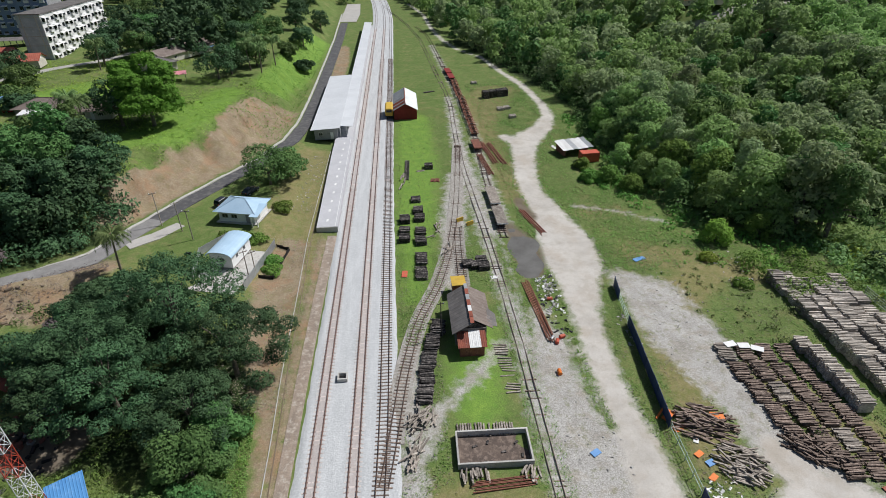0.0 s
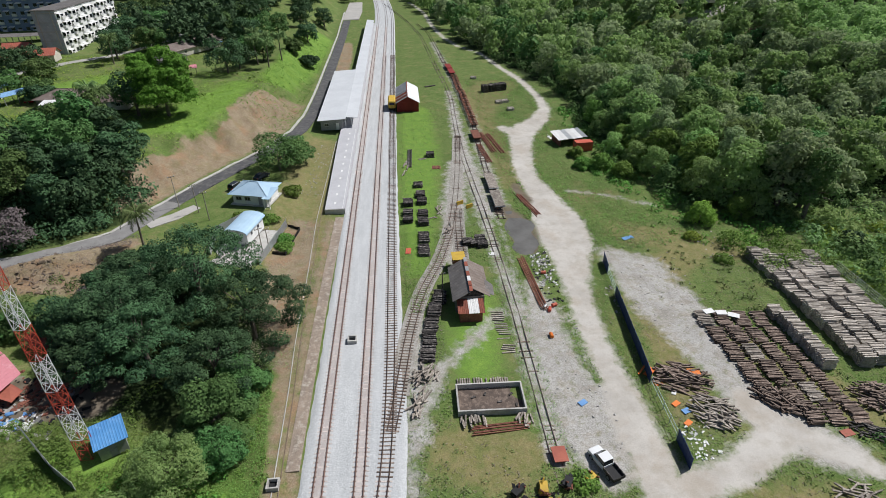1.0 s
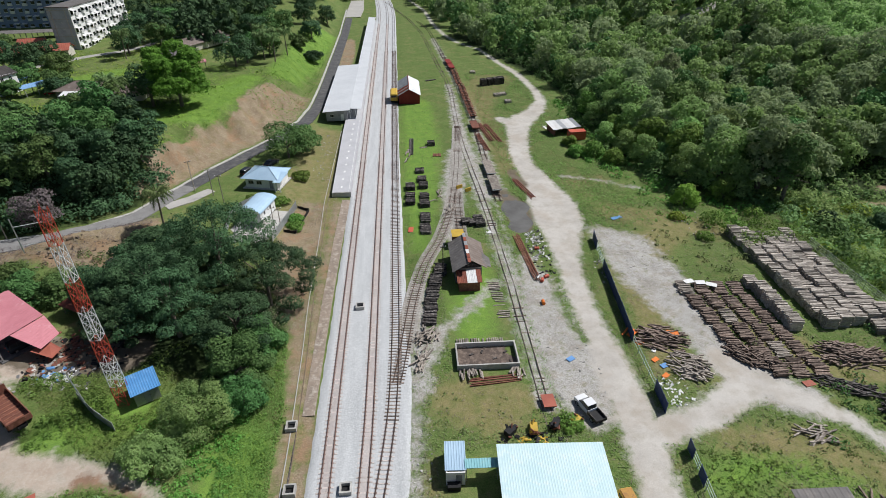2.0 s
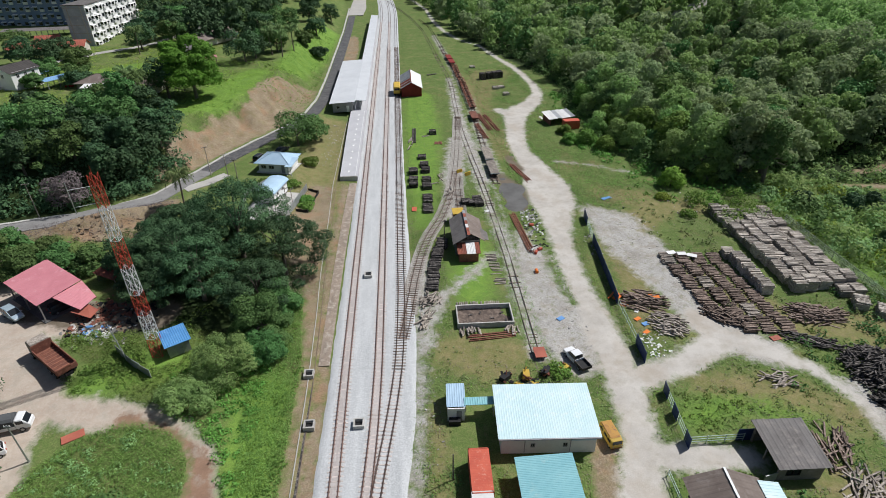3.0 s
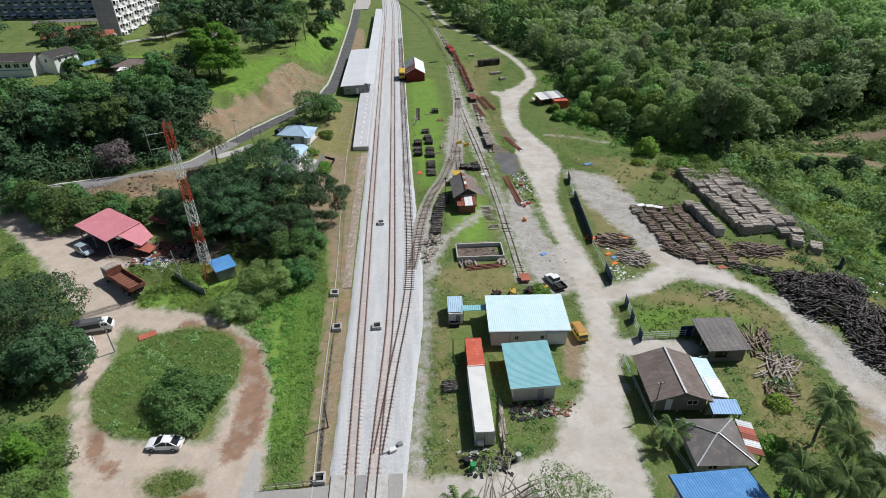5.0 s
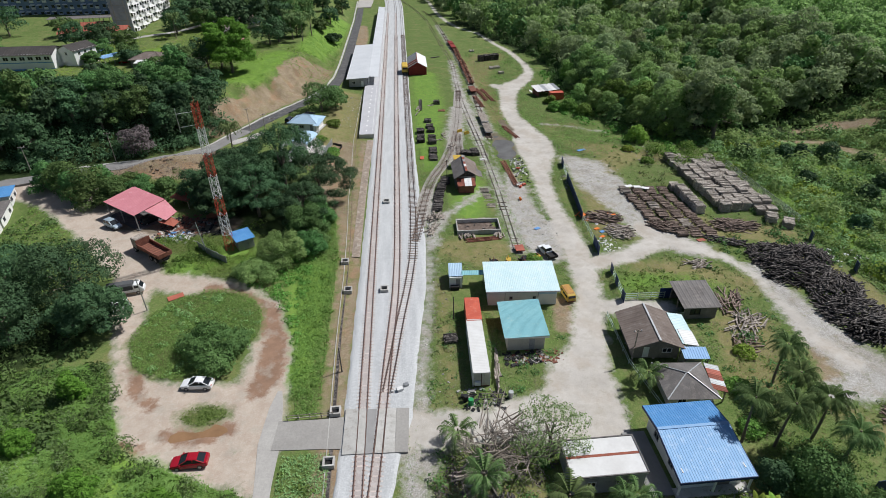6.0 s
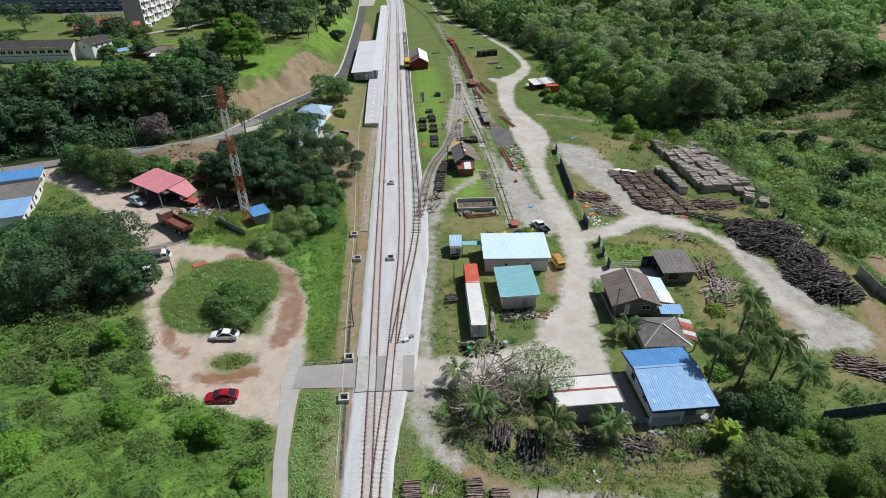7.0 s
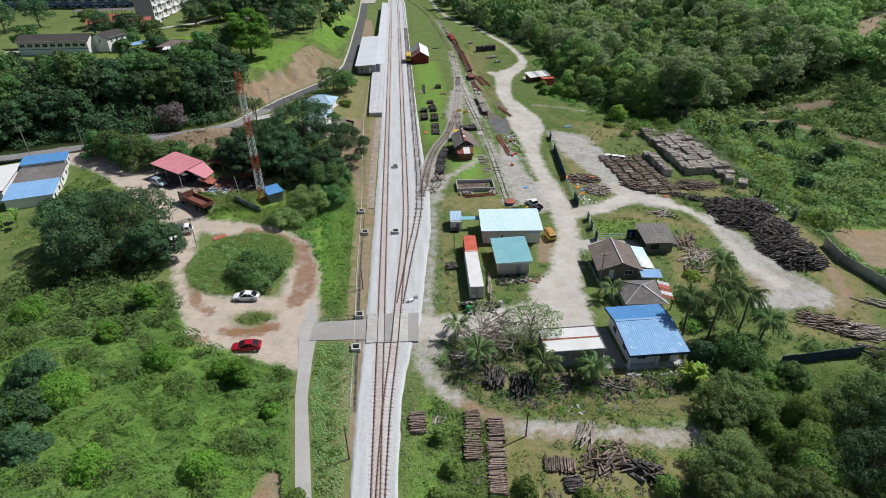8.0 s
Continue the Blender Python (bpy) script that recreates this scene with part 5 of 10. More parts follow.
part("roof", ribbed(Shape(), (3.3, 4.5, 2.75), (3.3, -4.3, 2.75), (0, -4.3, 4.75), (0, 4.5, 4.75), 0.8), M["brown_roof"], t)
for i in range(7):
    part("ridge_sheet", Shape().box(0.05, -4.6 + 1.42 * i, 4.8 + 0.02 * (i % 2), 0.55, 1.36, 0.05), M[("rust_roof", "rust_roof", "white", "rust_roof", "zinc", "rust_roof", "zinc")[i]], t)
part("roof_sheet", slab(Shape(), [(2.6, -3.9, 3.16), (4.1, -3.4, 2.3), (4.2, -0.4, 2.3), (2.9, 0.4, 3.05)], 0.05), M["grey_roof"], t, "loose sagging roof sheet")
s = Shape()
s.v += [(-2.3, -4.35, 3.0), (2.3, -4.35, 3.0), (0, -4.35, 4.6), (-2.3, -4.25, 3.0), (2.3, -4.25, 3.0), (0, -4.25, 4.6)]
s.f += [(0, 1, 2), (5, 4, 3), (0, 3, 4, 1), (1, 4, 5, 2), (2, 5, 3, 0)]
part("gable_wall", s, M["timber_black"], t)
part("annex_wall", wall_run(wall_run(wall_run(Shape(), (-1.9, -7.0), (1.7, -7.0), 2.0), (1.63, -6.9), (1.63, -4.5), 2.2), (-1.83, -4.5), (-1.83, -6.9), 2.2), M["rust"], t, "rusty red sheet wall")
for i, mt in enumerate(("rust_roof", "rust_roof", "white", "white", "rust_roof")):
    part("annex_roof_sheet", ribbed(Shape(), (-2.2 + 0.85 * i, -7.5, 2.05), (-1.37 + 0.85 * i, -7.5, 2.05), (-1.37 + 0.85 * i, -4.5, 2.75), (-2.2 + 0.85 * i, -4.5, 2.75), 0.28), M[mt], t)
t = thing("rail_trolley", spot(21.0, 86.4, 2), "yellow-roofed maintenance trolley parked behind a hut", "rail trolley")
part("body", Shape().box(0, 0, 1.4, 2.0, 2.4, 2.0), M["rust"], t)
part("roof", Shape().box(0, 0, 2.46, 2.4, 2.8, 0.12), M["yellow"], t)
for sx in (-0.55, 0.55):
    for sy in (-0.8, 0.8):
        part("wheel", Shape().tube((sx - 0.05, sy, 0.42), (sx + 0.05, sy, 0.42), 0.3, None, 12), M["black"], t)

# concrete tank beside the siding
t = thing("concrete_tank", spot(22.05, 53.9, -1.2), "low open concrete tank with a dirty brown floor", "tank")
for x, y, sx, sy in ((0, 2.35, 9.0, 0.22), (0, -2.35, 9.0, 0.22), (-4.39, 0, 0.22, 4.48), (4.39, 0, 0.22, 4.48)):
    part("wall", Shape().box(x, y, 0.45, sx, sy, 1.1), M["concrete"], t)
part("floor", Shape().box(0, 0, 0.1, 8.5, 4.4, 0.1), mat("tank_floor", (0.14, 0.105, 0.085), (0.09, 0.07, 0.06), 0.6, 0.9, 0.4, c3=(0.22, 0.17, 0.14), var=0.1), t)
for x, y, a in ((-2.2, 0.6, 20), (-0.6, 1.1, 70), (1.2, -0.4, 10), (2.9, 0.9, 40), (3.4, -1.0, 80)):
    part("scrap", Shape().box(x, y, 0.22, 0.6, 0.25, 0.16, a), M["timber_black"], t)

# station: building, platform and its roof
t = thing("station_building", pose(-8.6, 189, 0.6), "long station building with a white metal roof", "station building")
shell(t, 6.4, 56, 3.0, M["grey_wall"], {"E": [(-24 + 6 * i, 2.0, 1.4, 0.9) for i in range(9)], "W": [(-24 + 6 * i, 2.0, 1.2, 1.0) for i in range(9)], "S": [(-1.5, 1.2, 1.0, 1.1), (1.6, 0.9, 2.0, 0.05)]}, M["white_wall"])
pent(t, 6.4, 56, 3.1, 3.5, M["metal_roof"], 0.9, 0.6, "x")
posts(t, [(3.9, -27 + 6 * i) for i in range(10)], 3.3, M["white_wall"], 0.12)
platform = structure("platform", Shape().prism([(-5.5, 109.7), (-1.25, 109.7), (-1.25, 335), (-5.6, 335), (-6.1, 150)], -0.4, 0.95), M["platform"], "long pale grey station platform", "platform")
t = thing("platform_canopy", pose(-3.0, 245, 0.95), "long white metal roof along a station platform", "canopy")
part("roof", ribbed(Shape(), (-1.9, -83, 3.1), (-1.9, 82, 3.1), (1.9, 82, 2.8), (1.9, -83, 2.8), 1.0, 0.05), M["metal_roof"], t)
posts(t, [(-0.2, -81 + 9 * i) for i in range(19)], 2.95, M["white_wall"], 0.12)
for i in range(11):
    structure("trim", Shape().box(-3.55 + 0.025 * i, 112.5 + 4.4 * i, 0.955, 0.45, 1.1, 0.012), M["white"], "white rectangle painted on a platform", "marking")
structure("trim", Shape().box(-1.75, 135, 0.955, 0.12, 50.4, 0.012), M["white"], "white safety line along a platform edge", "marking")
structure("trim", Shape().box(-3.4, 109.62, 0.3, 4.3, 0.14, 1.2), M["concrete"], "concrete end wall of a platform", "wall")

# red shed and the rail vehicle beside it
t = thing("goods_shed", spot(13.9, 187, 0), "long dark red shed with a weathered grey and rust roof", "shed")
shell(t, 7.0, 17.6, 3.1, M["red_wall"], {"S": [(-1.6, 0.8, 0.5, 0.05)], "W": [(-4, 2.4, 2.4, 0.05), (4, 2.4, 2.4, 0.05)], "E": [(0, 2.4, 2.4, 0.05)]}, M["red_wall"])
gable(t, 7.0, 17.6, 3.1, 5.0, M["zinc"], 0.35, "y", 0.4, M["red_wall"], M["rust_roof"])
for i, (u, mt) in enumerate(((0.5, "rust_roof"), (3.6, "rust_roof"), (6.0, "zinc"))):
    part("roof_sheet", ribbed(Shape(), (-3.87, -8.5 + u, 2.96), (-3.87, -6.6 + u, 2.96), (-0.2, -6.6 + u, 4.96), (-0.2, -8.5 + u, 4.96), 0.4, 0.05, 0.02), M[mt], t)
t = thing("rail_car", pose(8.8, 183, 0.0), "yellow rail maintenance car standing on a siding", "rail car")
part("underframe", Shape().box(0, 0, 0.55, 2.2, 7.4, 0.3), M["black"], t)
part("body", Shape().rings([[(-1.2 * w, y, z0), (1.2 * w, y, z0), (1.2 * w, y, z1), (0.85 * w, y, z1 + 0.3), (-0.85 * w, y, z1 + 0.3), (-1.2 * w, y, z1)] for y, w, z0, z1 in ((-3.6, 0.94, 0.7, 2.6), (-3.4, 1, 0.7, 2.7), (3.4, 1, 0.7, 2.7), (3.6, 0.94, 0.7, 2.6))]), M["yellow"], t)
for x, y, sx, sy in ((0, -3.6, 1.7, 0.1), (-1.21, -1.8, 0.06, 2.4), (1.21, -1.8, 0.06, 2.4), (-1.21, 1.8, 0.06, 2.4), (1.21, 1.8, 0.06, 2.4)):
    part("window", Shape().box(x, y, 2.15, sx, sy, 0.7), M["glass"], t)
for sx in (-0.55, 0.55):
    for sy in (-2.2, 2.2):
        part("wheel", Shape().tube((sx - 0.06, sy, 0.42), (sx + 0.06, sy, 0.42), 0.42, None, 14), M["black"], t)

# cottages above the line
t = thing("cottage", spot(-20.8, 114.9, -14), "white cottage with a light blue hipped roof", "house")
shell(t, 7.6, 5.8, 2.6, M["white_wall"], {"S": [(-2.5, 1.3, 0.9, 1.0), (-0.5, 1.3, 0.9, 1.0), (2.4, 0.9, 2.0, 0.05)], "E": [(-1.2, 1.0, 0.9, 1.0)], "W": [(0, 1.2, 0.9, 1.0)], "N": [(0, 1.2, 0.9, 1.0)]}, M["grey_wall"])
hip(t, 7.6, 5.8, 2.55, 4.2, M["light_blue_roof"], 0.8, 0.5, M["light_blue_roof"])
part("plinth", Shape().box(0, 0, 0.06, 8.8, 7.0, 0.2), M["concrete"], t)
part("porch_roof", ribbed(Shape(), (3.6, -4.6, 2.5), (5.4, -4.6, 2.5), (5.4, 0.4, 3.0), (3.6, 0.4, 3.0), 0.45), M["light_blue_roof"], t)
posts(t, [(5.1, -4.3), (3.9, -4.3)], 2.5, M["white_wall"], 0.08)
t = thing("cottage", spot(-19.3, 98.2, -14), "raised white cabin under a curved light blue roof", "cabin")
shell(t, 4.2, 6.6, 2.5, M["white_wall"], {"S": [(0.2, 0.9, 0.8, 1.1)], "E": [(-1.5, 0.7, 0.7, 1.2), (1.2, 0.7, 0.7, 1.2)], "W": [(0, 0.9, 0.8, 1.1)]}, M["grey_wall"], "SNEW", 0.55)
arc = [(2.5 * math.cos(a), 3.0 + 0.95 * math.sin(a)) for a in np.linspace(math.pi, 0, 11)]
s = Shape()
s.rings([[(x, y, z) for x, z in arc] + [(x * 0.97, y, z - 0.07) for x, z in arc[::-1]] for y in (-4.0, -1.3, 1.3, 3.9)])
part("roof", s, M["light_blue_roof"], t)
part("gable_wall", Shape().rings([[(x * 0.84, y, z - 0.1) for x, z in arc] for y in (-3.3, -3.2)]), M["white_wall"], t)
posts(t, [(x, y) for x in (-1.9, 0, 1.9) for y in (-3.1, 0, 3.1)], 0.56, M["timber_grey"], 0.1)
part("steps", Shape().box(-1.2, -3.9, 0.3, 1.0, 1.0, 0.6), M["concrete"], t)
structure("pavement", Shape().box(-19.2, 94.6, at(-19.2, 94.6) - 0.02, 9.0, 13.5, 0.14, -14), M["concrete"], "concrete yard round a raised cabin", "pavement")


def panel_fence(pts, h, material, label, post=None, every=2.4, group="", gap=0.0):
    """Sheet panels between posts along a line on the ground."""
    t = thing("fence", pose(0, 0, 0), label, "fence", group)
    for (ax, ay), (bx, by) in zip(pts, pts[1:]):
        n = max(1, round(math.hypot(bx - ax, by - ay) / every))
        for i in range(n):
            p, q = [(ax + (bx - ax) * k / n, ay + (by - ay) * k / n) for k in (i, i + 1)]
            z = min(at(*p), at(*q))
            if rnd.random() >= gap:
                part("panel", Shape().bar((*p, z + h / 2 + 0.05), (*q, z + h / 2 + 0.05 + rnd.uniform(-0.04, 0.04)), 0.05, h), material, t)
            part("post", Shape().box(p[0], p[1], z + h / 2, 0.09, 0.09, h + 0.25), post or material, t)
        part("post", Shape().box(bx, by, at(bx, by) + h / 2, 0.09, 0.09, h + 0.25), post or material, t)
    return t


panel_fence([(-15.0, 88.6), (-13.5, 97.5), (-12.6, 103.5)], 1.7, M["zinc"], "grey sheet metal fence beside a raised cabin")
panel_fence([(-24.5, 92), (-25.5, 100), (-22, 105.5)], 1.5, M["zinc"], "grey sheet metal fence behind a raised cabin")
panel_fence([(-22.6, 91), (-21.3, 96)], 1.5, M["grey_wall"], "grey wall panels beside a raised cabin")
panel_fence([(-12.4, 103.6), (-9.9, 102.6), (-11.2, 92.6), (-13.6, 92.8)], 0.7, M["black"], "low black mesh fence round a vegetable patch", None, 1.6)
panel_fence([(46.6, 75.4), (45.6, 66), (44.5, 55.4)], 1.9, M["navy"], "dark navy sheet metal hoarding beside a dirt road", None, 1.9)
panel_fence([(48.0, 86), (47.4, 82)], 1.9, M["navy"], "short stretch of dark navy hoarding", None, 1.9)
panel_fence([(44.0, 45.6), (43.7, 41.4)], 1.9, M["navy"], "dark navy hoarding panels by a yard entrance", None, 1.6)
panel_fence([(87.2, 21), (86.2, 15), (88.4, 5), (93, -6)], 1.9, M["zinc"], "grey-green sheet fence at the edge of a yard", None, 2.5)
panel_fence([(58.8, -10.6), (68, -9.8), (72, -9.6)], 1.9, M["navy"], "dark blue hoarding among bushes", None, 2.2)
panel_fence([(-33.2, 49.3), (-30, 46.4), (-26.6, 44.0)], 1.5, M["zinc"], "grey sheet fence round a mast compound", None, 2.0)


def rail_fence(pts, h, rails, material, label, every=2.5):
    t = thing("fence", pose(0, 0, 0), label, "fence")
    for (ax, ay), (bx, by) in zip(pts, pts[1:]):
        n = max(1, round(math.hypot(bx - ax, by - ay) / every))
        for i in range(n + 1):
            x, y = ax + (bx - ax) * i / n, ay + (by - ay) * i / n
            part("post", Shape().tube((x, y, at(x, y) - 0.1), (x, y, at(x, y) + h), 0.05), material, t)
        for r in range(rails):
            z = h * (r + 1) / (rails + 0.3)
            part("rail", Shape().tube((ax, ay, at(ax, ay) + z), (bx, by, at(bx, by) + z), 0.045), material, t)
    return t


PALE = mat("pale_green_paint", (0.45, 0.55, 0.5), (0.38, 0.48, 0.43), 0.8, 0.6, 0.1, var=0.08)
rail_fence([(43.4, 27), (50.4, 27)], 1.4, 3, PALE, "pale green tubular gate across a side track")
rail_fence([(44.1, 35.6), (43.3, 27.4)], 1.7, 3, PALE, "pale tubular fence with dark panels beside a road")
for x0, y0, x1, y1 in ((44.1, 35.8, 43.9, 34.2), (43.75, 32.2, 43.55, 30.6), (43.3, 27.7, 43.2, 26.3)):
    panel_fence([(x0, y0), (x1, y1)], 1.8, M["navy"], "single dark navy fence panel", None, 1.6)
rail_fence([(88.5, 79.5), (88.3, 64.7), (88.6, 49.5)], 1.8, 4, M["zinc"], "weathered grey tubular fence behind stacked concrete sleepers")
rail_fence([(47.3, 81.6), (46.6, 75.6)], 1.7, 3, PALE, "pale tubular fence frame missing its panels")
rail_fence([(44.5, 55), (44.1, 46)], 1.6, 2, PALE, "leaning pale tubular fence frame")
rail_fence([(39.2, 23), (38.8, 12), (40.6, 0.5)], 1.1, 2, PALE, "thin pale fence in front of wooden houses", 3)
rail_fence([(-9.3, 5.6), (-3.4, 5.8)], 1.0, 2, M["timber_grey"], "weathered wooden barrier beside a crossing", 1.5)


# ---- the mast and its compound ----
t = thing("lattice_mast", pose(-26.9, 48.4, at(-26.9, 48.4)), "tall red and white lattice mast", "mast")
BANDS = [(0, 3.4, "tower_red"), (3.4, 7.7, "tower_white"), (7.7, 11.1, "tower_red"), (11.1, 15.5, "tower_white"), (15.5, 19.6, "tower_red"), (19.6, 24.4, "tower_white"), (24.4, 28.8, "tower_red")]
half = lambda z: 0.7 - 0.26 * z / 30
CORNERS = ((-1, -1), (1, -1), (1, 1), (-1, 1))
for z0, z1, mt in BANDS:
    n = max(2, round((z1 - z0) / 1.45))
    for sx, sy in CORNERS:
        part("leg", Shape().tube((sx * half(z0), sy * half(z0), z0), (sx * half(z1), sy * half(z1), z1), 0.05, None, 5), M[mt], t)
    br = Shape()
    for i in range(n):
        a, b = z0 + (z1 - z0) * i / n, z0 + (z1 - z0) * (i + 1) / n
        for k in range(4):
            (x0, y0), (x1, y1) = CORNERS[k], CORNERS[(k + 1) % 4]
            p, q = (x0 * half(a), y0 * half(a), a), (x1 * half(b), y1 * half(b), b)
            p2, q2 = (x1 * half(a), y1 * half(a), a), (x0 * half(b), y0 * half(b), b)
            br.tube(p, q, 0.024, None, 4)
            br.tube(p2, q2, 0.024, None, 4)
            br.tube(p, p2, 0.022, None, 4)
    tagged(part("bracing", br, M[mt], t), kind="stuff")
for z, ln in ((27.2, 3.2), (24.9, 3.0)):
    part("antenna_arm", Shape().tube((-0.5, 0, z), (-ln, -0.6, z - 0.2), 0.04, None, 5), M["tower_white"], t)
part("antenna", Shape().tube((-3.2, -0.6, 23.8), (-3.2, -0.6, 28.0), 0.06, None, 6), M["steel"], t)
part("lightning_rod", Shape().tube((0, 0, 28.8), (0, 0, 29.8), 0.03, 0.015, 5), M["tower_red"], t)
t = thing("cabin", spot(-24.6, 49.6, 32), "small equipment cabin with a bright blue roof", "cabin")
shell(t, 3.0, 3.4, 2.1, M["zinc"], {"S": [(0, 0.8, 1.8, 0.02)]}, M["grey_wall"])
pent(t, 3.0, 3.4, 2.15, 2.5, M["blue_roof"], 0.35, 0.3)


def pole(x, y, h, label, arm=0.0, material="timber_grey", lean=0.0):
    t = thing("utility_pole", spot(x, y, rnd.uniform(0, 40)), label, "pole")
    part("shaft", Shape().tube((0, 0, -0.2), (lean, 0, h), 0.11, 0.07, 7), M[material], t)
    if arm:
        part("cross_arm", Shape().box(lean, 0, h - 0.3, arm, 0.1, 0.12), M[material], t)
        for u in (-arm / 2 + 0.1, arm / 2 - 0.1):
            part("insulator", Shape().tube((lean + u, 0, h - 0.24), (lean + u, 0, h - 0.02), 0.06, 0.04, 6), M["white"], t)
    return t


for x, y, h in ((-36.8, 112.6, 7.5), (-31.8, 109.6, 6.5), (-28.6, 106, 6.5), (-15.2, 92.6, 5.5), (-14.2, 93.6, 5.0), (-66, 92, 8), (-82, 84, 8), (-93, 78.5, 8.5)):
    pole(x, y, h, "slim wooden utility pole beside a road", 1.4)
pole(-2.9, -21.5, 6.0, "thin dark pole with a lamp beside the track", 0, "timber_black")
pole(-2.9, 14.2, 4.6, "thin dark pole beside the drain", 0, "timber_black")
pole(14.3, 24.6, 4.5, "thin dark post standing in grass", 0, "timber_black")
pole(17.3, 75.4, 6.5, "dark utility pole beside a timber hut", 1.0, "timber_black")
pole(-31.2, 47.6, 7.0, "pale concrete pole leaning by a fence", 0, "white", -0.6)
pole(-36.8, 31.5, 6.5, "grey lamp post on a grassy island", 0.8, "steel")
pole(19.4, -20, 4.5, "short dark post beside a dirt path", 0, "timber_black")
pole(39.4, 12.4, 6.0, "wooden utility pole in front of houses", 1.2)

# shelter with a pink roof
t = thing("open_shelter", spot(-49.6, 63.4, -38.5), "open workshop shelter with a faded pink sheet roof", "shelter")
part("roof", ribbed(Shape(), (-6.2, -3.6, 3.6), (5.4, -3.6, 3.6), (5.4, 3.5, 4.4), (-6.2, 3.5, 4.4), 0.6), M["pink_roof"], t)
part("roof_sheet", ribbed(Shape(), (5.3, -1.2, 3.7), (9.4, 0.5, 1.9), (8.6, 3.6, 2.3), (5.3, 3.6, 4.2), 0.6), M["pink_roof"], t, "collapsed pink roof sheets")
part("roof_sheet", slab(Shape(), [(8.2, -0.5, 1.6), (11.2, 0.8, 0.8), (10.4, 2.6, 1.0), (8.4, 2.0, 1.9)], 0.05), M["red_roof"], t, "fallen dull red sheet")
posts(t, [(-5.8, -3.2), (-0.5, -3.2), (5.0, -3.2), (-5.8, 3.1), (-0.5, 3.1), (5.0, 3.1)], 3.6, M["steel"], 0.09)
part("floor", Shape().box(-0.4, 0, 0.06, 11.6, 7.0, 0.14), M["asphalt"], t)
part("back_wall", Shape().box(-0.4, 3.3, 1.0, 11.2, 0.1, 2.0), M["wood_wall"], t)


# ---- village and apartment blocks on the rise ----
def apartment(m, L_, W_, floors, bays, label, wall, face):
    """A block with a window and a shaded balcony in every bay of its long front (towards -y)."""
    t = thing("apartment_building", m, label, "apartment building")
    h = floors * 3.1 + 0.8
    for name, x, y, sx, sy in (("wall", 0, W_ / 2 - 0.1, L_, 0.2), ("wall", -L_ / 2 + 0.1, 0, 0.2, W_ - 0.4), ("wall", L_ / 2 - 0.1, 0, 0.2, W_ - 0.4)):
        part(name, Shape().box(x, y, h / 2, sx, sy, h), wall, t)
    part("wall", Shape().box(0, -W_ / 2 + 0.1, h / 2, L_, 0.2, h), face, t)
    part("roof", Shape().box(0, 0, h + 0.1, L_ + 0.6, W_ + 0.6, 0.3), M["grey_roof"], t)
    win = Shape().box(0, 0, 0, 1.5, 0.08, 1.3).mesh("window", M["glass"])
    fr = Shape().box(0, -0.02, -0.7, 1.7, 0.2, 0.12).mesh("sill", M["white"])
    bal = Shape().box(0, -0.55, 0.5, 1.9, 0.08, 1.0).box(-0.91, -0.3, 0.5, 0.08, 0.5, 1.0).box(0.91, -0.3, 0.5, 0.08, 0.5, 1.0).box(0, -0.3, 0.0, 1.9, 0.6, 0.1).mesh("balcony", M["white"])
    awn = slab(Shape(), [(-1.1, 0, 0.3), (1.1, 0, 0.3), (1.2, -1.3, -0.1), (-1.2, -1.3, -0.1)], 0.06).mesh("awning", M["white"])
    gap = L_ / bays
    for f in range(floors):
        for b in range(bays):
            x, z = -L_ / 2 + gap * (b + 0.5), 3.1 * f
            w = part("window", win, None, t)
            w.location = (x - gap * 0.22, -W_ / 2 - 0.02, z + 1.9)
            o = part("sill", fr, None, w)
            o = part("balcony", bal, None, t)
            o.location = (x + gap * 0.24, -W_ / 2, z + 0.75)
            o = part("awning", awn, None, t)
            o.location = (x + gap * 0.24 * (1 if (f + b) % 2 else -0.9), -W_ / 2, z + 2.75)
            d = part("balcony_door", win, None, t)
            d.location = (x + gap * 0.24, -W_ / 2 - 0.015, z + 1.75)
    for f in range(floors):
        part("floor_band", Shape().box(-L_ / 2 - 0.03, 0, 3.1 * f + 3.0, 0.12, W_, 0.18), M["concrete"], t)
    for u in (-0.3, 0.32):
        part("pilaster", Shape().box(-L_ / 2 - 0.04, u * W_, h / 2, 0.16, 0.35, h), M["concrete"], t)
    return t


# Bluish grey on the ends and back puts their shade into the colour.
apartment(pose(-113.2, 246.0, 9.6, 0, 0, 87), 42, 8.4, 5, 8, "five-storey white apartment block with balconies, its end walls coloured grey for shade", mat("shaded_wall", (0.47, 0.51, 0.57), (0.36, 0.4, 0.46), 0.35, 0.9, 0.2, c3=(0.58, 0.6, 0.62), amount=0.35, var=0.1), M["white_wall"])
apartment(pose(-166, 272, 11.6, 0, 0, -3), 76, 10, 6, 12, "long shaded apartment block with rows of windows", M["grey_wall"], mat("blue_grey_wall", (0.2, 0.26, 0.4), (0.16, 0.21, 0.33), 0.3, 0.9, 0.1, var=0.06))
t = thing("market_shed", spot(-143, 247, 5), "long low shed with grey and blue roofs beside a field", "shed")
pent(t, 28, 5, 2.8, 3.2, M["grey_roof"], 0.3, 1.2)
posts(t, [(-13.5 + 4.5 * i, y) for i in range(7) for y in (-2.2, 2.2)], 2.8, M["grey_wall"], 0.1)
t = thing("long_house", spot(-121, 212, 8), "long low building with a red tiled roof", "house")
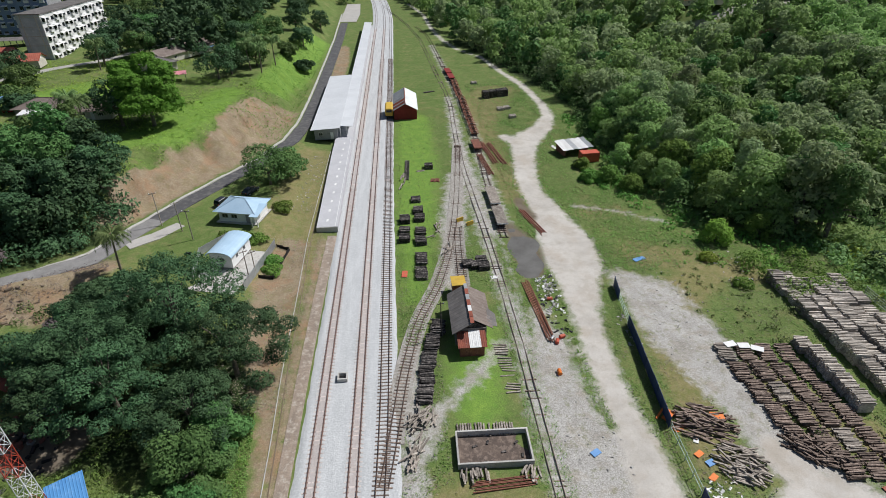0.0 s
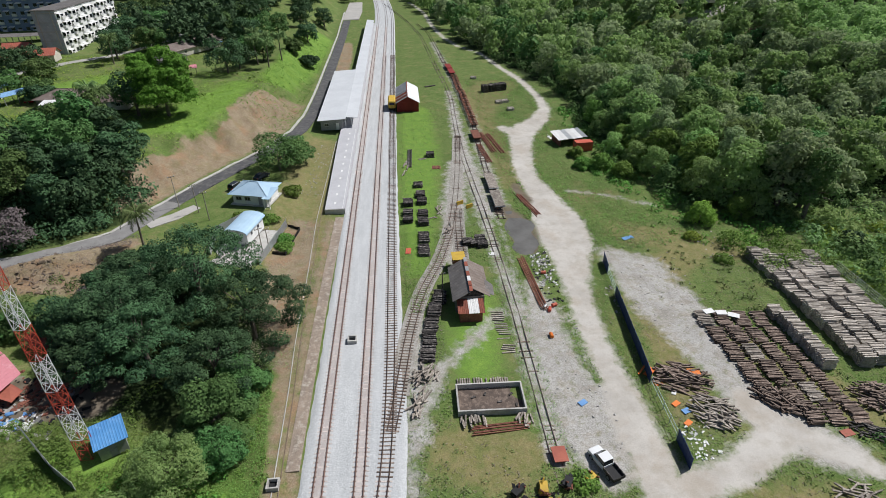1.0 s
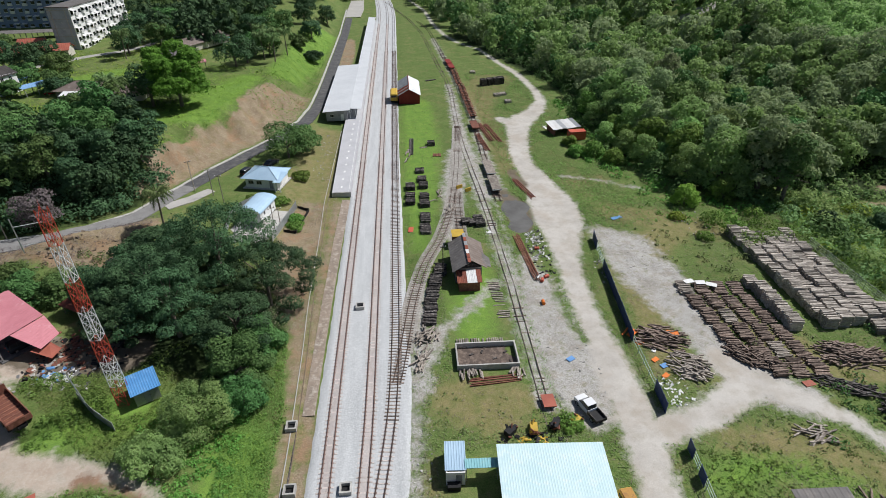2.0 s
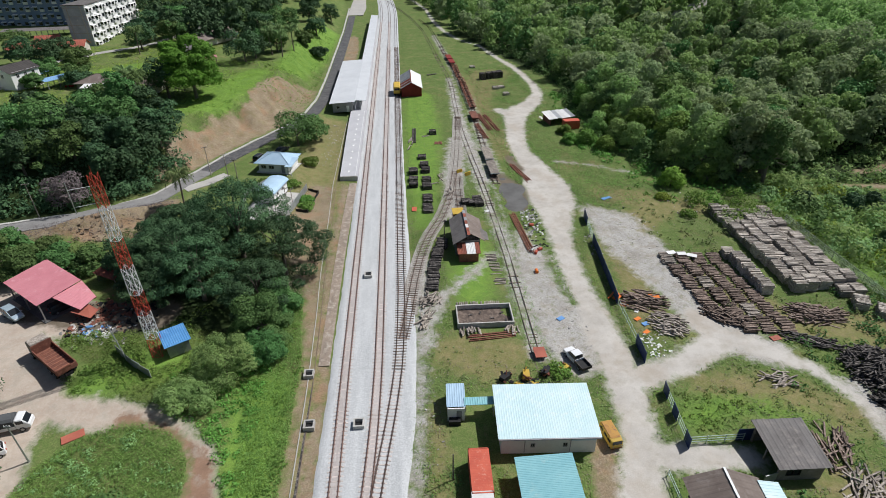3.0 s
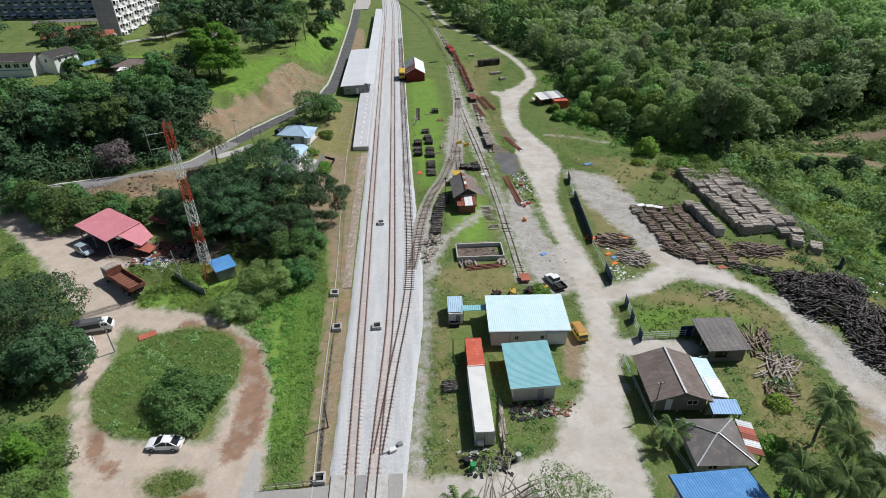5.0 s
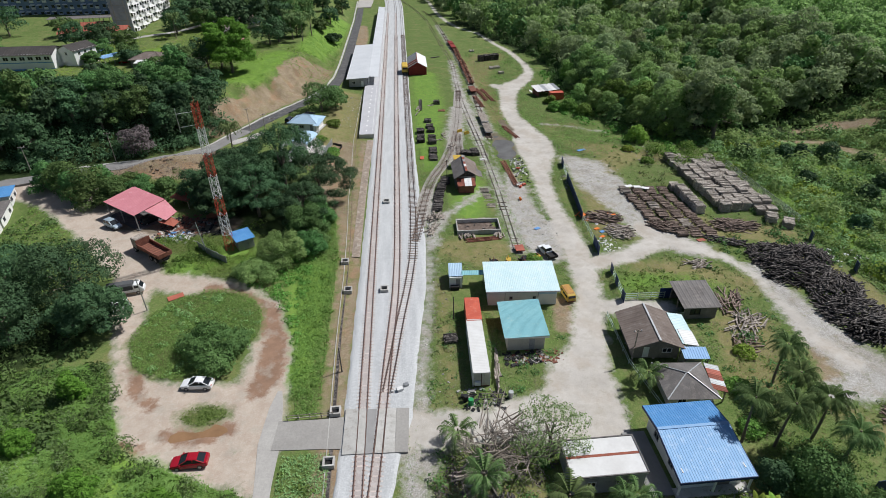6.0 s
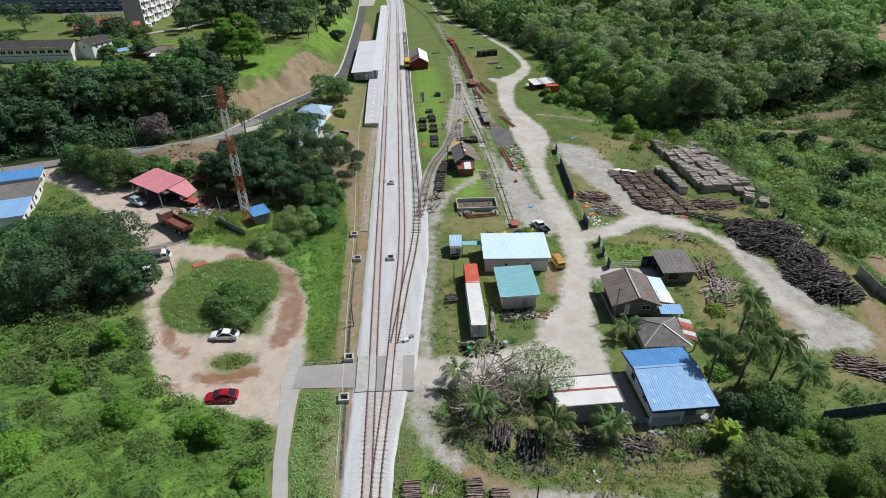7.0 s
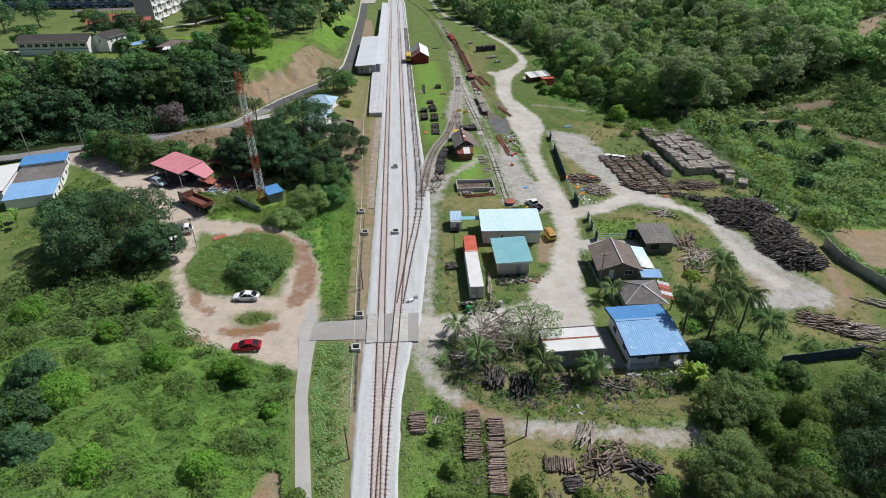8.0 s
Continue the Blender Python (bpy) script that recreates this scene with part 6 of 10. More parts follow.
shell(t, 26, 6, 2.8, M["cream_wall"], {"S": [(-9 + 4.5 * i, 1.5, 1.0, 1.0) for i in range(5)]}, M["white_wall"])
gable(t, 26, 6, 2.8, 4.4, M["red_roof"], 0.6, "x", 0.6, M["white_wall"])
t = thing("school_building", pose(-120.3, 157.4, 11.4, 0, 0, 0.0), "two-storey white school with blue trim and a dark roof", "school")
shell(t, 24.4, 8, 5.6, M["fresh_white"], {"S": [(-4 * 2.64 + 2.64 * i, 1.8, 1.2, 3.6) for i in range(9)]}, M["white"])
for i in range(9):
    w = part("window", Shape().box(-4 * 2.64 + 2.64 * i, -4.03, 1.7, 1.8, 0.06, 1.2), M["glass"], t)
gable(t, 24.4, 8, 5.6, 7.4, M["dark_roof"], 0.6, "x", 0.9, M["fresh_white"])
part("wall_band", Shape().box(0, -4.05, 0.4, 24.5, 0.08, 1.0), M["blue_roof"], t, "blue painted band")
part("wall_band", Shape().box(0, -4.05, 2.9, 24.5, 0.08, 0.25), M["blue_roof"], t, "blue painted band")
t = thing("school_wing", pose(-103.6, 161.4, 11.4, 0, 0, 68.0), "white gabled school wing with a dark roof", "school")
shell(t, 9, 7, 5.8, M["fresh_white"], {"S": [(-2.5, 1.0, 1.2, 4.0), (0, 1.0, 1.2, 4.0), (2.5, 1.0, 1.2, 4.0)], "W": [(0, 1.0, 1.2, 4.0)]}, M["white"])
gable(t, 9, 7, 5.8, 7.4, M["dark_roof"], 0.5, "x", 0.9, M["fresh_white"])
for x, y, a, ln in ((-101.5, 166, 62, 12), (-91.5, 161.5, 58, 11)):
    t = thing("covered_walkway", spot(x, y, a), "covered walkway with a light blue roof", "walkway")
    pent(t, ln, 3.2, 2.6, 2.9, M["sky_roof"], 0.2, 0.5)
    posts(t, [(-ln / 2 + 0.4 + (ln - 0.8) * i / 3, s_ * 1.4) for i in range(4) for s_ in (-1, 1)], 2.62, M["grey_wall"], 0.07)


def village_house(x, y, a, L_, W_, roof, wall, label, kind="hip", z0=0.0):
    t = thing("village_house", spot(x, y, a, z0), label, "house")
    shell(t, L_, W_, 2.6, M[wall], {"S": [(-L_ / 4, 1.2, 1.0, 0.9), (L_ / 4, 1.2, 1.0, 0.9), (0, 0.9, 2.0, 0.05)], "E": [(0, 1.2, 1.0, 0.9)]}, M["white_wall"])
    if kind == "hip":
        hip(t, L_, W_, 2.6, 4.3, M[roof], 0.7, 0.5)
    else:
        gable(t, L_, W_, 2.6, 4.3, M[roof], 0.6, "x", 0.6, M[wall])
    return t


village_house(-77.5, 157, -4, 11, 8, "brown_roof", "wood_wall", "village house with a dark brown hipped roof")
village_house(-65.5, 158, -2, 9, 7, "brown_roof", "cream_wall", "stilted village house with a brown roof", "gable")
t = thing("lean_to", spot(-76.5, 150.8, -2), "lean-to with a bleached white roof in front of a house", "lean-to")
pent(t, 8, 2.6, 2.0, 2.5, M["white"], 0.2, 0.5)
posts(t, [(-3.8, -1.1), (3.8, -1.1), (0, -1.1)], 2.0, M["timber_grey"])
village_house(-66.5, 226, 62, 24, 8, "brown_roof", "cream_wall", "long village house with a brown roof", "gable")
village_house(-67.5, 206, 50, 9, 8, "grey_roof", "cream_wall", "village house with a pale grey roof")
t = thing("lean_to", spot(-60.5, 232, 62), "lean-to with a light blue roof beside a long house", "lean-to")
pent(t, 8, 4, 2.1, 2.7, M["sky_roof"], 0.2, 0.5)
posts(t, [(-3.6, -1.7), (3.6, -1.7), (-3.6, 1.7), (3.6, 1.7)], 2.1, M["timber_grey"])
t = thing("car_shelter", spot(-58, 196, 20), "small shelter with a red roof", "shelter")
pent(t, 5, 3.5, 2.3, 2.6, M["pink_roof"], 0.2, 0.5)
posts(t, [(-2.2, -1.5), (2.2, -1.5), (-2.2, 1.5), (2.2, 1.5)], 2.3, M["timber_grey"])
village_house(-128, 226, 8, 8, 6, "red_roof", "white_wall", "small white house with an orange-red roof", "gable")
sheet("road", [(-150, 150, 1.6), (-128, 172, 1.6), (-112, 196, 1.8), (-104, 208, 2.0), (-97, 214, 1.8), (-84, 232, 1.6), (-74, 262, 1.6)], M["road_pale"], "pale village road past an apartment block", "road", 0.1, 0.4)

# roofs and bare lots on the far wooded rise
for x, y, a, ln, roof, lab in ((150, 252, 12, 16, "zinc", "long low house with a grey sheet roof on a far rise"), (168, 246, -8, 13, "grey_roof", "low house with a dark grey roof on a far rise"), (141, 268, 20, 12, "red_roof", "house with a dull red roof on a far rise"), (186, 262, 5, 9, "white", "small shed with a white roof on a far rise")):
    village_house(x, y, a, ln, 8, roof, "cream_wall", lab, "gable")

# low building by the road junction
for x, y, mt, ln, lab in ((-86.5, 73.5, "blue_roof", 5.5, "bright blue"), (-84.3, 66.5, "grey_roof", 8.5, "dark grey"), (-81.6, 57.5, "sky_roof", 9.0, "pale blue")):
    t = thing("shop_house", spot(x, y, 16), f"low white shop with a {lab} sheet roof", "shop")
    shell(t, 9.6, ln - 0.6, 2.5, M["white_wall"], {"E": [(-ln / 4, 1.2, 1.0, 0.9), (ln / 4, 1.2, 1.0, 0.9)]}, M["grey_wall"])
    pent(t, 9.6, ln - 1.0, 2.6, 3.1, M[mt], 0.4, 0.4)
t = thing("shop_house", spot(-94.5, 63.5, 16), "low shop with a white metal roof", "shop")
shell(t, 9.0, 17, 2.6, M["white_wall"], {}, M["grey_wall"])
pent(t, 9.0, 17, 2.75, 3.2, M["white"], 0.4, 0.4, "x")

# metal heap and hut by the dirt road
t = thing("scrap_hut", spot(57.3, 146.2, 10), "hut of scrap sheet metal with a white patched roof", "hut")
shell(t, 6.5, 5.5, 2.0, M["rust"], {}, M["zinc"], "NEW")
for i in range(6):
    part("roof_sheet", slab(Shape(), [(-4 + 1.4 * i, -3.2 + 0.3 * (i % 3), 2.1), (-2.4 + 1.4 * i, -3.1, 2.05 + 0.05 * i), (-2.6 + 1.4 * i, 3.0, 2.75 + 0.04 * i), (-4.1 + 1.4 * i, 2.6 + 0.3 * (i % 2), 2.7)], 0.05), M[("white", "box_white", "zinc", "box_white", "white", "zinc")[i]], t)


# ---- vehicles ----
def wheels(t, spots, r=0.32, w=0.22):
    for x, y in spots:
        tyre = part("tyre", Shape().tube((x, y - w / 2, r), (x, y + w / 2, r), r, None, 14), M["tyre"], t)
        part("rim", Shape().tube((x, y - w / 2 - 0.01, r), (x, y + w / 2 + 0.01, r), r * 0.6, None, 10), M["steel"], tyre)


def skin(stations, hw_top=0.86):
    """A rounded car body over stations (x, half width, underside, waist)."""
    return Shape().rings([[(x, -w, a + 0.12), (x, -w * 0.9, a), (x, w * 0.9, a), (x, w, a + 0.12), (x, w, b - 0.16), (x, w * 0.93, b - 0.03), (x, w * hw_top * 0.8, b), (x, -w * hw_top * 0.8, b), (x, -w * 0.93, b - 0.03), (x, -w, b - 0.16)] for x, w, a, b in stations])


def car(m, paint, label, kind="sedan"):
    t = thing("car", m, label, "car")
    if kind == "sedan":
        body = [(-2.2, 0.72, 0.42, 0.86), (-2.1, 0.82, 0.28, 0.96), (-1.4, 0.86, 0.24, 1.0), (0.9, 0.86, 0.22, 0.95), (1.7, 0.84, 0.24, 0.84), (2.1, 0.78, 0.3, 0.74), (2.22, 0.66, 0.42, 0.64)]
        cabin = [(-1.85, 0.66, 0.95), (-1.0, 0.6, 1.4), (0.05, 0.6, 1.45), (1.1, 0.68, 0.92)]
    else:
        body = [(-2.1, 0.76, 0.4, 1.0), (-2.0, 0.84, 0.28, 1.08), (-1.2, 0.86, 0.24, 1.06), (0.9, 0.86, 0.22, 1.02), (1.7, 0.84, 0.26, 0.9), (2.1, 0.72, 0.4, 0.7)]
        cabin = [(-2.0, 0.68, 1.04), (-1.75, 0.7, 1.62), (0.2, 0.7, 1.68), (1.15, 0.66, 1.0)]
    part("body", skin(body), paint, t, smooth=False)
    (xa, wa, za), (xb, wb, zb), (xc, wc, zc), (xd, wd, zd) = cabin
    part("windscreen", Shape().rings([[(x, -wb * k - 0.12 * (z < zb - 0.1), z), (x, wb * k + 0.12 * (z < zb - 0.1), z), (x, wb * k * 0.98, z + 0.02), (x, -wb * k * 0.98, z + 0.02)] for x, k, z in ((xa, 1, za), (xb, 1, zb - 0.04), (xc, 1, zc - 0.04), (xd, 1, zd))]), M["glass"], t)
    g = Shape()
    lo_ = [(xa, -wa - 0.12, za - 0.02), (xd, -wd - 0.12, zd - 0.02), (xc, -wc, zc - 0.03), (xb, -wb, zb - 0.03)]
    g.v += lo_ + [(x, -y, z) for x, y, z in lo_]
    g.f += [(0, 1, 2, 3), (7, 6, 5, 4), (0, 3, 7, 4), (1, 5, 6, 2), (0, 4, 5, 1), (3, 2, 6, 7)]
    part("side_window", g, M["glass"], t)
    part("roof", Shape().rings([[(x, -w, z), (x, w, z), (x, w * 0.9, z + 0.06), (x, -w * 0.9, z + 0.06)] for x, w, z in ((xb - 0.1, wb, zb - 0.05), (xb + 0.2, wb, zb), (xc - 0.2, wc, zc), (xc + 0.1, wc, zc - 0.05))]), paint, t)
    for sy in (-1, 1):
        for (x0, w0, z0), (x1, w1, z1) in (((xa, wa + 0.1, za), (xb, wb, zb - 0.02)), ((xd, wd + 0.1, zd), (xc, wc, zc - 0.02)), (((xb + xc) / 2 - 0.1, wb + 0.11, zd + 0.02), ((xb + xc) / 2 - 0.1, wb, zc - 0.04))):
            part("pillar", Shape().bar((x0, sy * w0, z0), (x1, sy * (w1 + 0.015), z1), 0.09, 0.06), paint, t)
        part("wing_mirror", Shape().box(xd - 0.25, sy * 0.95, 0.98, 0.16, 0.18, 0.13), paint, t)
    for sy in (-0.6, 0.6):
        part("headlight", Shape().box(2.08, sy, 0.66, 0.14, 0.28, 0.12), M["white"], t)
        part("tail_light", Shape().box(-2.16, sy, 0.84, 0.08, 0.26, 0.14), M["tower_red"], t)
    wheels(t, [(x, y) for x in (-1.3, 1.35) for y in (-0.78, 0.78)])
    return t


car(spot(-22.9, 12.9, 176), M["car_white"], "white sedan parked on a dirt lot")
car(spot(-19.9, -0.3, 183), M["car_red"], "red sedan parked beside a muddy puddle")
car(spot(-42.1, 32.3, 215), M["car_white"], "white car parked under a large tree", "hatch")
car(spot(-53.6, 59.6, -35), M["car_silver"], "pale blue minivan parked under a shelter", "hatch")
car(spot(-46.6, 61.2, 50), M["car_dark"], "dark car under a shelter", "hatch")
car(spot(-26.6, 121.2, 62), M["car_dark"], "dark car parked beside the hill road", "hatch")
car(spot(-21.9, 126.0, 62), M["car_dark"], "dark car parked beside the hill road")
car(spot(-88, 160, 30), M["car_red"], "small red car parked by a school")
# light truck with a covered bed
t = thing("light_truck", spot(-42.0, 36.8, 12), "white light truck with a dark canvas-covered bed", "truck")
part("cab", skin([(1.3, 0.86, 0.5, 1.9), (1.5, 0.88, 0.4, 2.02), (2.2, 0.88, 0.4, 1.96), (2.75, 0.84, 0.4, 1.2), (2.9, 0.78, 0.5, 1.05)]), M["car_white"], t)
part("windscreen", slab(Shape(), [(2.32, -0.72, 1.86), (2.32, 0.72, 1.86), (2.76, 0.74, 1.24), (2.76, -0.74, 1.24)], 0.03), M["glass"], t)
for sy in (-0.89, 0.89):
    part("side_window", Shape().box(1.9, sy, 1.55, 0.8, 0.03, 0.5), M["glass"], t)
part("bed", Shape().box(-0.85, 0, 0.85, 4.2, 1.8, 0.5), M["car_white"], t)
part("canopy", Shape().rings([[(x, -0.9, 1.1), (x, 0.9, 1.1), (x, 0.9, 1.95), (x, 0.6, 2.25), (x, -0.6, 2.25), (x, -0.9, 1.95)] for x in (-2.95, -0.9, 1.2)]), M["tarp"], t)
wheels(t, [(x, y) for x in (-1.7, 1.9) for y in (-0.8, 0.8)], 0.36)
# tipper truck
t = thing("tipper_truck", spot(-41.2, 47.6, -40) @ Matrix.Scale(1.15, 4), "old tipper truck with an empty rusty bed", "truck")
part("chassis", Shape().box(0, 0, 0.8, 8.6, 0.9, 0.3), M["black"], t)
part("bed_floor", Shape().box(0.9, 0, 1.2, 6.4, 2.3, 0.12), M["rust"], t)
for name, x, y, sx, sy, hh in (("bed_side", 0.9, -1.15, 6.4, 0.1, 0.7), ("bed_side", 0.9, 1.15, 6.4, 0.1, 0.7), ("tailgate", 4.1, 0, 0.1, 2.2, 0.7), ("headboard", -2.3, 0, 0.12, 2.4, 1.3)):
    part(name, Shape().box(x, y, 1.2 + hh / 2, sx, sy, hh), M["rust"], t)
for i in range(9):
    part("bed_rib", Shape().box(-1.9 + 0.7 * i, 0, 1.29, 0.12, 2.16, 0.06), M["orange_rust"], t)
part("cab", skin([(-4.3, 1.0, 0.7, 2.0), (-4.1, 1.1, 0.6, 2.5), (-2.9, 1.12, 0.6, 2.55), (-2.6, 1.1, 0.6, 2.5)]), M["timber_grey"], t)
part("windscreen", Shape().box(-4.25, 0, 2.0, 0.06, 1.8, 0.6), M["glass"], t)
wheels(t, [(x, y) for x in (-3.4, 1.4, 2.7) for y in (-1.0, 1.0)], 0.5, 0.35)
# pickup
t = thing("pickup_truck", spot(34.0, 42.6, 110), "white pickup with an open dark bed", "pickup")
part("body", skin([(-0.5, 0.84, 0.4, 1.0), (0.2, 0.88, 0.35, 1.05), (1.4, 0.88, 0.35, 1.02), (2.3, 0.84, 0.4, 0.92), (2.5, 0.74, 0.5, 0.75)]), M["car_white"], t)
part("cab_glazing", Shape().rings([[(x, -0.74, 1.0), (x, 0.74, 1.0), (x, 0.66, z), (x, -0.66, z)] for x, z in ((-0.45, 1.05), (-0.3, 1.6), (0.85, 1.6), (1.5, 1.02))]), M["glass"], t)
part("roof", Shape().box(0.25, 0, 1.63, 1.2, 1.34, 0.07), M["car_white"], t)
part("bed_floor", Shape().box(-1.45, 0, 0.62, 1.95, 1.6, 0.1), M["black"], t)
for x, y, sx, sy in ((-1.45, -0.8, 1.95, 0.08), (-1.45, 0.8, 1.95, 0.08), (-2.4, 0, 0.08, 1.6)):
    part("bed_side", Shape().box(x, y, 0.8, sx, sy, 0.45), M["timber_black"], t)
wheels(t, [(x, y) for x in (-1.5, 1.6) for y in (-0.78, 0.78)], 0.36)
# van body
t = thing("van", spot(34.2, 28.6, -82) @ Matrix.Scale(0.88, 4), "abandoned yellow van with a rusting roof", "van")
part("body", skin([(-1.9, 0.82, 0.4, 1.7), (-1.8, 0.88, 0.35, 1.85), (1.2, 0.88, 0.35, 1.88), (1.75, 0.86, 0.35, 1.7), (1.95, 0.82, 0.4, 1.1)]), M["yellow"], t)
part("roof", Shape().rings([[(x, -w, 1.84), (x, w, 1.84), (x, w * 0.9, z), (x, -w * 0.9, z)] for x, w, z in ((-1.75, 0.76, 1.87), (-1.6, 0.8, 1.95), (1.0, 0.8, 1.96), (1.3, 0.72, 1.87))]), M["van_roof"], t)
part("bumper", Shape().box(1.96, 0, 0.5, 0.12, 1.6, 0.18), M["rust"], t)
for sy in (-0.6, 0.6):
    part("headlight", Shape().tube((1.93, sy, 0.85), (1.99, sy, 0.85), 0.11, 0.1, 10), M["zinc"], t)
part("windscreen", Shape().box(1.86, 0, 1.4, 0.12, 1.4, 0.5), M["glass"], t)
for sy in (-0.89, 0.89):
    for x in (-1.1, 0.1, 1.1):
        part("side_window", Shape().box(x, sy, 1.4, 0.8, 0.03, 0.45), M["glass"], t)
wheels(t, [(x, y) for x in (-1.2, 1.2) for y in (-0.75, 0.75)], 0.32)


# ---- wagons and machines on the sidings ----
def flat_wagon(x, y, a, ln, material, label, deck=True, load=None):
    t = thing("flat_wagon", pose(x, y, 0.0, 0, 0, a), label, "rail wagon", "rusty wagons")
    for sy in (-0.55, 0.55, -1.0, 1.0):
        part("beam", Shape().box(0, sy, 0.78, ln, 0.14, 0.22), material, t)
    for i in range(5):
        part("cross_beam", Shape().box(-ln / 2 + 0.1 + (ln - 0.2) * i / 4, 0, 0.8, 0.16, 2.3, 0.2), material, t)
    if deck:
        part("deck", Shape().box(0, 0, 0.95, ln - 0.2, 2.2, 0.08), load or material, t)
    for sx in (-ln / 2 + 1.2, ln / 2 - 1.2):
        b = part("bogie", Shape().box(sx, 0, 0.5, 1.7, 1.5, 0.22), M["black"], t)
        for dx in (-0.55, 0.55):
            for sy in (-0.535, 0.535):
                part("wheel", Shape().tube((sx + dx, sy - 0.06, 0.38), (sx + dx, sy + 0.06, 0.38), 0.38, None, 12), M["rust"], b)
    return t


for i, y in enumerate((232.5, 224.5)):
    flat_wagon(31.5 - 0.5 * i * -1, y, 94, 7.0, M["red_wall"], "dull red flat wagon on a siding")
for i in range(8):
    y = 216 - 7.4 * i
    flat_wagon(32.6 + 0.6 * (y < 195) + 0.1 * (y < 175), y, 91, 6.6, M["orange_rust"], "stripped rusty wagon underframe on a siding", False)
flat_wagon(32.6, 152.5, 92, 6.5, M["rust"], "rusty flat wagon on a siding")
flat_wagon(32.2, 121, 91, 8.5, M["white"], "pale grey flat wagon on a siding", True, M["timber_grey"])
flat_wagon(32.2, 111.6, 91, 8.0, M["white"], "pale grey flat wagon on a siding", True, M["timber_grey"])
t = thing("tool_trolley", pose(28.9, 44.2, 0, 0, 0, 91), "small red-brown platelayers trolley on old rails", "trolley")
part("deck", Shape().box(0, 0, 0.55, 2.2, 1.7, 0.12), M["red_roof"], t)
for dx in (-0.7, 0.7):
    for sy in (-0.535, 0.535):
        part("wheel", Shape().tube((dx, sy - 0.05, 0.25), (dx, sy + 0.05, 0.25), 0.25, None, 10), M["black"], t)
for x, y, mt, lab in ((23.0, 39.9, "black", "black engine block scrap standing in grass"), (26.0, 40.0, "yellow", "yellow digger attachment standing in grass"), (31.6, 40.9, "yellow", "yellow machine arm lying in grass"), (28.9, 40.5, "black", "black scrap machinery on old rails")):
    t = thing("machine_part", spot(x, y, rnd.uniform(0, 90)), lab, "machine")
    part("block", Shape().box(0, 0, 0.45, 1.4, 0.9, 0.8), M[mt], t)
    for i in range(5):
        part("arm", Shape().bar((rnd.uniform(-0.8, 0.8), rnd.uniform(-0.6, 0.6), 0.1), (rnd.uniform(-1.2, 1.2), rnd.uniform(-0.8, 0.8), rnd.uniform(0.8, 1.3)), 0.16, 0.16), M[mt if i % 2 else "rust"], t)
    part("wheel", Shape().tube((0.9, -0.2, 0.4), (0.9, 0.2, 0.4), 0.4, None, 12), M["tyre"], t)

# drains, pits and boxes along the line
DRAIN = [(-2.9, -14), (-3.2, -1), (-3.55, 9.8), (-3.95, 22), (-4.15, 40), (-4.8, 58), (-5.4, 68), (-5.95, 88), (-6.7, 107), (-6.5, 154)]
x, y, h = dense(DRAIN, 2.0)
# The near-black bed paints in the shadow of the drain's channel.
for off, w, top, mt, lab in ((-0.4, 0.055, 0.1, "concrete", "thin concrete side wall of a drain"), (0.36, 0.05, 0.06, "laterite_dark", "stained side wall of a drain"), (0.0, 0.3, -0.02, "timber_black", "dark bed of a drain, coloured for the shade in its channel")):
    sheet("drain", [(x[i] + off, y[i], w) for i in range(len(x))], M[mt], lab, "drain", top, 0.3, 2)
for bx_, by_, lab in ((2.95, 33.6, "open concrete cable pit in the ballast"), (2.9, 67.6, "open concrete cable pit in the ballast"), (-3.4, 33.9, "open concrete pit beside a drain"), (-3.1, 6.4, "open concrete pit beside a drain"), (-3.2, -1.6, "open concrete pit beside a drain"), (-4.6, 43.2, "small concrete pit beside a drain")):
    t = thing("cable_pit", pose(bx_, by_, -0.2), lab, "cable pit")
    for dx, dy, sx, sy in ((0, 0.6, 1.4, 0.2), (0, -0.6, 1.4, 0.2), (-0.6, 0, 0.2, 1.0), (0.6, 0, 0.2, 1.0)):
        part("wall", Shape().box(dx, dy, 0.25, sx, sy, 0.7), M["concrete"], t)
    part("floor", Shape().box(0, 0, 0.06, 1.0, 1.0, 0.1), M["black"], t)
t = thing("point_machine", pose(5.5, 9.7, -0.15, 0, 0, 20), "white point machine with covers beside the rails", "point machine")
part("cover", Shape().box(0, 0, 0.25, 0.9, 0.6, 0.35), M["white"], t)
part("cover", Shape().box(1.1, 0.5, 0.2, 0.7, 0.5, 0.3), M["steel"], t)
part("rod", Shape().bar((-1.6, 0.1, 0.15), (-0.4, 0, 0.2), 0.08, 0.06), M["steel"], t)
structure("water", Shape().prism([(35.2 + 4.0 * math.cos(a), 99.5 + 11.5 * math.sin(a)) for a in np.linspace(0, 6.1, 26)], -0.42, -0.335), M["water"], "long dark puddle beside a dirt road", "puddle")
structure("water", Shape().prism([(-20.5 + 3.9 * math.cos(a), 4.2 + 1.9 * math.sin(a)) for a in np.linspace(0, 6.1, 26)], -0.4, -0.3), M["mud_water"], "shallow brown muddy puddle", "puddle")


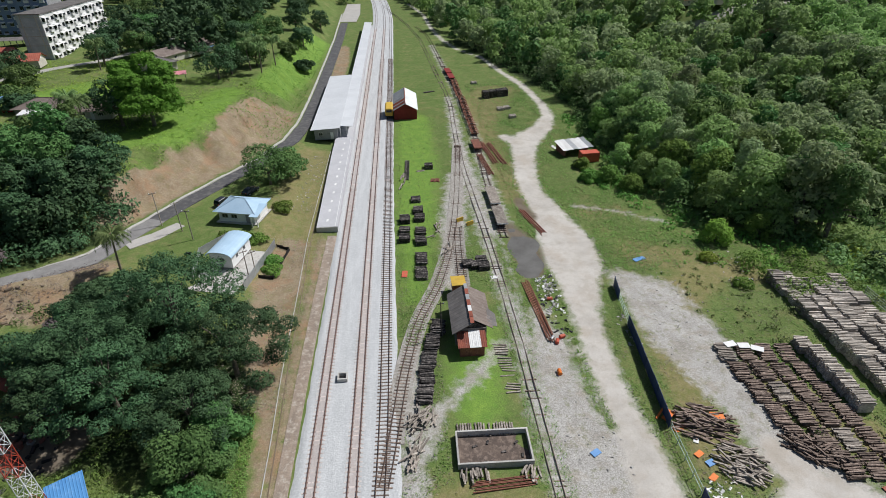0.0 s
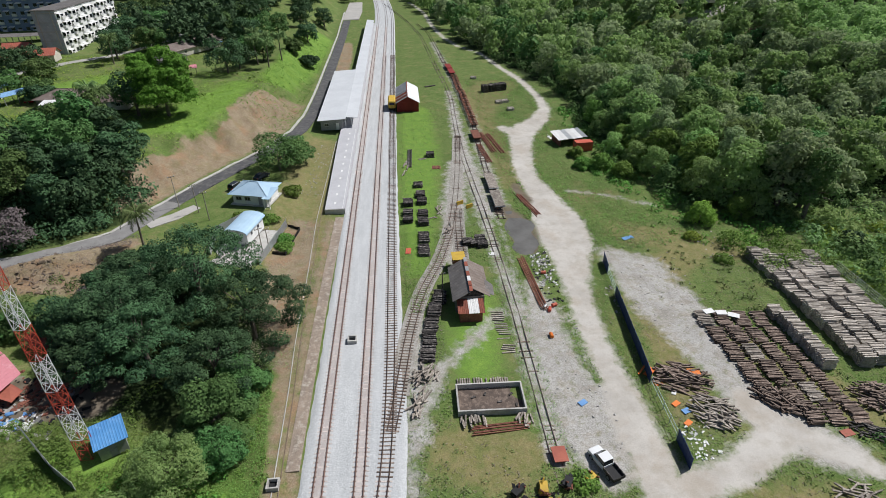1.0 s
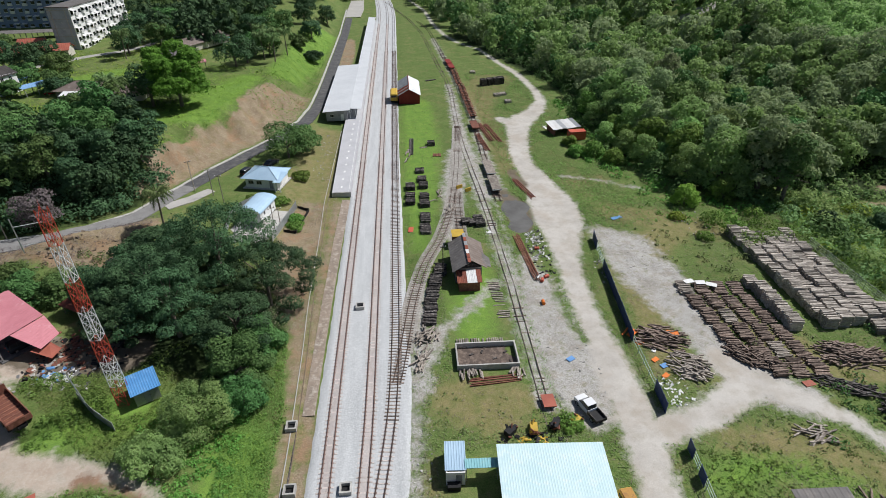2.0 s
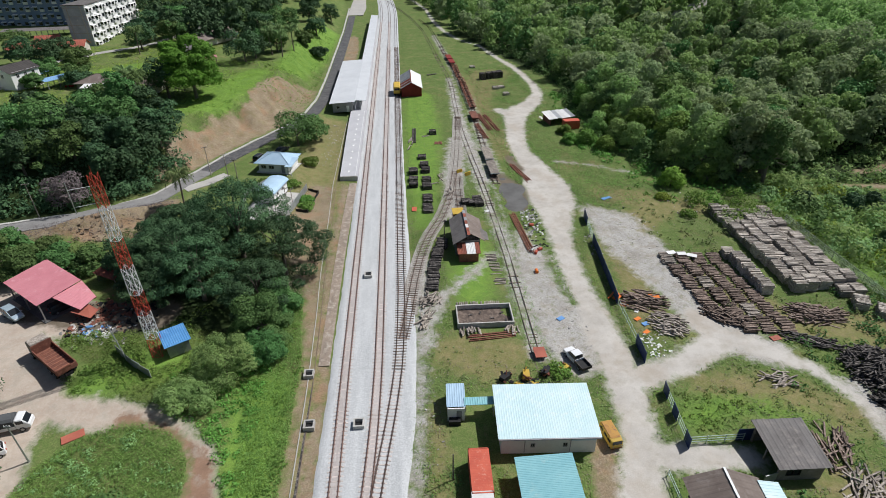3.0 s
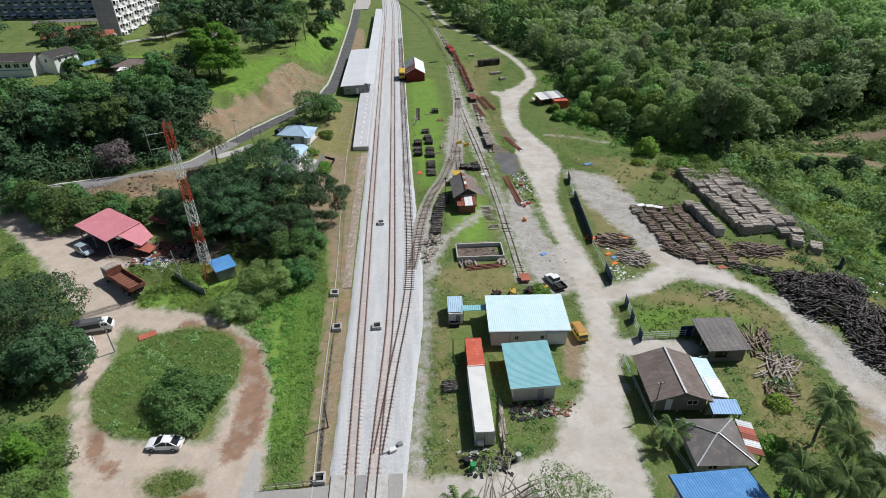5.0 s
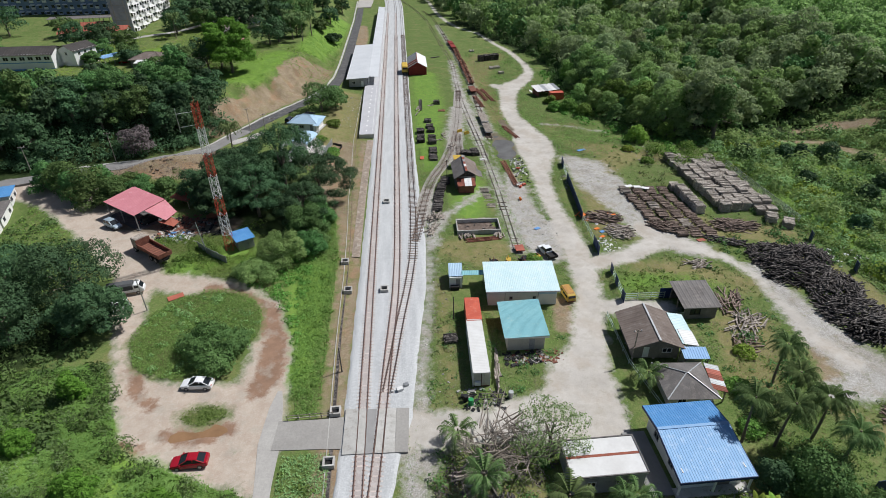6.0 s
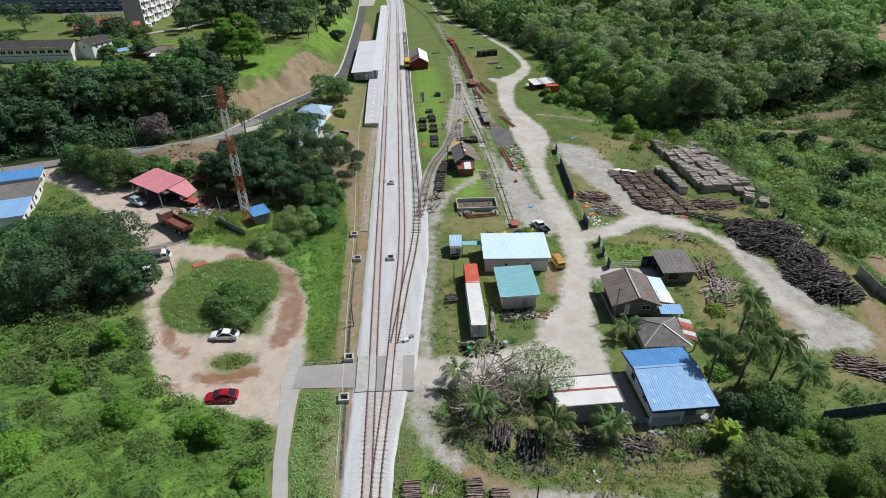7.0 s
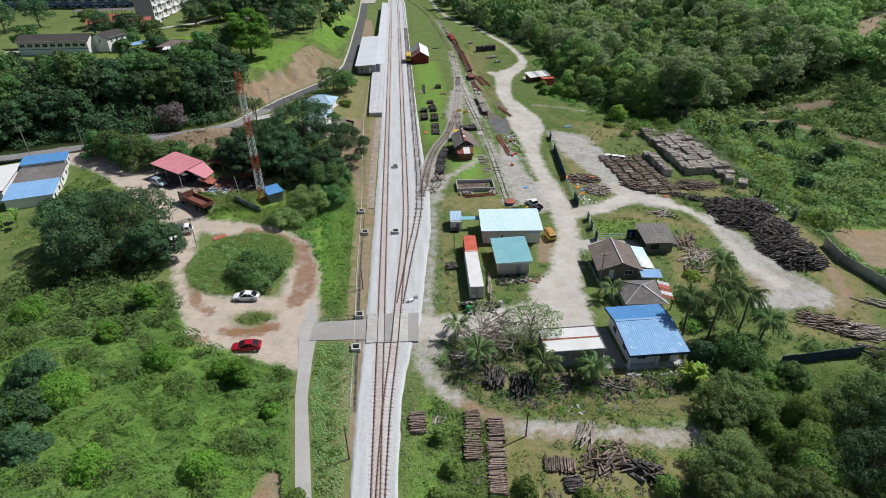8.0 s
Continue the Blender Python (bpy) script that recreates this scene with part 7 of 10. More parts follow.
# ---- trees and shrubs ----
def crown_mesh(name, lobes, n, size, material, slim=0.78, out=0.9, droop=0.2):
    """Many small leaves on a cluster of leaf masses, none deep inside another mass."""
    lobes = np.array(lobes)
    area = lobes[:, 3] ** 2
    pick = RNG.choice(len(lobes), size=int(n * 1.5), p=area / area.sum())
    d = RNG.normal(size=(len(pick), 3))
    d[:, 2] = np.where(d[:, 2] < -0.3, -d[:, 2] * 0.6, d[:, 2])
    d /= np.linalg.norm(d, axis=1, keepdims=True)
    c, r = lobes[pick, :3], lobes[pick, 3]
    bumps = 1 + 0.16 * np.sin(d[:, 0] * 7 + pick) * np.sin(d[:, 1] * 6 + 2 * pick) + 0.1 * np.sin(d[:, 2] * 11 + pick)
    pos = c + d * (r * bumps * (1 - 0.34 * RNG.random(len(pick)) ** 2))[:, None] * np.array([1, 1, 0.82])
    keep = np.ones(len(pos), bool)
    for i, (x, y, z, q) in enumerate(lobes):
        keep &= (np.linalg.norm((pos - (x, y, z)) / np.array([1, 1, 0.82]), axis=1) > q * 0.74) | (pick == i)
    pos, d = pos[keep][:n], d[keep][:n]
    v, f = leaves(pos, d * out + RNG.normal(size=d.shape) * 0.36 + np.array([0, 0, 0.25]), size * (0.65 + 0.7 * RNG.random(len(pos))), slim, droop)
    return array_mesh(name, v, f, material)


def lobes_for(style, h, r):
    g, out = random.Random(int(h * 100 + r * 37 + len(style))), []
    if style == "round":
        out.append((0, 0, h * 0.5, r * 0.66))
        for i in range(26):
            a, e = i * 2.4 + g.uniform(-0.4, 0.4), g.uniform(-0.85, 1.15)
            q = r * g.uniform(0.52, 0.86)
            out.append((q * math.cos(a) * math.cos(e * 0.8), q * math.sin(a) * math.cos(e * 0.8), h * 0.52 + h * 0.36 * math.sin(e) * g.uniform(0.8, 1.1), r * g.uniform(0.22, 0.44)))
    elif style == "bushy":
        for i in range(26):
            a, u = i * 2.4 + g.uniform(-0.5, 0.5), i / 25 + g.uniform(-0.05, 0.05)
            q = r * (0.88 - 0.55 * u) * g.uniform(0.45, 1.1)
            out.append((q * math.cos(a), q * math.sin(a), h * (0.12 + 0.76 * u), r * g.uniform(0.24, 0.42)))
    elif style == "spread":
        for i in range(46):
            a, q = i * 2.4 + g.uniform(-0.3, 0.3), r * math.sqrt((i + 0.5) / 46) * g.uniform(0.75, 1.12)
            out.append((q * math.cos(a), q * math.sin(a), h * (0.9 - 0.42 * (q / r) ** 1.6) + h * g.uniform(-0.09, 0.06), r * g.uniform(0.11, 0.21)))
        for i in range(10):
            a, q = i * 2.4, r * g.uniform(0.3, 0.8)
            out.append((q * math.cos(a), q * math.sin(a), h * g.uniform(0.25, 0.5), r * g.uniform(0.14, 0.24)))
    elif style == "umbrella":
        for i in range(22):
            a, q = i * 2.4 + g.uniform(-0.3, 0.3), r * math.sqrt((i + 0.5) / 22) * g.uniform(0.82, 1.05)
            out.append((q * math.cos(a), q * math.sin(a), h * 0.84 - h * 0.3 * (q / r) ** 2 + g.uniform(-0.5, 0.5), r * g.uniform(0.2, 0.3)))
    elif style == "tall":
        for i in range(22):
            a, u = i * 2.4 + g.uniform(-0.5, 0.5), i / 21 + g.uniform(-0.04, 0.04)
            q = r * (0.9 - 0.66 * u) * g.uniform(0.35, 1.15)
            out.append((q * math.cos(a), q * math.sin(a), h * (0.3 + 0.6 * u), r * g.uniform(0.22, 0.44)))
    else:
        for i in range(9):
            a, q = i * 2.4 + g.uniform(-0.3, 0.3), r * math.sqrt((i + 0.3) / 9) * 0.72
            out.append((q * math.cos(a), q * math.sin(a), h * 0.5 * (1.1 - (q / r) ** 2) + g.uniform(-0.1, 0.2), r * g.uniform(0.32, 0.44)))
    return out


PROTO = {}


def tree_meshes(style, h, r, n, size, leaf):
    key = (style, h, r, n, leaf)
    if key not in PROTO:
        lobes = lobes_for(style, h, r)
        s, tr = Shape(), 0.018 * h + 0.12
        fork = h * (0.5 if style == "umbrella" else 0.38 if style != "shrub" else 0.12)
        s.tube((0, 0, -0.3), (0.1, 0, fork * 0.5), tr * 1.25, tr, 7).tube((0.1, 0, fork * 0.5), (0, 0.1, fork), tr, tr * 0.8, 7)
        for x, y, z, q in lobes[:8]:
            mid = (x * 0.45, y * 0.45, fork + (z - fork) * 0.6)
            s.tube((0, 0.1, fork * 0.95), mid, tr * 0.5, tr * 0.3, 5).tube(mid, (x, y, z), tr * 0.3, tr * 0.1, 5)
        PROTO[key] = (s.mesh("trunk", M["bark"]), crown_mesh("crown", lobes, n, size, L[leaf]))
    return PROTO[key]


def plant(x, y, style, h, r, n, size, leaf, label, name="tree", scale=1.0, group="", sink=0.3):
    trunk, crown = tree_meshes(style, h, r, n, size, leaf)
    s = scale * rnd.uniform(0.97, 1.03)
    t = thing(name, spot(x, y, rnd.uniform(0, 360), -sink) @ Matrix.Diagonal((s, s, s * rnd.uniform(0.94, 1.06), 1)), label, name.split("_")[-1], group)
    part("trunk", trunk, None, t)
    part("crown", crown, None, t)
    return t


# big trees near the line
for x, y, h, r in ((-20.5, 74.5, 15.2, 10.8), (-12.0, 69.5, 12.6, 8.2), (-28.5, 66.5, 13.2, 8.8), (-33.0, 80.5, 8.6, 6.6), (-25.0, 80.5, 7.2, 5.2)):
    plant(x, y, "spread", h, r, 24000, 0.26, "dark", "broad dark green rain tree with a spreading crown")
for x, y, h, r, lf in ((-14, 58.5, 11.5, 6.4, "dark"), (-24, 61.5, 11.5, 6.8, "dark"), (-30.5, 71, 10, 5.6, "dark"), (-12.5, 52.0, 7.5, 4.6, "mid"), (-31.5, 61.5, 9.0, 5.2, "dark"), (-33.5, 67, 8.5, 5.0, "dark"), (-39, 70, 7.5, 4.6, "dark"), (-11.0, 57, 7.5, 3.6, "mid"), (-36, 79, 6.5, 4.8, "dark")):
    plant(x, y, "spread" if h > 8.2 else "bushy", h, r, 12500, 0.27, lf, "dense dark green tree beside the railway")
plant(-16.4, 44.6, "round", 6.0, 4.3, 12000, 0.22, "far_green", "rounded feathery green tree on an embankment")
plant(-11.6, 47.5, "round", 4.6, 3.2, 9000, 0.22, "mid", "rounded feathery green tree on an embankment")
plant(-20.4, 39.6, "shrub", 4.4, 4.2, 8000, 0.25, "far_green", "low spreading feathery green shrub", "shrub")
plant(-22.3, 19.6, "shrub", 4.6, 5.6, 9500, 0.28, "mid", "spreading green shrub on a grassy island", "shrub")
for x, y, h, r in ((-49.5, 34.0, 12.0, 7.8), (-42.6, 26.8, 8.6, 5.0), (-55.5, 25.5, 10.5, 6.2), (-60, 34.5, 11.5, 6.8)):
    plant(x, y, "round", h, r, 15000, 0.31, "dark", "large dense broad-leaved tree beside a dirt road")
for x, y, h, r in ((-66, 43, 6, 4.5), (-58, 44, 5.0, 3.8), (-62.5, 71.5, 8.5, 5.4), (-57.5, 70.8, 7.0, 4.6), (-67, 73.5, 6.5, 4.4), (-52, 72, 5.6, 4.0), (-47, 73, 5.0, 3.6), (-71, 77, 7.0, 4.6), (-75, 79, 6.0, 4.2), (-64, 79, 5.0, 3.6), (-56, 77, 4.4, 3.4), (-38, 70.5, 5.0, 3.4)):
    plant(x, y, "bushy", h, r, 5000, 0.38, "mid", "leafy green tree by a dirt road")
plant(-49.6, 151.0, "round", 17.0, 8.0, 24000, 0.5, "mango", "bright green mango tree on a grassy rise")
plant(-57.5, 151.5, "round", 12.5, 6.8, 3600, 0.6, "dark", "dark green tree beside a village house")
plant(-18.4, 130.5, "round", 9.2, 6.6, 5200, 0.45, "mid", "dark tree beside a cottage")
plant(-14.4, 135.5, "round", 7.2, 4.2, 2600, 0.45, "mid", "tree beside the station road")
plant(-13.6, 118.5, "shrub", 2.6, 2.4, 1200, 0.35, "bright", "green bush beside a cottage", "shrub")
for x, y in ((-22.5, 106), (-19, 105.5), (-16, 104.6), (-12, 98), (-11.6, 95)):
    plant(x, y, "shrub", 1.7, 2.0, 900, 0.32, "bright", "leafy green crop plants in a cottage garden", "shrub", 1.0, "garden plants")
for x, y, h, r, lf, st in ((47.6, -18.2, 6.4, 4.4, "scrubby", "spread"), (45.0, -20.5, 4.6, 3.0, "scrubby", "spread"), (41.0, -28.5, 6.2, 4.4, "scrubby", "spread"), (43.5, -25.0, 4.6, 2.8, "far_green", "bushy"), (38.5, -30.5, 4.6, 3.2, "scrubby", "bushy"), (52.4, -8.6, 3.2, 2.6, "far_green", "bushy"), (64.5, -21.0, 7.0, 4.8, "scrubby", "spread"), (70.5, -17.5, 7.2, 4.6, "scrubby", "spread"), (56.5, -30.5, 8.0, 5.0, "dark", "spread"), (64, -25.5, 8.6, 5.4, "dark", "spread"), (46.5, -34, 7, 4.6, "scrubby", "spread"), (72, -24, 9, 5.6, "dark", "spread"), (61, -33, 9, 5.6, "dark", "spread"), (77, -19, 8, 5, "dark", "spread"), (58.5, -13.5, 3.4, 2.6, "mid", "bushy"), (54, -14, 2.4, 2.2, "bright", "bushy"), (50, -22, 2.6, 2.2, "bright", "bushy"), (52.5, -26, 5.2, 3.2, "vine", "bushy"), (55.5, -21, 4.4, 3.0, "vine", "bushy"), (51, -29.5, 5.0, 3.4, "vine", "bushy")):
    plant(x, y, st, h, r, int(1700 * r + 2200), 0.2, lf, "leafy green tree at the edge of a yard" if h > 5 else "leafy green bush at the edge of a yard", "tree" if h > 5 else "shrub")
plant(23.8, -1.6, "umbrella", 6.2, 4.9, 4600, 0.2, "reed", "sparse half-bare tree with fine leaves")
for x, y in ((52, 6), (56.6, 12.6), (50, -1), (31, 40.5), (70, 84), (68, 92.5)):
    plant(x, y, "shrub", 1.9, 1.9, 800, 0.3, "lime" if y in (12.6, 92.5) else "bright", "small bright green bush", "shrub")
plant(-37.5, 77, "round", 5.6, 3.0, 2200, 0.4, "bare", "leafless grey-brown tree on a slope")
plant(-61.5, 96.5, "round", 9, 4.2, 2800, 0.42, "bare", "leafless brown tree beside the road")


# woods: trees that can be told apart, then the far ones together
def edge_right(y):
    return np.interp(y, [96, 101, 113, 125, 136, 150, 163, 187, 207, 233, 253, 284, 388, 480], [88, 76, 71, 67, 66, 67, 69, 71, 68, 61, 52, 42, 25, 16])


GLADE = [(86, 124, 3.2), (97, 119, 4.2), (108, 119.5, 3.6), (120, 121, 2.6)]


def in_right(x, y):
    return (y > np.interp(x, [90, 96, 104, 112, 120, 152, 156], [97, 98, 104, 109, 113, 113, 97])) & (x > edge_right(y)) & (ribbon(x, y, CLEARING) < -3) & (ribbon(x, y, GLADE) < 0)


def in_left(x, y):
    return (uphill(x, y) > 1.6) & (x < -41.0 - 0.45 * np.maximum(y - 114, 0)) & (y < np.interp(x, [-150, -118, -100, -88, -68, -52, -45], [136, 128, 128, 129, 133, 129, 124]))


KINDS = [("tall", 14.5, 4.6, 3000, 0.52, "olive"), ("tall", 13.0, 4.2, 3000, 0.52, "olive"), ("round", 12.5, 5.0, 3000, 0.52, "mid"), ("tall", 15.5, 4.8, 3000, 0.52, "mid"), ("round", 11.0, 4.6, 3000, 0.52, "dark"), ("tall", 12.0, 4.4, 3000, 0.52, "dark"), ("bushy", 9.0, 4.8, 3400, 0.5, "bright"), ("tall", 14.0, 4.4, 3000, 0.52, "olive"), ("bushy", 11.0, 5.2, 3400, 0.52, "far_green"), ("bushy", 8.0, 5.0, 3400, 0.5, "mid"), ("bushy", 9.0, 5.0, 3400, 0.5, "dark")]
FARCROWN = {}


def jitter_grid(x0, x1, y0, y1, gap):
    xs, ys_ = np.meshgrid(np.arange(x0, x1, float(gap)), np.arange(y0, y1, float(gap)))
    xs[1::2] += gap / 2
    return (xs + RNG.uniform(-0.36, 0.36, xs.shape) * gap).ravel(), (ys_ + RNG.uniform(-0.36, 0.36, ys_.shape) * gap).ravel()


px, py = jitter_grid(40, 150, 96, 215, 6.2)
ok = in_right(px, py)
deeper, upper = [], []
for x, y in zip(px[ok], py[ok]):
    depth = x - float(edge_right(y))
    if depth > 30 or y > 172:
        deeper.append((x, y))
        continue
    if depth < 11:
        kind = KINDS[rnd.choice((6, 8, 9, 8))]
    else:
        kind = KINDS[rnd.choice((0, 1, 7, 8, 3, 8))]
    plant(x, y, *kind, "tall tree in dense mixed woodland", "tree", rnd.uniform(0.74, 1.25) * (0.8 if depth < 6 else 1.08), "woodland trees")
px, py = jitter_grid(-134, -40, 76, 142, 5.8)
hollow = (uphill(px, py) < 7.5) & (px > -96) & (px < -57)
ok = in_left(px, py) & ~hollow
for x, y in zip(px[ok], py[ok]):
    if float(uphill(x, y)) > 22 and x < -64:
        upper.append((x, y))
        continue
    # Only dark leaf kinds low on the slope, standing in for shade there.
    kind = KINDS[rnd.choice((4, 5, 4, 10, 5, 5) if uphill(x, y) < 12 else (4, 2, 3, 9, 2, 5))]
    plant(x, y, *kind, "dark tree on a wooded slope above the road", "tree", rnd.uniform(0.78, 1.08) * (1.12 if -58 < x < -46 else 1.0), "slope trees", 1.0)


def far_tree(x, y, h, r, style, n=330, size=1.45):
    key = (style, h, r, n)
    if key not in FARCROWN:
        me = crown_mesh("far", lobes_for(style, h, r), n, size, None, 0.8)
        co = np.empty(len(me.vertices) * 3)
        me.vertices.foreach_get("co", co)
        FARCROWN[key] = co.reshape(-1, 3)
        bpy.data.meshes.remove(me)
    co, a, s = FARCROWN[key], rnd.uniform(0, 6.28), rnd.uniform(0.75, 1.15)
    q = np.stack([co[:, 0] * math.cos(a) - co[:, 1] * math.sin(a), co[:, 0] * math.sin(a) + co[:, 1] * math.cos(a), co[:, 2]], 1) * s
    return q + np.array([x, y, at(x, y)])


def far_woods(name, spots, leaf, label, n=330, size=1.45, low=1.0):
    vs = [far_tree(x, y, low * rnd.choice((10.0, 12.5, 14.5)), rnd.choice((4.8, 5.6)), rnd.choice(("bushy", "round", "tall")), n, size) for x, y in spots]
    if vs:
        v = np.concatenate(vs)
        tagged(new(name, array_mesh(name, v, np.arange(len(v)).reshape(-1, 3), L[leaf])), label, "woods", "", "stuff")


pick = RNG.random(len(deeper))
for leaf, lo_, hi_ in (("olive", 0, 0.55), ("far_green", 0.55, 0.9), ("mid", 0.9, 1.0)):
    far_woods("far_woods", [q for q, k in zip(deeper, pick) if lo_ <= k < hi_], leaf, "dense mixed woodland with merging crowns", 950, 0.86)
px, py = jitter_grid(-134, -46, 76, 122, 4.6)
k_ = uphill(px, py)
ok = (k_ > 7) & (k_ < 13) & (px < -47) & ~((px > -96) & (px < -57) & (k_ < 11))
# Dark leaf colour imitates the deep shade at the slope's foot.
far_woods("slope_thicket", list(zip(px[ok], py[ok])), "dark", "dark tangled trees along the foot of a slope", 1100, 0.62, 0.62)
far_woods("far_woods", upper[::2], "dark", "dense dark woodland on a slope below a school", 900, 0.82, 0.5)
far_woods("far_woods", upper[1::2], "mid", "dense green woodland on a slope below a school", 900, 0.82, 0.5)
px, py = jitter_grid(150, 232, 92, 215, 7.4)
ok = in_right(px, py)
far_woods("far_woods", list(zip(px[ok], py[ok])), "far_green", "bright green young trees on a far hillside", 700, 0.9, 0.6)
px, py = jitter_grid(14, 330, 96, 480, 9.2)
ok = in_right(px, py) & ~((px < 232) & (py < 215)) & (px < 115 + py * 0.8) & ~((px > 136) & (px < 205) & (py > 240) & (py < 290) & (RNG.random(px.shape) > 0.08)) & ~((np.abs(px - 150) < 40) & (np.abs(py - 330) < 12))
tag = RNG.random(len(px))
for leaf, lo_, hi_ in (("olive", 0, 0.42), ("far_green", 0.42, 0.8), ("mid", 0.8, 1.0)):
    sel = ok & (tag >= lo_) & (tag < hi_)
    far_woods("far_woods", list(zip(px[sel], py[sel])), leaf, "distant mixed green woodland on low hills")
px, py = jitter_grid(-240, -24, 225, 480, 9.5)
ok = (px < -30) & ~((px < -92) & (py < 320) & (px > -240)) & ~((px > -46) & (py < 300)) & ((px < -50) | (py > 330))
far_woods("far_woods", list(zip(px[ok], py[ok])), "dark", "distant dark woodland behind a village")
px, py = jitter_grid(-60, 40, 425, 600, 10)
ok = np.abs(px - bend(py) - 4) > 15
far_woods("far_woods", list(zip(px[ok], py[ok])), "mid", "distant woodland across the end of the line")
# loose trees on the village rise

def village_tree(x, y, h, r, leaf):
    plant(x, y, "round", h, r, 3200, 0.54, leaf, "leafy tree in a hillside village", "tree", 1.0, "village trees")


for spec in ((-88, 214, 11, 5.4, "dark"), (-78, 224, 10, 5, "mid"), (-90, 232, 11, 5, "dark"), (-72, 246, 10, 5, "dark"), (-86, 250, 12, 5.6, "mid"), (-44, 206, 10, 5.6, "dark"), (-38, 218, 9, 5, "mid"), (-94, 178, 8, 4.6, "mid"), (-100, 170, 7, 4, "mid"), (-110, 190, 9, 5, "dark"), (-88, 164, 6, 3.6, "mid"), (-122, 196, 9, 5, "dark")):
    village_tree(*spec)
for spec in ((-138, 170, 9, 5, "mid"), (-30, 236, 6, 3.6, "mid"), (-28, 262, 8, 4.6, "dark"), (-34, 285, 9, 5, "dark"), (-26, 310, 9, 5, "dark"), (-40, 262, 9, 5, "mid"), (-36, 312, 10, 5.4, "dark"), (-86, 160, 5, 3.6, "dark"), (-98, 158, 5, 3, "mid"), (-55, 158, 11, 6.5, "dark"), (-46, 198, 11, 6.5, "dark"), (-44, 220, 10, 5.6, "mid"), (-57, 266, 12, 6, "mid"), (-53, 290, 12, 6, "dark")):
    village_tree(*spec)
for spec in ((-80, 224, 10, 5.6, "mid"), (-100, 262, 12, 6, "dark"), (-94, 272, 12, 6, "mid"), (-48, 240, 11, 6, "dark"), (-60, 246, 11, 6, "mid"), (-24, 234, 5, 3.6, "dark"), (-46, 256, 12, 6.5, "mid"), (-112, 203, 8, 5.5, "dark"), (-137, 220, 8, 5.5, "mid"), (-172, 212, 12, 7, "dark"), (-162, 222, 12, 7, "dark"), (-182, 206, 12, 7, "dark"), (-152, 158, 8, 5, "dark")):
    village_tree(*spec)


# palms
def palm_meshes(h, lean, fronds, length, seed, rise=1.25):
    g = random.Random(seed)
    s = Shape()
    pts = [(lean * (u ** 2), 0.15 * math.sin(3 * u), h * u) for u in (0, 0.2, 0.4, 0.6, 0.8, 1.0)]
    for i in range(5):
        s.tube(pts[i], pts[i + 1], 0.2 - 0.02 * i, 0.18 - 0.02 * i, 7)
    v, f = [], []
    top = Vector(pts[-1])
    for i in range(fronds):
        a, up = i * 2.4 + g.uniform(-0.2, 0.2), rise - 1.75 * (i / fronds) ** 0.9 + g.uniform(-0.12, 0.12)
        d, side = Vector((math.cos(a), math.sin(a), 0)), Vector((-math.sin(a), math.cos(a), 0))
        ln, prev = length * g.uniform(0.85, 1.12), None
        for k in range(16):
            u = k / 15
            c = top + d * (ln * (0.1 + 0.9 * u) * (1.0 - 0.3 * u * u)) + Vector((0, 0, ln * (up * 0.7 * u - (0.5 + 0.3 * max(up, 0)) * u * u)))
            if prev is not None:
                w = length * 0.15 * math.sin(math.pi * min(1, 0.14 + u * 0.8)) + 0.05
                for sg in (-1, 1):
                    b = len(v)
                    tipv = c + side * (sg * w) + d * (0.05 * ln) - Vector((0, 0, w * g.uniform(0.55, 1.1)))
                    v += [tuple(prev), tuple(c), tuple(tipv)]
                    f.append((b, b + 1, b + 2))
            prev = c
    return s.mesh("trunk", M["bark"]), array_mesh("crown", np.array(v), np.array(f), L["palm"])


PALMS = [palm_meshes(7.4, 0.5, 40, 3.3, 1, 1.6), palm_meshes(6.8, -0.4, 38, 3.2, 2, 1.55), palm_meshes(8.0, 0.3, 42, 3.4, 3, 1.6)]
LOW = [palm_meshes(3.4, 0.3, 19, 3.9, 4, 1.9), palm_meshes(2.5, 0.1, 17, 3.3, 5, 1.9)]


def palm(x, y, kind, label, scale=1.0, group=""):
    t = thing("palm_tree", spot(x, y, rnd.uniform(0, 360)) @ Matrix.Scale(scale, 4), label, "palm tree", group)
    part("trunk", kind[0], None, t)
    part("crown", kind[1], None, t)


for i, (x, y) in enumerate(((57.0, 6.2), (56.2, 1.6), (56.5, -3.1), (47.9, -2.6), (56.8, -7.4), (51.4, -3.7))):
    palm(x, y, PALMS[i % 3], "tall coconut palm beside a house", 1.0, "palms by the yard")
for x, y, k in ((12.7, 0.4, 1), (14.7, -6.6, 0), (23.6, -10.0, 0), (29.9, -10.9, 1), (39.9, 8.0, 1), (31.4, -10.2, 1)):
    palm(x, y, LOW[k], "young palm with drooping fronds among debris", 1.0, "young palms")
plant(52.9, -9.4, "bushy", 4.4, 4.2, 9000, 0.26, "mid", "broad dense shrub below tall palms")
plant(47.9, -8.6, "bushy", 3.4, 2.4, 4000, 0.26, "dark", "dark shrub at the corner of a house")
palm(-37.4, 94.8, PALMS[1], "coconut palm beside the hill road", 1.2)
for x, y in ((-64.2, 145), (-61.4, 142), (-36.6, 218), (-39, 212), (-31.7, 219), (-34, 206), (-80, 262), (-73, 262), (-66, 268), (-86, 206), (-42, 226)):
    palm(x, y, PALMS[0], "coconut palm in a hillside village", 1.22, "village palms")


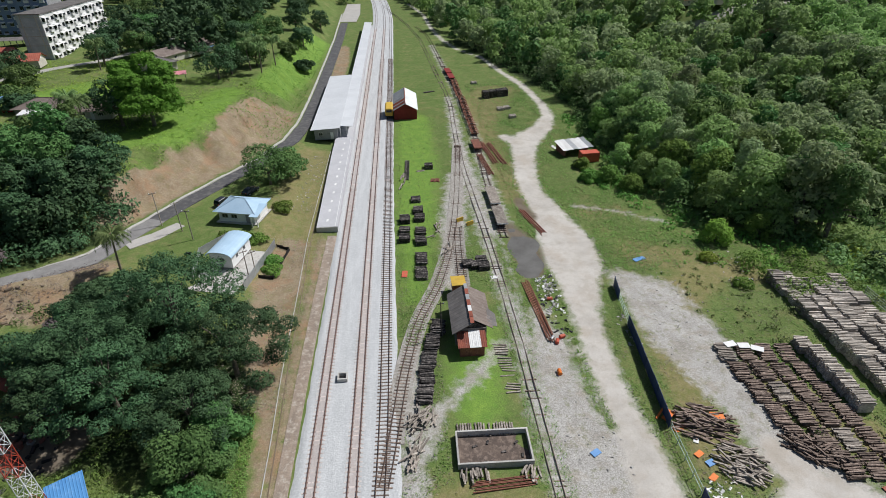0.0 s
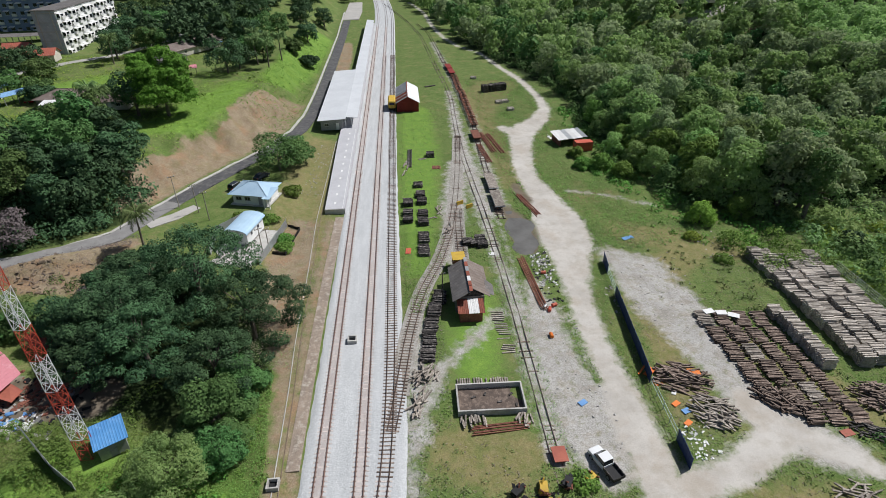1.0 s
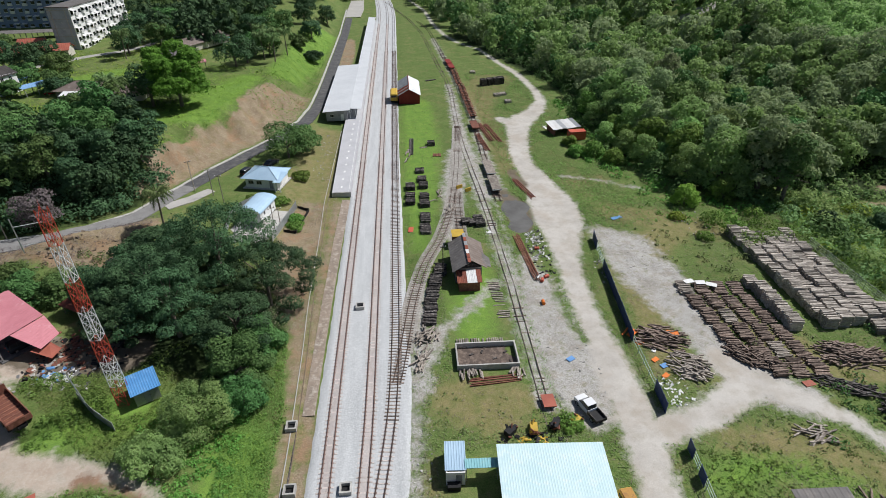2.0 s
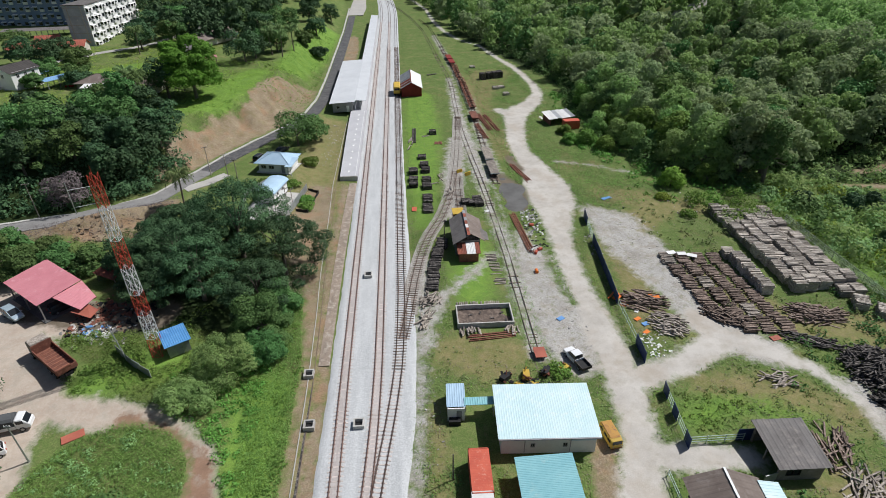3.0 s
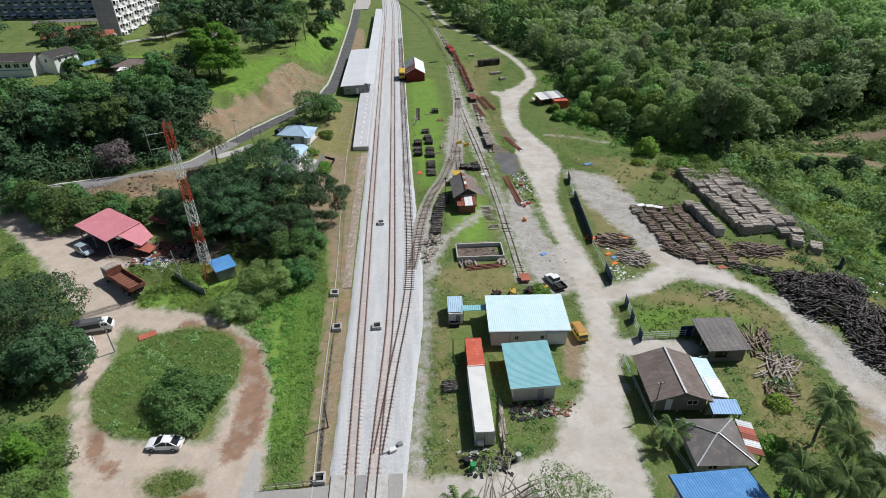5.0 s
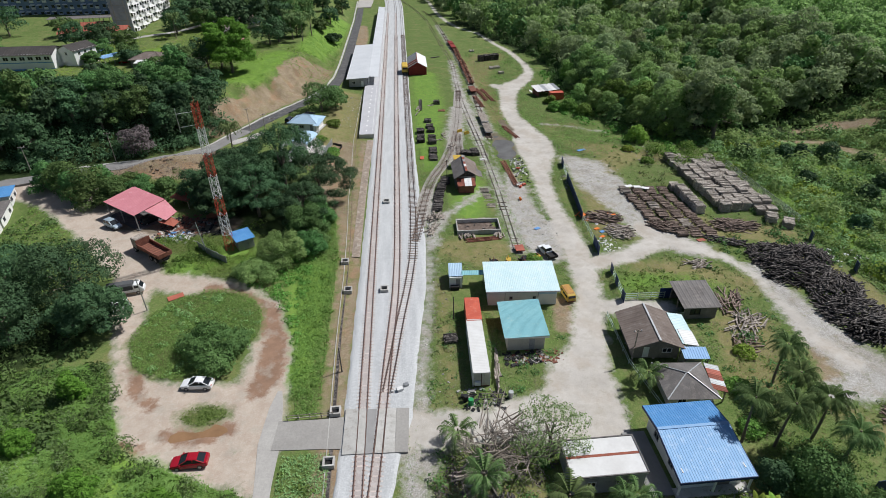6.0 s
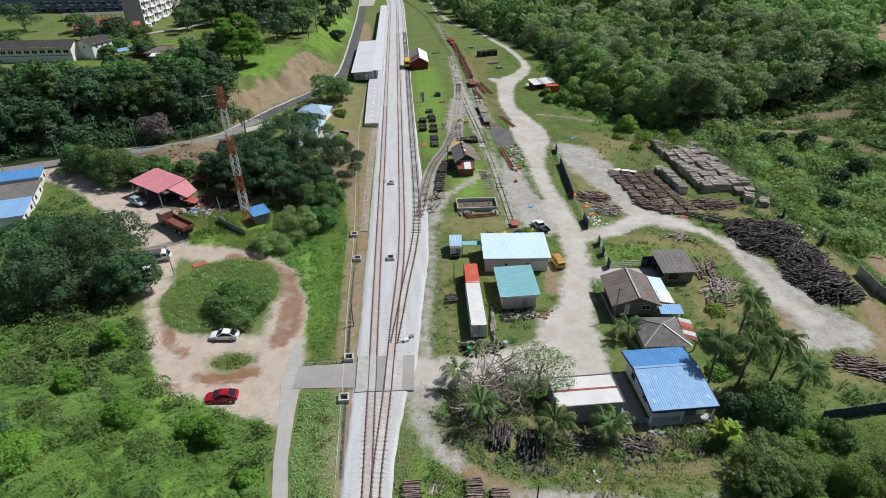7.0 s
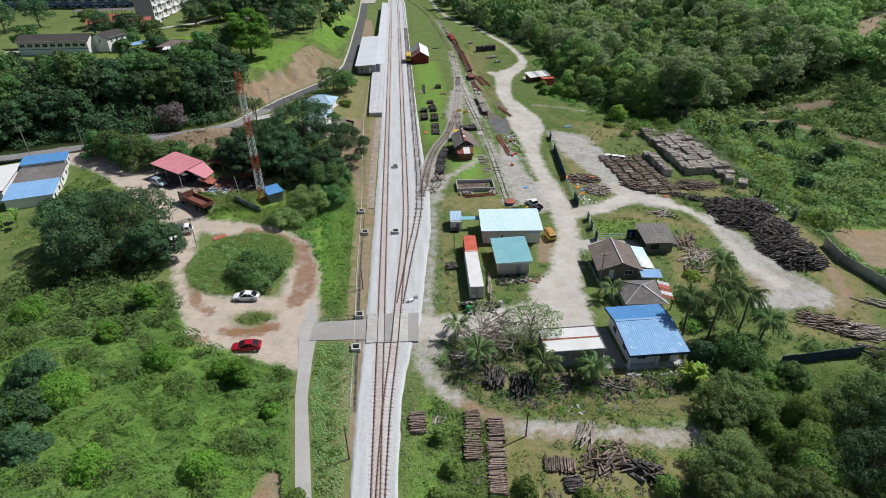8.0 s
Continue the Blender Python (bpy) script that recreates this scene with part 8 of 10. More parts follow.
def banana(x, y, label, leaf="lime"):
    t = thing("banana_plant", spot(x, y, rnd.uniform(0, 360)), label, "banana plant")
    part("stem", Shape().tube((0, 0, -0.1), (0, 0, 2.0), 0.16, 0.1, 7), L["lime"], t)
    for i in range(9):
        a, up = i * 2.4, 0.35 + 0.5 * ((i * 0.37) % 1)
        d, sd = Vector((math.cos(a), math.sin(a), 0)), Vector((-math.sin(a), math.cos(a), 0))
        s = Shape()
        for k in range(6):
            u = k / 5
            c = Vector((0, 0, 1.9)) + d * (1.25 * u) + Vector((0, 0, 3.6 * up * u - 1.3 * u * u))
            w = 0.34 * math.sin(math.pi * (0.12 + 0.86 * u))
            s.v += [tuple(c + sd * w - Vector((0, 0, 0.08))), tuple(c), tuple(c - sd * w - Vector((0, 0, 0.08)))]
            if k:
                o = 3 * (k - 1)
                s.f += [(o, o + 1, o + 4, o + 3), (o + 1, o + 2, o + 5, o + 4)]
        part("leaf", s, L[leaf], t)


banana(44.8, -13.4, "tall pale green banana plant at the yard's edge")
banana(43.6, -12.6, "pale green banana plant at the yard's edge")
banana(45.6, -12.4, "pale green banana plant at the yard's edge")
for x, y in ((-80, 47), (-78.5, 44.5), (-82, 45)):
    banana(x, y, "banana plant in front of a low building", "bright")


# ---- low growth ----
def scatter(name, region, density, size, leaf, label, lift=0.25, test=None, mound=0.0, slim=0.6, up=1.3):
    """Leaves lying close over the ground in a region (x0, x1, y0, y1), where test(x, y) holds."""
    x0, x1, y0, y1 = region
    n = int((x1 - x0) * (y1 - y0) * density)
    x, y = RNG.uniform(x0, x1, n), RNG.uniform(y0, y1, n)
    if test is not None:
        k = test(x, y)
        x, y = x[k], y[k]
    hump = np.clip(0.5 * wave(x, y, 0.42, 1) + 0.4 * wave(x, y, 0.95, 4) + 0.35 * wave(x, y, 1.9, 6), -0.4, 1.2)
    z = land(x, y) + lift * RNG.random(len(x)) + mound * (0.35 + hump)
    nor = np.stack([RNG.normal(size=len(x)) * 0.6, RNG.normal(size=len(x)) * 0.6, np.full(len(x), up)], 1)
    v, f = leaves(np.stack([x, y, z], 1), nor, size * (0.6 + 0.8 * RNG.random(len(x))), slim)
    return tagged(new(name, array_mesh(name, v, f, L[leaf])), label, "plants", "", "stuff")


def turf(name, region, density, length, leaf, label, test=None, patch=None, width=0.3):
    """Short leaning blades of grass, thick where patch(x, y) is high and thinning out where it is low."""
    x0, x1, y0, y1 = region
    n = int((x1 - x0) * (y1 - y0) * density)
    x, y = RNG.uniform(x0, x1, n), RNG.uniform(y0, y1, n)
    if patch is not None:
        k = RNG.random(n) < np.clip(patch(x, y), 0, 1)
        x, y = x[k], y[k]
    if test is not None:
        k = test(x, y)
        x, y = x[k], y[k]
    n = len(x)
    root = np.stack([x, y, land(x, y) + 0.02 + 0.1 * RNG.random(n)], 1)
    a, l = RNG.uniform(0, 2 * np.pi, n), length * (0.6 + 0.8 * RNG.random(n))
    side = np.stack([-np.sin(a), np.cos(a), np.zeros(n)], 1) * (width * l * 0.5)[:, None]
    tip = np.stack([np.cos(a), np.sin(a), 0.2 + 0.5 * RNG.random(n) ** 2], 1) * l[:, None]
    v = np.stack([root - side, root + side, root + tip], 1).reshape(-1, 3)
    return tagged(new(name, array_mesh(name, v, np.arange(3 * n).reshape(-1, 3), L[leaf])), label, "grass", "", "stuff")


def drift(k, a=0.3, b=0.55):
    """Soft patches of many sizes; k tells one kind of growth from another."""
    return lambda x, y: b + a * (wave(x, y, 0.17, k) + 0.8 * wave(x, y, 0.41, k + 2) + 0.6 * wave(x, y, 0.97, k + 5) + 0.4 * wave(x, y, 2.1, k + 1))


def bare(x, y, m=0.3):
    c = cover(x, y)
    return np.maximum(np.maximum(np.maximum(c["dirt"], c["wet_shade"]), c["gravel"]), c["soil"]) > -m


clear_of = lambda x, y: ~((x > 15.2) & (x < 19) & (y > 8.5) & (y < 27.5)) & ~((x > 21) & (x < 28.2) & (y > 15.6) & (y < 25)) & ~((x > 14) & (x < 33) & (y > 26.3) & (y < 38)) & ~((x > 35.5) & (x < 50) & (y > -10) & (y < 21)) & ~((x > 17) & (x < 27) & (y > 50) & (y < 85)) & ~((x > 50) & (x < 58) & (y > 20) & (y < 28))


def mounds(name, region, density, r0, r1, leaf, label, test=None, per=34, size=0.38, squash=0.75, base=0.1, slim=0.78):
    """Low leafy clumps of many sizes, side by side."""
    x0, x1, y0, y1 = region
    n = int((x1 - x0) * (y1 - y0) * density)
    x, y = RNG.uniform(x0, x1, n), RNG.uniform(y0, y1, n)
    if test is not None:
        k = test(x, y)
        x, y = x[k], y[k]
    r = r0 + (r1 - r0) * RNG.random(len(x)) ** 2.2 * (0.55 + 0.45 * (wave(x, y, 0.21, 3) > -0.1))
    cnt = np.maximum(8, (per * r * r).astype(int))
    pick = np.repeat(np.arange(len(x)), cnt)
    d = RNG.normal(size=(len(pick), 3))
    d[:, 2] = np.abs(d[:, 2]) * 0.9 + 0.05
    d /= np.linalg.norm(d, axis=1, keepdims=True)
    c = np.stack([x, y, land(x, y) + base * r], 1)[pick]
    bump = 1 + 0.2 * np.sin(d[:, 0] * 6 + pick) * np.sin(d[:, 1] * 7 + 2 * pick)
    pos = c + d * (r[pick] * bump * (1 - 0.25 * RNG.random(len(pick)) ** 2))[:, None] * np.array([1, 1, squash])
    v, f = leaves(pos, d + RNG.normal(size=d.shape) * 0.38 + np.array([0, 0, 0.25]), size * (0.6 + 0.8 * RNG.random(len(pos))), slim, 0.2)
    return tagged(new(name, array_mesh(name, v, f, L[leaf])), label, "plants", "", "stuff")


lane = [(-10.8, 7.5, 1.9), (-11, 2, 2.0), (-10.6, -4, 1.5), (-10.2, -11, 1.3), (-8.7, -20.6, 1.4), (-7.7, -27, 1.4), (-6, -45, 1.5)]
thicket = lambda x, y: ~bare(x, y, 0.3) & (ribbon(x, y, lane) < -0.1) & (x < -10.4 - 0.02 * y) & (y < 24) & ((x < -29 + 0.1 * y) | (y < -1.0)) & ((x < -41 - 0.5 * (y - 24)) | (y < 14))
swell = lambda x, y: wave(x, y, 0.1, 1) + 0.5 * wave(x, y, 0.23, 3)
mounds("creepers", (-68, -11, -52, 18), 0.3, 0.4, 1.4, "vine", "leafy mounds of creepers over rough ground", lambda x, y: thicket(x, y) & (swell(x, y) > -0.25), 84, 0.22, 0.5)
scatter("creepers", (-68, -9, -52, 18), 46, 0.25, "vine", "smooth green carpet of creepers over rough ground", 0.08, thicket, 0.8, 0.8, 4.0)
mounds("reeds", (-68, -11, -52, 18), 0.24, 0.5, 1.5, "reed", "tall pale grass and reeds among creepers", lambda x, y: thicket(x, y) & (swell(x, y) < 0.1), 72, 0.36, 1.0, slim=0.34)
turf("grass", (-68, -9, -52, 18), 22, 0.42, "vine", "long green grass among creepers", thicket, drift(5, 0.35, 0.6), 0.4)
mounds("creepers", (-68, -11, -52, 18), 0.05, 0.9, 2.4, "mid", "darker shrubs among green creepers", thicket, 84, 0.28, 1.05)
for x, y, h, r in ((-42, -10, 4.5, 3.6), (-45, -13, 3.6, 3.0), (-31, -4.5, 3.0, 2.4), (-18.9, -8.0, 5.0, 1.8), (-21.5, -6.6, 2.6, 2.2), (-39.3, 12.2, 4.6, 1.9), (-20, -22.5, 3.0, 2.6), (-13.8, -13.8, 2.0, 1.5), (-33, -21.5, 3.0, 2.6), (-41.5, 3.4, 3.0, 2.2), (-57, 10, 3.6, 3.2)):
    plant(x, y, "bushy", h, r, 4600, 0.24, "mango", "leafy shrub hung with creepers", "shrub")
mounds("creepers", (-68, -30, 4, 34), 0.3, 0.7, 2.4, "mid", "shrubs at the foot of large trees", lambda x, y: ~bare(x, y, 0.8) & (x < -38) & ((x < -50) | (y < 24)), 34, 0.42)
bank = lambda x, y: ~bare(x, y, 0.4) & (x < -5.3 + 0.25 * np.sin(y * 0.7)) & (ribbon(x, y, lane) < -0.3) & (y > 6) & (x > -10.4 - 0.12 * np.maximum(y - 20, 0))
mounds("creepers", (-16, -5.2, 6, 62), 0.5, 0.35, 0.9, "bright", "lush green growth on a bank beside the drain", bank, 84, 0.22, 0.4)
scatter("creepers", (-16, -5.2, 6, 62), 44, 0.25, "vine", "low green growth on a bank beside the drain", 0.3, bank, 0.22, 0.4, 1.0)
mounds("creepers", (-24, -8, 20, 46), 0.9, 0.4, 1.3, "bright", "lush green growth beside a dirt road", lambda x, y: ~bare(x, y, 0.4) & (ellipse(x, y, -26.6, 25.3, 10.2, 11.2) < 0) & (x > -18 - 0.4 * np.maximum(y - 30, 0)) & (x < -10.5), 72, 0.26, 0.6)
scatter("tall_grass", (-38, -16, 13, 37), 46, 0.32, "vine", "dense tall green grass on a round island", 0.5, lambda x, y: ellipse(x, y, -26.6, 25.3, 9.9, 10.9) > 0, 0.4, 0.26, 1.0)
mounds("tall_grass", (-38, -16, 13, 37), 0.35, 0.4, 1.0, "reed", "tall grass on a round island in a dirt road", lambda x, y: ellipse(x, y, -26.6, 25.3, 9.6, 10.6) > 0, 76, 0.25, 0.75)
scatter("tall_grass", (-24, -17, 5, 10), 60, 0.26, "vine", "small island of grass in a muddy lot", 0.3, lambda x, y: ellipse(x, y, -20.6, 7.4, 3.0, 1.8) > 0, 0.1, 0.26, 1.0)
mounds("tall_grass", (-24, -17, 5, 10), 0.8, 0.3, 0.6, "vine", "tuft of grass in a muddy lot", lambda x, y: ellipse(x, y, -20.6, 7.4, 2.8, 1.6) > 0, 46, 0.28, 0.6)
mounds("weeds", (-10, -4.4, -52, -1), 0.7, 0.3, 0.9, "vine", "rough grass beside a paved lane", lambda x, y: (ribbon(x, y, lane) < -0.2) & (x < -4.4) & (x > -9.8 + 0.1 * (-y - 10) * (y < -10)), 76, 0.25, 0.6)
scatter("weeds", (3, 15, -52, -5), 9, 0.3, "dry", "dry stalks beside the track", 0.4, lambda x, y: ~bare(x, y, 0.2) & (x > edges_of_bed(y)[1] + 0.2) & (wave(x, y, 0.5, 2) > -0.2), 0.2, 0.25, 1.0)
scatter("weeds", (3, 15, -52, -5), 20, 0.28, "reed", "rank grass beside the track", 0.3, lambda x, y: ~bare(x, y, 0.2) & (x > edges_of_bed(y)[1] + 0.25) & (y < -8 + 0.9 * (x - 9) * (x > 9)), 0.25, 0.35, 1.1)
mounds("weeds", (6, 15, -52, -6), 0.9, 0.3, 1.1, "vine", "lush weeds beside the track", lambda x, y: ~bare(x, y, 0.4) & (x > edges_of_bed(y)[1] + 0.8) & (y < -14 + 0.4 * (x - 8)), 70, 0.25, 0.6)
scatter("creepers", (-42, -20, 36, 54), 30, 0.26, "vine", "bright weeds round a mast compound", 0.3, lambda x, y: ~bare(x, y, 0.2) & (y > 44 - 0.9 * (x + 33)) & (np.hypot(x + 26, y - 49) > 3.0), 0.35, 0.5, 1.2)
mounds("creepers", (-44, -22, 38, 60), 0.6, 0.4, 1.3, "vine", "green weeds round a mast compound", lambda x, y: ~bare(x, y, 0.5) & (y > 47 - 0.7 * (x + 33)) & (np.hypot(x + 26, y - 49) > 3.4), 66, 0.26, 0.6)
mounds("scrub", (84, 150, 8, 100), 0.2, 0.6, 2.6, "reed", "bright green scrub on open land", lambda x, y: ~bare(x, y, 1.2) & (x > np.where(y > 54, 90, 88.6)) & (y < 98), 15, 0.62, 0.75)
scatter("scrub", (88, 150, 8, 100), 8, 0.42, "vine", "pale grass between bushes", 0.4, lambda x, y: ~bare(x, y, 0.3), 0.2, 0.4)
mounds("scrub", (62, 92, 34, 56), 0.3, 0.4, 1.5, "mid", "weeds and low scrub between timber stacks", lambda x, y: ~bare(x, y, 0.5) & ((x > 80) | (y < 46)) & ~((x > 71) & (x < 84) & (y < 40)), 40, 0.34, 0.7)
mounds("scrub", (90, 150, 8, 98), 0.07, 0.7, 2.6, "lime", "yellow-green bushes in open scrub", lambda x, y: ~bare(x, y, 1.0) & (wave(x, y, 0.12, 4) > 0.1), 18, 0.55, 0.8)
for x, y, h, r in ((108, 85.6, 3.6, 2.6), (113, 86.4, 3.4, 2.6), (118.5, 84, 4.6, 3.4), (125.5, 79.6, 3.2, 2.6), (104, 70, 3.0, 2.8), (112, 60, 3.4, 3.0), (98, 88, 3.0, 2.6), (121, 66, 3.6, 3.0), (101, 48, 2.8, 2.6)):
    plant(x, y, "bushy", h, r, 2600, 0.42, "dark", "dark round bush standing in bright scrub", "shrub")
mounds("scrub", (62, 92, 82, 100), 0.12, 0.5, 1.8, "bright", "bright scrub at the edge of the yard", lambda x, y: ~bare(x, y, 0.6) & (y > 88 - 0.1 * (x - 62)), 30, 0.4, 0.8)
mounds("scrub", (84, 92, 30, 84), 0.35, 0.5, 1.8, "vine", "scrub growing against stacked sleepers", lambda x, y: (x > np.where(y > 54, 89.3, 88.0)) & ~bare(x, y, 0.5), 30, 0.4, 0.8)
mounds("scrub", (84, 150, 8, 100), 0.05, 1.2, 4.4, "far_green", "large pale bushes in open scrub", lambda x, y: ~bare(x, y, 1.5) & (x > 91) & (y < 98), 16, 0.6, 1.0)
mounds("scrub", (84, 150, 8, 100), 0.035, 1.4, 3.6, "mid", "darker bushes in open scrub", lambda x, y: ~bare(x, y, 1.5) & (x > 92) & (y < 98) & (wave(x, y, 0.14, 2) > 0.0), 15, 0.62, 0.9)
mounds("weeds", (8, 72, -52, 26), 0.34, 0.25, 1.0, "mid", "leafy weeds among sheds and timber", lambda x, y: ~bare(x, y, 0.6) & (x > edges_of_bed(y)[1] + 1.0) & clear_of(x, y) & (wave(x, y, 0.25, 8) > -0.25), 110, 0.18, 0.6)
mounds("weeds", (8, 60, -52, -8), 0.35, 0.4, 1.6, "bright", "bright bushes behind the houses", lambda x, y: ~bare(x, y, 0.8) & (x > edges_of_bed(y)[1] + 1.2) & (wave(x, y, 0.2, 2) > -0.1) & ~((x > 24) & (x < 46) & (y > -10)), 100, 0.19, 0.7)
mounds("weeds", (44, 72, 20, 48), 0.2, 0.3, 0.9, "vine", "grassy clumps in a yard", lambda x, y: ~bare(x, y, 0.6) & clear_of(x, y) & (wave(x, y, 0.3, 4) > -0.1), 70, 0.22, 0.4)
mounds("weeds", (56, 90, 46, 90), 0.3, 0.25, 0.9, "grass", "weeds growing between stacks of sleepers", lambda x, y: ~bare(x, y, 0.6) & (wave(x, y, 0.5, 1) > -0.1), 36, 0.3, 1.5)
mounds("weeds", (-60, -24, 112, 200), 0.05, 0.4, 1.5, "bright", "bushes on a green rise", lambda x, y: (uphill(x, y) > 13) & (wave(x, y, 0.15, 1) > 0.0), 18, 0.5)
# Dark leaves here put the hollow's shade into the shrubs' colour.
mounds("undergrowth", (-100, -38, 80, 118), 0.5, 1.0, 2.6, "dark", "dark shrubs crowding the foot of a wooded slope", lambda x, y: (uphill(x, y) > 2.2) & (uphill(x, y) < 11) & (x < -40), 20, 0.5, 1.2)
mounds("undergrowth", (-130, -40, 90, 142), 0.12, 1.2, 3.0, "dark", "undergrowth on a wooded slope", lambda x, y: (in_left(x, y) & (uphill(x, y) > 3.5)) | ((uphill(x, y) > 1.8) & (uphill(x, y) < 6) & (x < -56)), 12, 0.6, 1.0)
mounds("undergrowth", (40, 130, 92, 260), 0.11, 1.0, 3.2, "mid", "undergrowth at the edge of the woods", lambda x, y: (x > edge_right(y) - 4) & (x < edge_right(y) + 8) & ~bare(x, y, 2.0), 13, 0.62, 1.0)
mounds("undergrowth", (40, 110, 92, 175), 0.2, 0.6, 1.8, "bright", "bright green undergrowth at the edge of the woods", lambda x, y: (x > edge_right(y) - 9) & (x < edge_right(y) + 2) & ~bare(x, y, 1.2) & ~((np.abs(x - 57) < 7) & (np.abs(y - 143) < 9)), 18, 0.5, 0.7)
scatter("undergrowth", (-60, -8, 44, 84), 5, 0.5, "mid", "shaded undergrowth beneath big trees", 0.8, lambda x, y: (strips(x, y, [WOODS_SHADE[3]]) > -4) & ~bare(x, y, 1.0), 0.5)
yard = lambda x, y: ~bare(x, y, 0.05) & (x > edges_of_bed(y)[1] + 0.3) & clear_of(x, y)
green = lambda x, y: yard(x, y) & (strips(x, y, DRY) < 0.4 + 1.2 * wave(x, y, 0.9, 2))
verge = lambda x, y: ~bare(x, y, 0.05) & (x < edge_right(y) + 1)
turf("grass", (9, 92, -50, 100), 13, 0.3, "grass", "rough yellow-green grass round a railway yard", green, drift(1, 0.4, 0.5))
turf("grass", (9, 92, -50, 100), 10, 0.34, "vine", "lush green grass in patches round a railway yard", green, drift(4, 0.5, 0.25), 0.36)
turf("grass", (9, 92, -50, 100), 6, 0.3, "dry", "straw-coloured dry grass round a railway yard", yard, drift(7, 0.5, 0.3), 0.25)
turf("grass", (6, 13.6, -40, 60), 12, 0.24, "grass", "thin grass creeping over the edge of the ballast", lambda x, y: (x > edges_of_bed(y)[1] - 0.3) & (x < edges_of_bed(y)[1] + 2.4), drift(3, 0.5, 0.2))
turf("grass", (26, 38, 42, 106), 14, 0.26, "vine", "green grass growing between old rails and gravel", lambda x, y: (np.abs(x - 28.7) < 2.0) | (strips(x, y, GRASSY[:1]) > -0.2), drift(2, 0.5, 0.4))
turf("grass", (36, 62, 90, 215), 7, 0.42, "grass", "rough grass beside a dirt road", verge, drift(5, 0.4, 0.45))
turf("grass", (36, 72, 90, 215), 9, 0.45, "vine", "lush grass beside a dirt road", verge, drift(8, 0.5, 0.35), 0.4)
turf("grass", (-16, -4.2, 62, 150), 9, 0.28, "dry", "dry grass on a bank above the drain", None, drift(6, 0.5, 0.4))
turf("grass", (-12, -4.2, 62, 150), 6, 0.26, "grass", "thin green grass on a bank above the drain", None, drift(9, 0.5, 0.2))
turf("grass", (88, 150, 8, 100), 8, 0.5, "reed", "lush pale green grass on open land", lambda x, y: ~bare(x, y, 0.3), drift(2, 0.4, 0.6), 0.4)
scatter("weeds", (9, 60, 100, 190), 1.8, 0.4, "grass", "short grass in a railway yard", 0.15, lambda x, y: ~bare(x, y, 0.0) & (x > 10.6), 0.0, 0.4)
turf("grass", (-62, -20, 108, 200), 7.0, 0.5, "lime", "vivid green grass on a rise", lambda x, y: (uphill(x, y) > 9) & ~bare(x, y, 0.0), drift(3, 0.3, 0.6), 0.4)
turf("grass", (-110, -60, 132, 222), 4.0, 0.6, "lime", "vivid green grass on a village green", lambda x, y: (uphill(x, y) > 24) & ~in_left(x, y), drift(6, 0.4, 0.6), 0.4)
scatter("weeds", (-100, -56, 36, 80), 5, 0.4, "bright", "lush grass beside low shops", 0.5, lambda x, y: ~bare(x, y, 0.3) & (x > -77) & (uphill(x, y) < -8), 0.3, 0.5)
mounds("weeds", (-100, -50, 36, 92), 0.12, 0.6, 2.0, "mid", "bushes beside a dirt road", lambda x, y: ~bare(x, y, 1.0) & (x > -77) & (uphill(x, y) < -9) & ~((x > -58) & (y < 68)), 40, 0.4)
scatter("weeds", (-34, -20, 160, 280), 3.0, 0.5, "bright", "weeds on a green cutting", 0.3, lambda x, y: (uphill(x, y) > 1.5), 0.15, 0.5)
scatter("weeds", (-16, -3, -50, 0), 30, 0.3, "reed", "rough grass beside a paved lane", 0.16, lambda x, y: (ribbon(x, y, lane) < 0) & (x > -10.4 + 0.1 * (-y - 10) * (y < -10)) & (x < -3.2), 0.15, 0.4)
scatter("weeds", (-15, -6.5, 62, 108), 3, 0.3, "dry", "dry grass on a bank beside the drain", 0.2, None, 0.0, 0.35)

scatter("litter", (-68, -40, 80, 104), 9, 0.42, "bare", "dead brush and cut stems on an earth mound", 0.3, lambda x, y: (strips(x, y, [SOIL[8]]) > -1.0) & (uphill(x, y) < -2.6) & (wave(x, y, 0.5, 2) + 0.6 * wave(x, y, 1.3, 4) > -0.3), 0.15, 0.25)
mounds("scrub", (-66, -38, 74, 92), 0.3, 0.5, 1.6, "scrubby", "dusty olive scrub below an earth mound", lambda x, y: (uphill(x, y) < -6) & (y > 80 + 0.45 * (x + 54) - 5.5) & (y < 80 + 0.45 * (x + 54) + 3.5), 60, 0.26, 0.8)
house_yard = lambda x, y: ~bare(x, y, 0.4) & (x > edges_of_bed(y)[1] + 2.5) & clear_of(x, y) & (y > -16) & ~((x > 24) & (x < 36) & (y > -9))
mounds("brush", (9, 46, -15, 3), 0.22, 0.5, 1.5, "bare", "tangled brown brush and dead stems behind the houses", house_yard, 60, 0.3, 0.7)
mounds("brush", (9, 46, -15, 3), 0.3, 0.4, 1.5, "mid", "green shrubs among brush and old timber", house_yard, 66, 0.27, 0.9)
mounds("brush", (9, 40, -46, -24), 0.16, 0.4, 1.2, "bare", "brown dead growth round old sleepers", lambda x, y: ~bare(x, y, 0.4) & (x > edges_of_bed(y)[1] + 2), 50, 0.3, 0.5)
mounds("brush", (46, 60, -14, 4), 0.5, 0.4, 1.2, "mid", "lush dark shrubs and ferns under palms", lambda x, y: ~bare(x, y, 0.3) & clear_of(x, y) & (wave(x, y, 0.5, 4) > -0.5), 76, 0.24, 0.9)
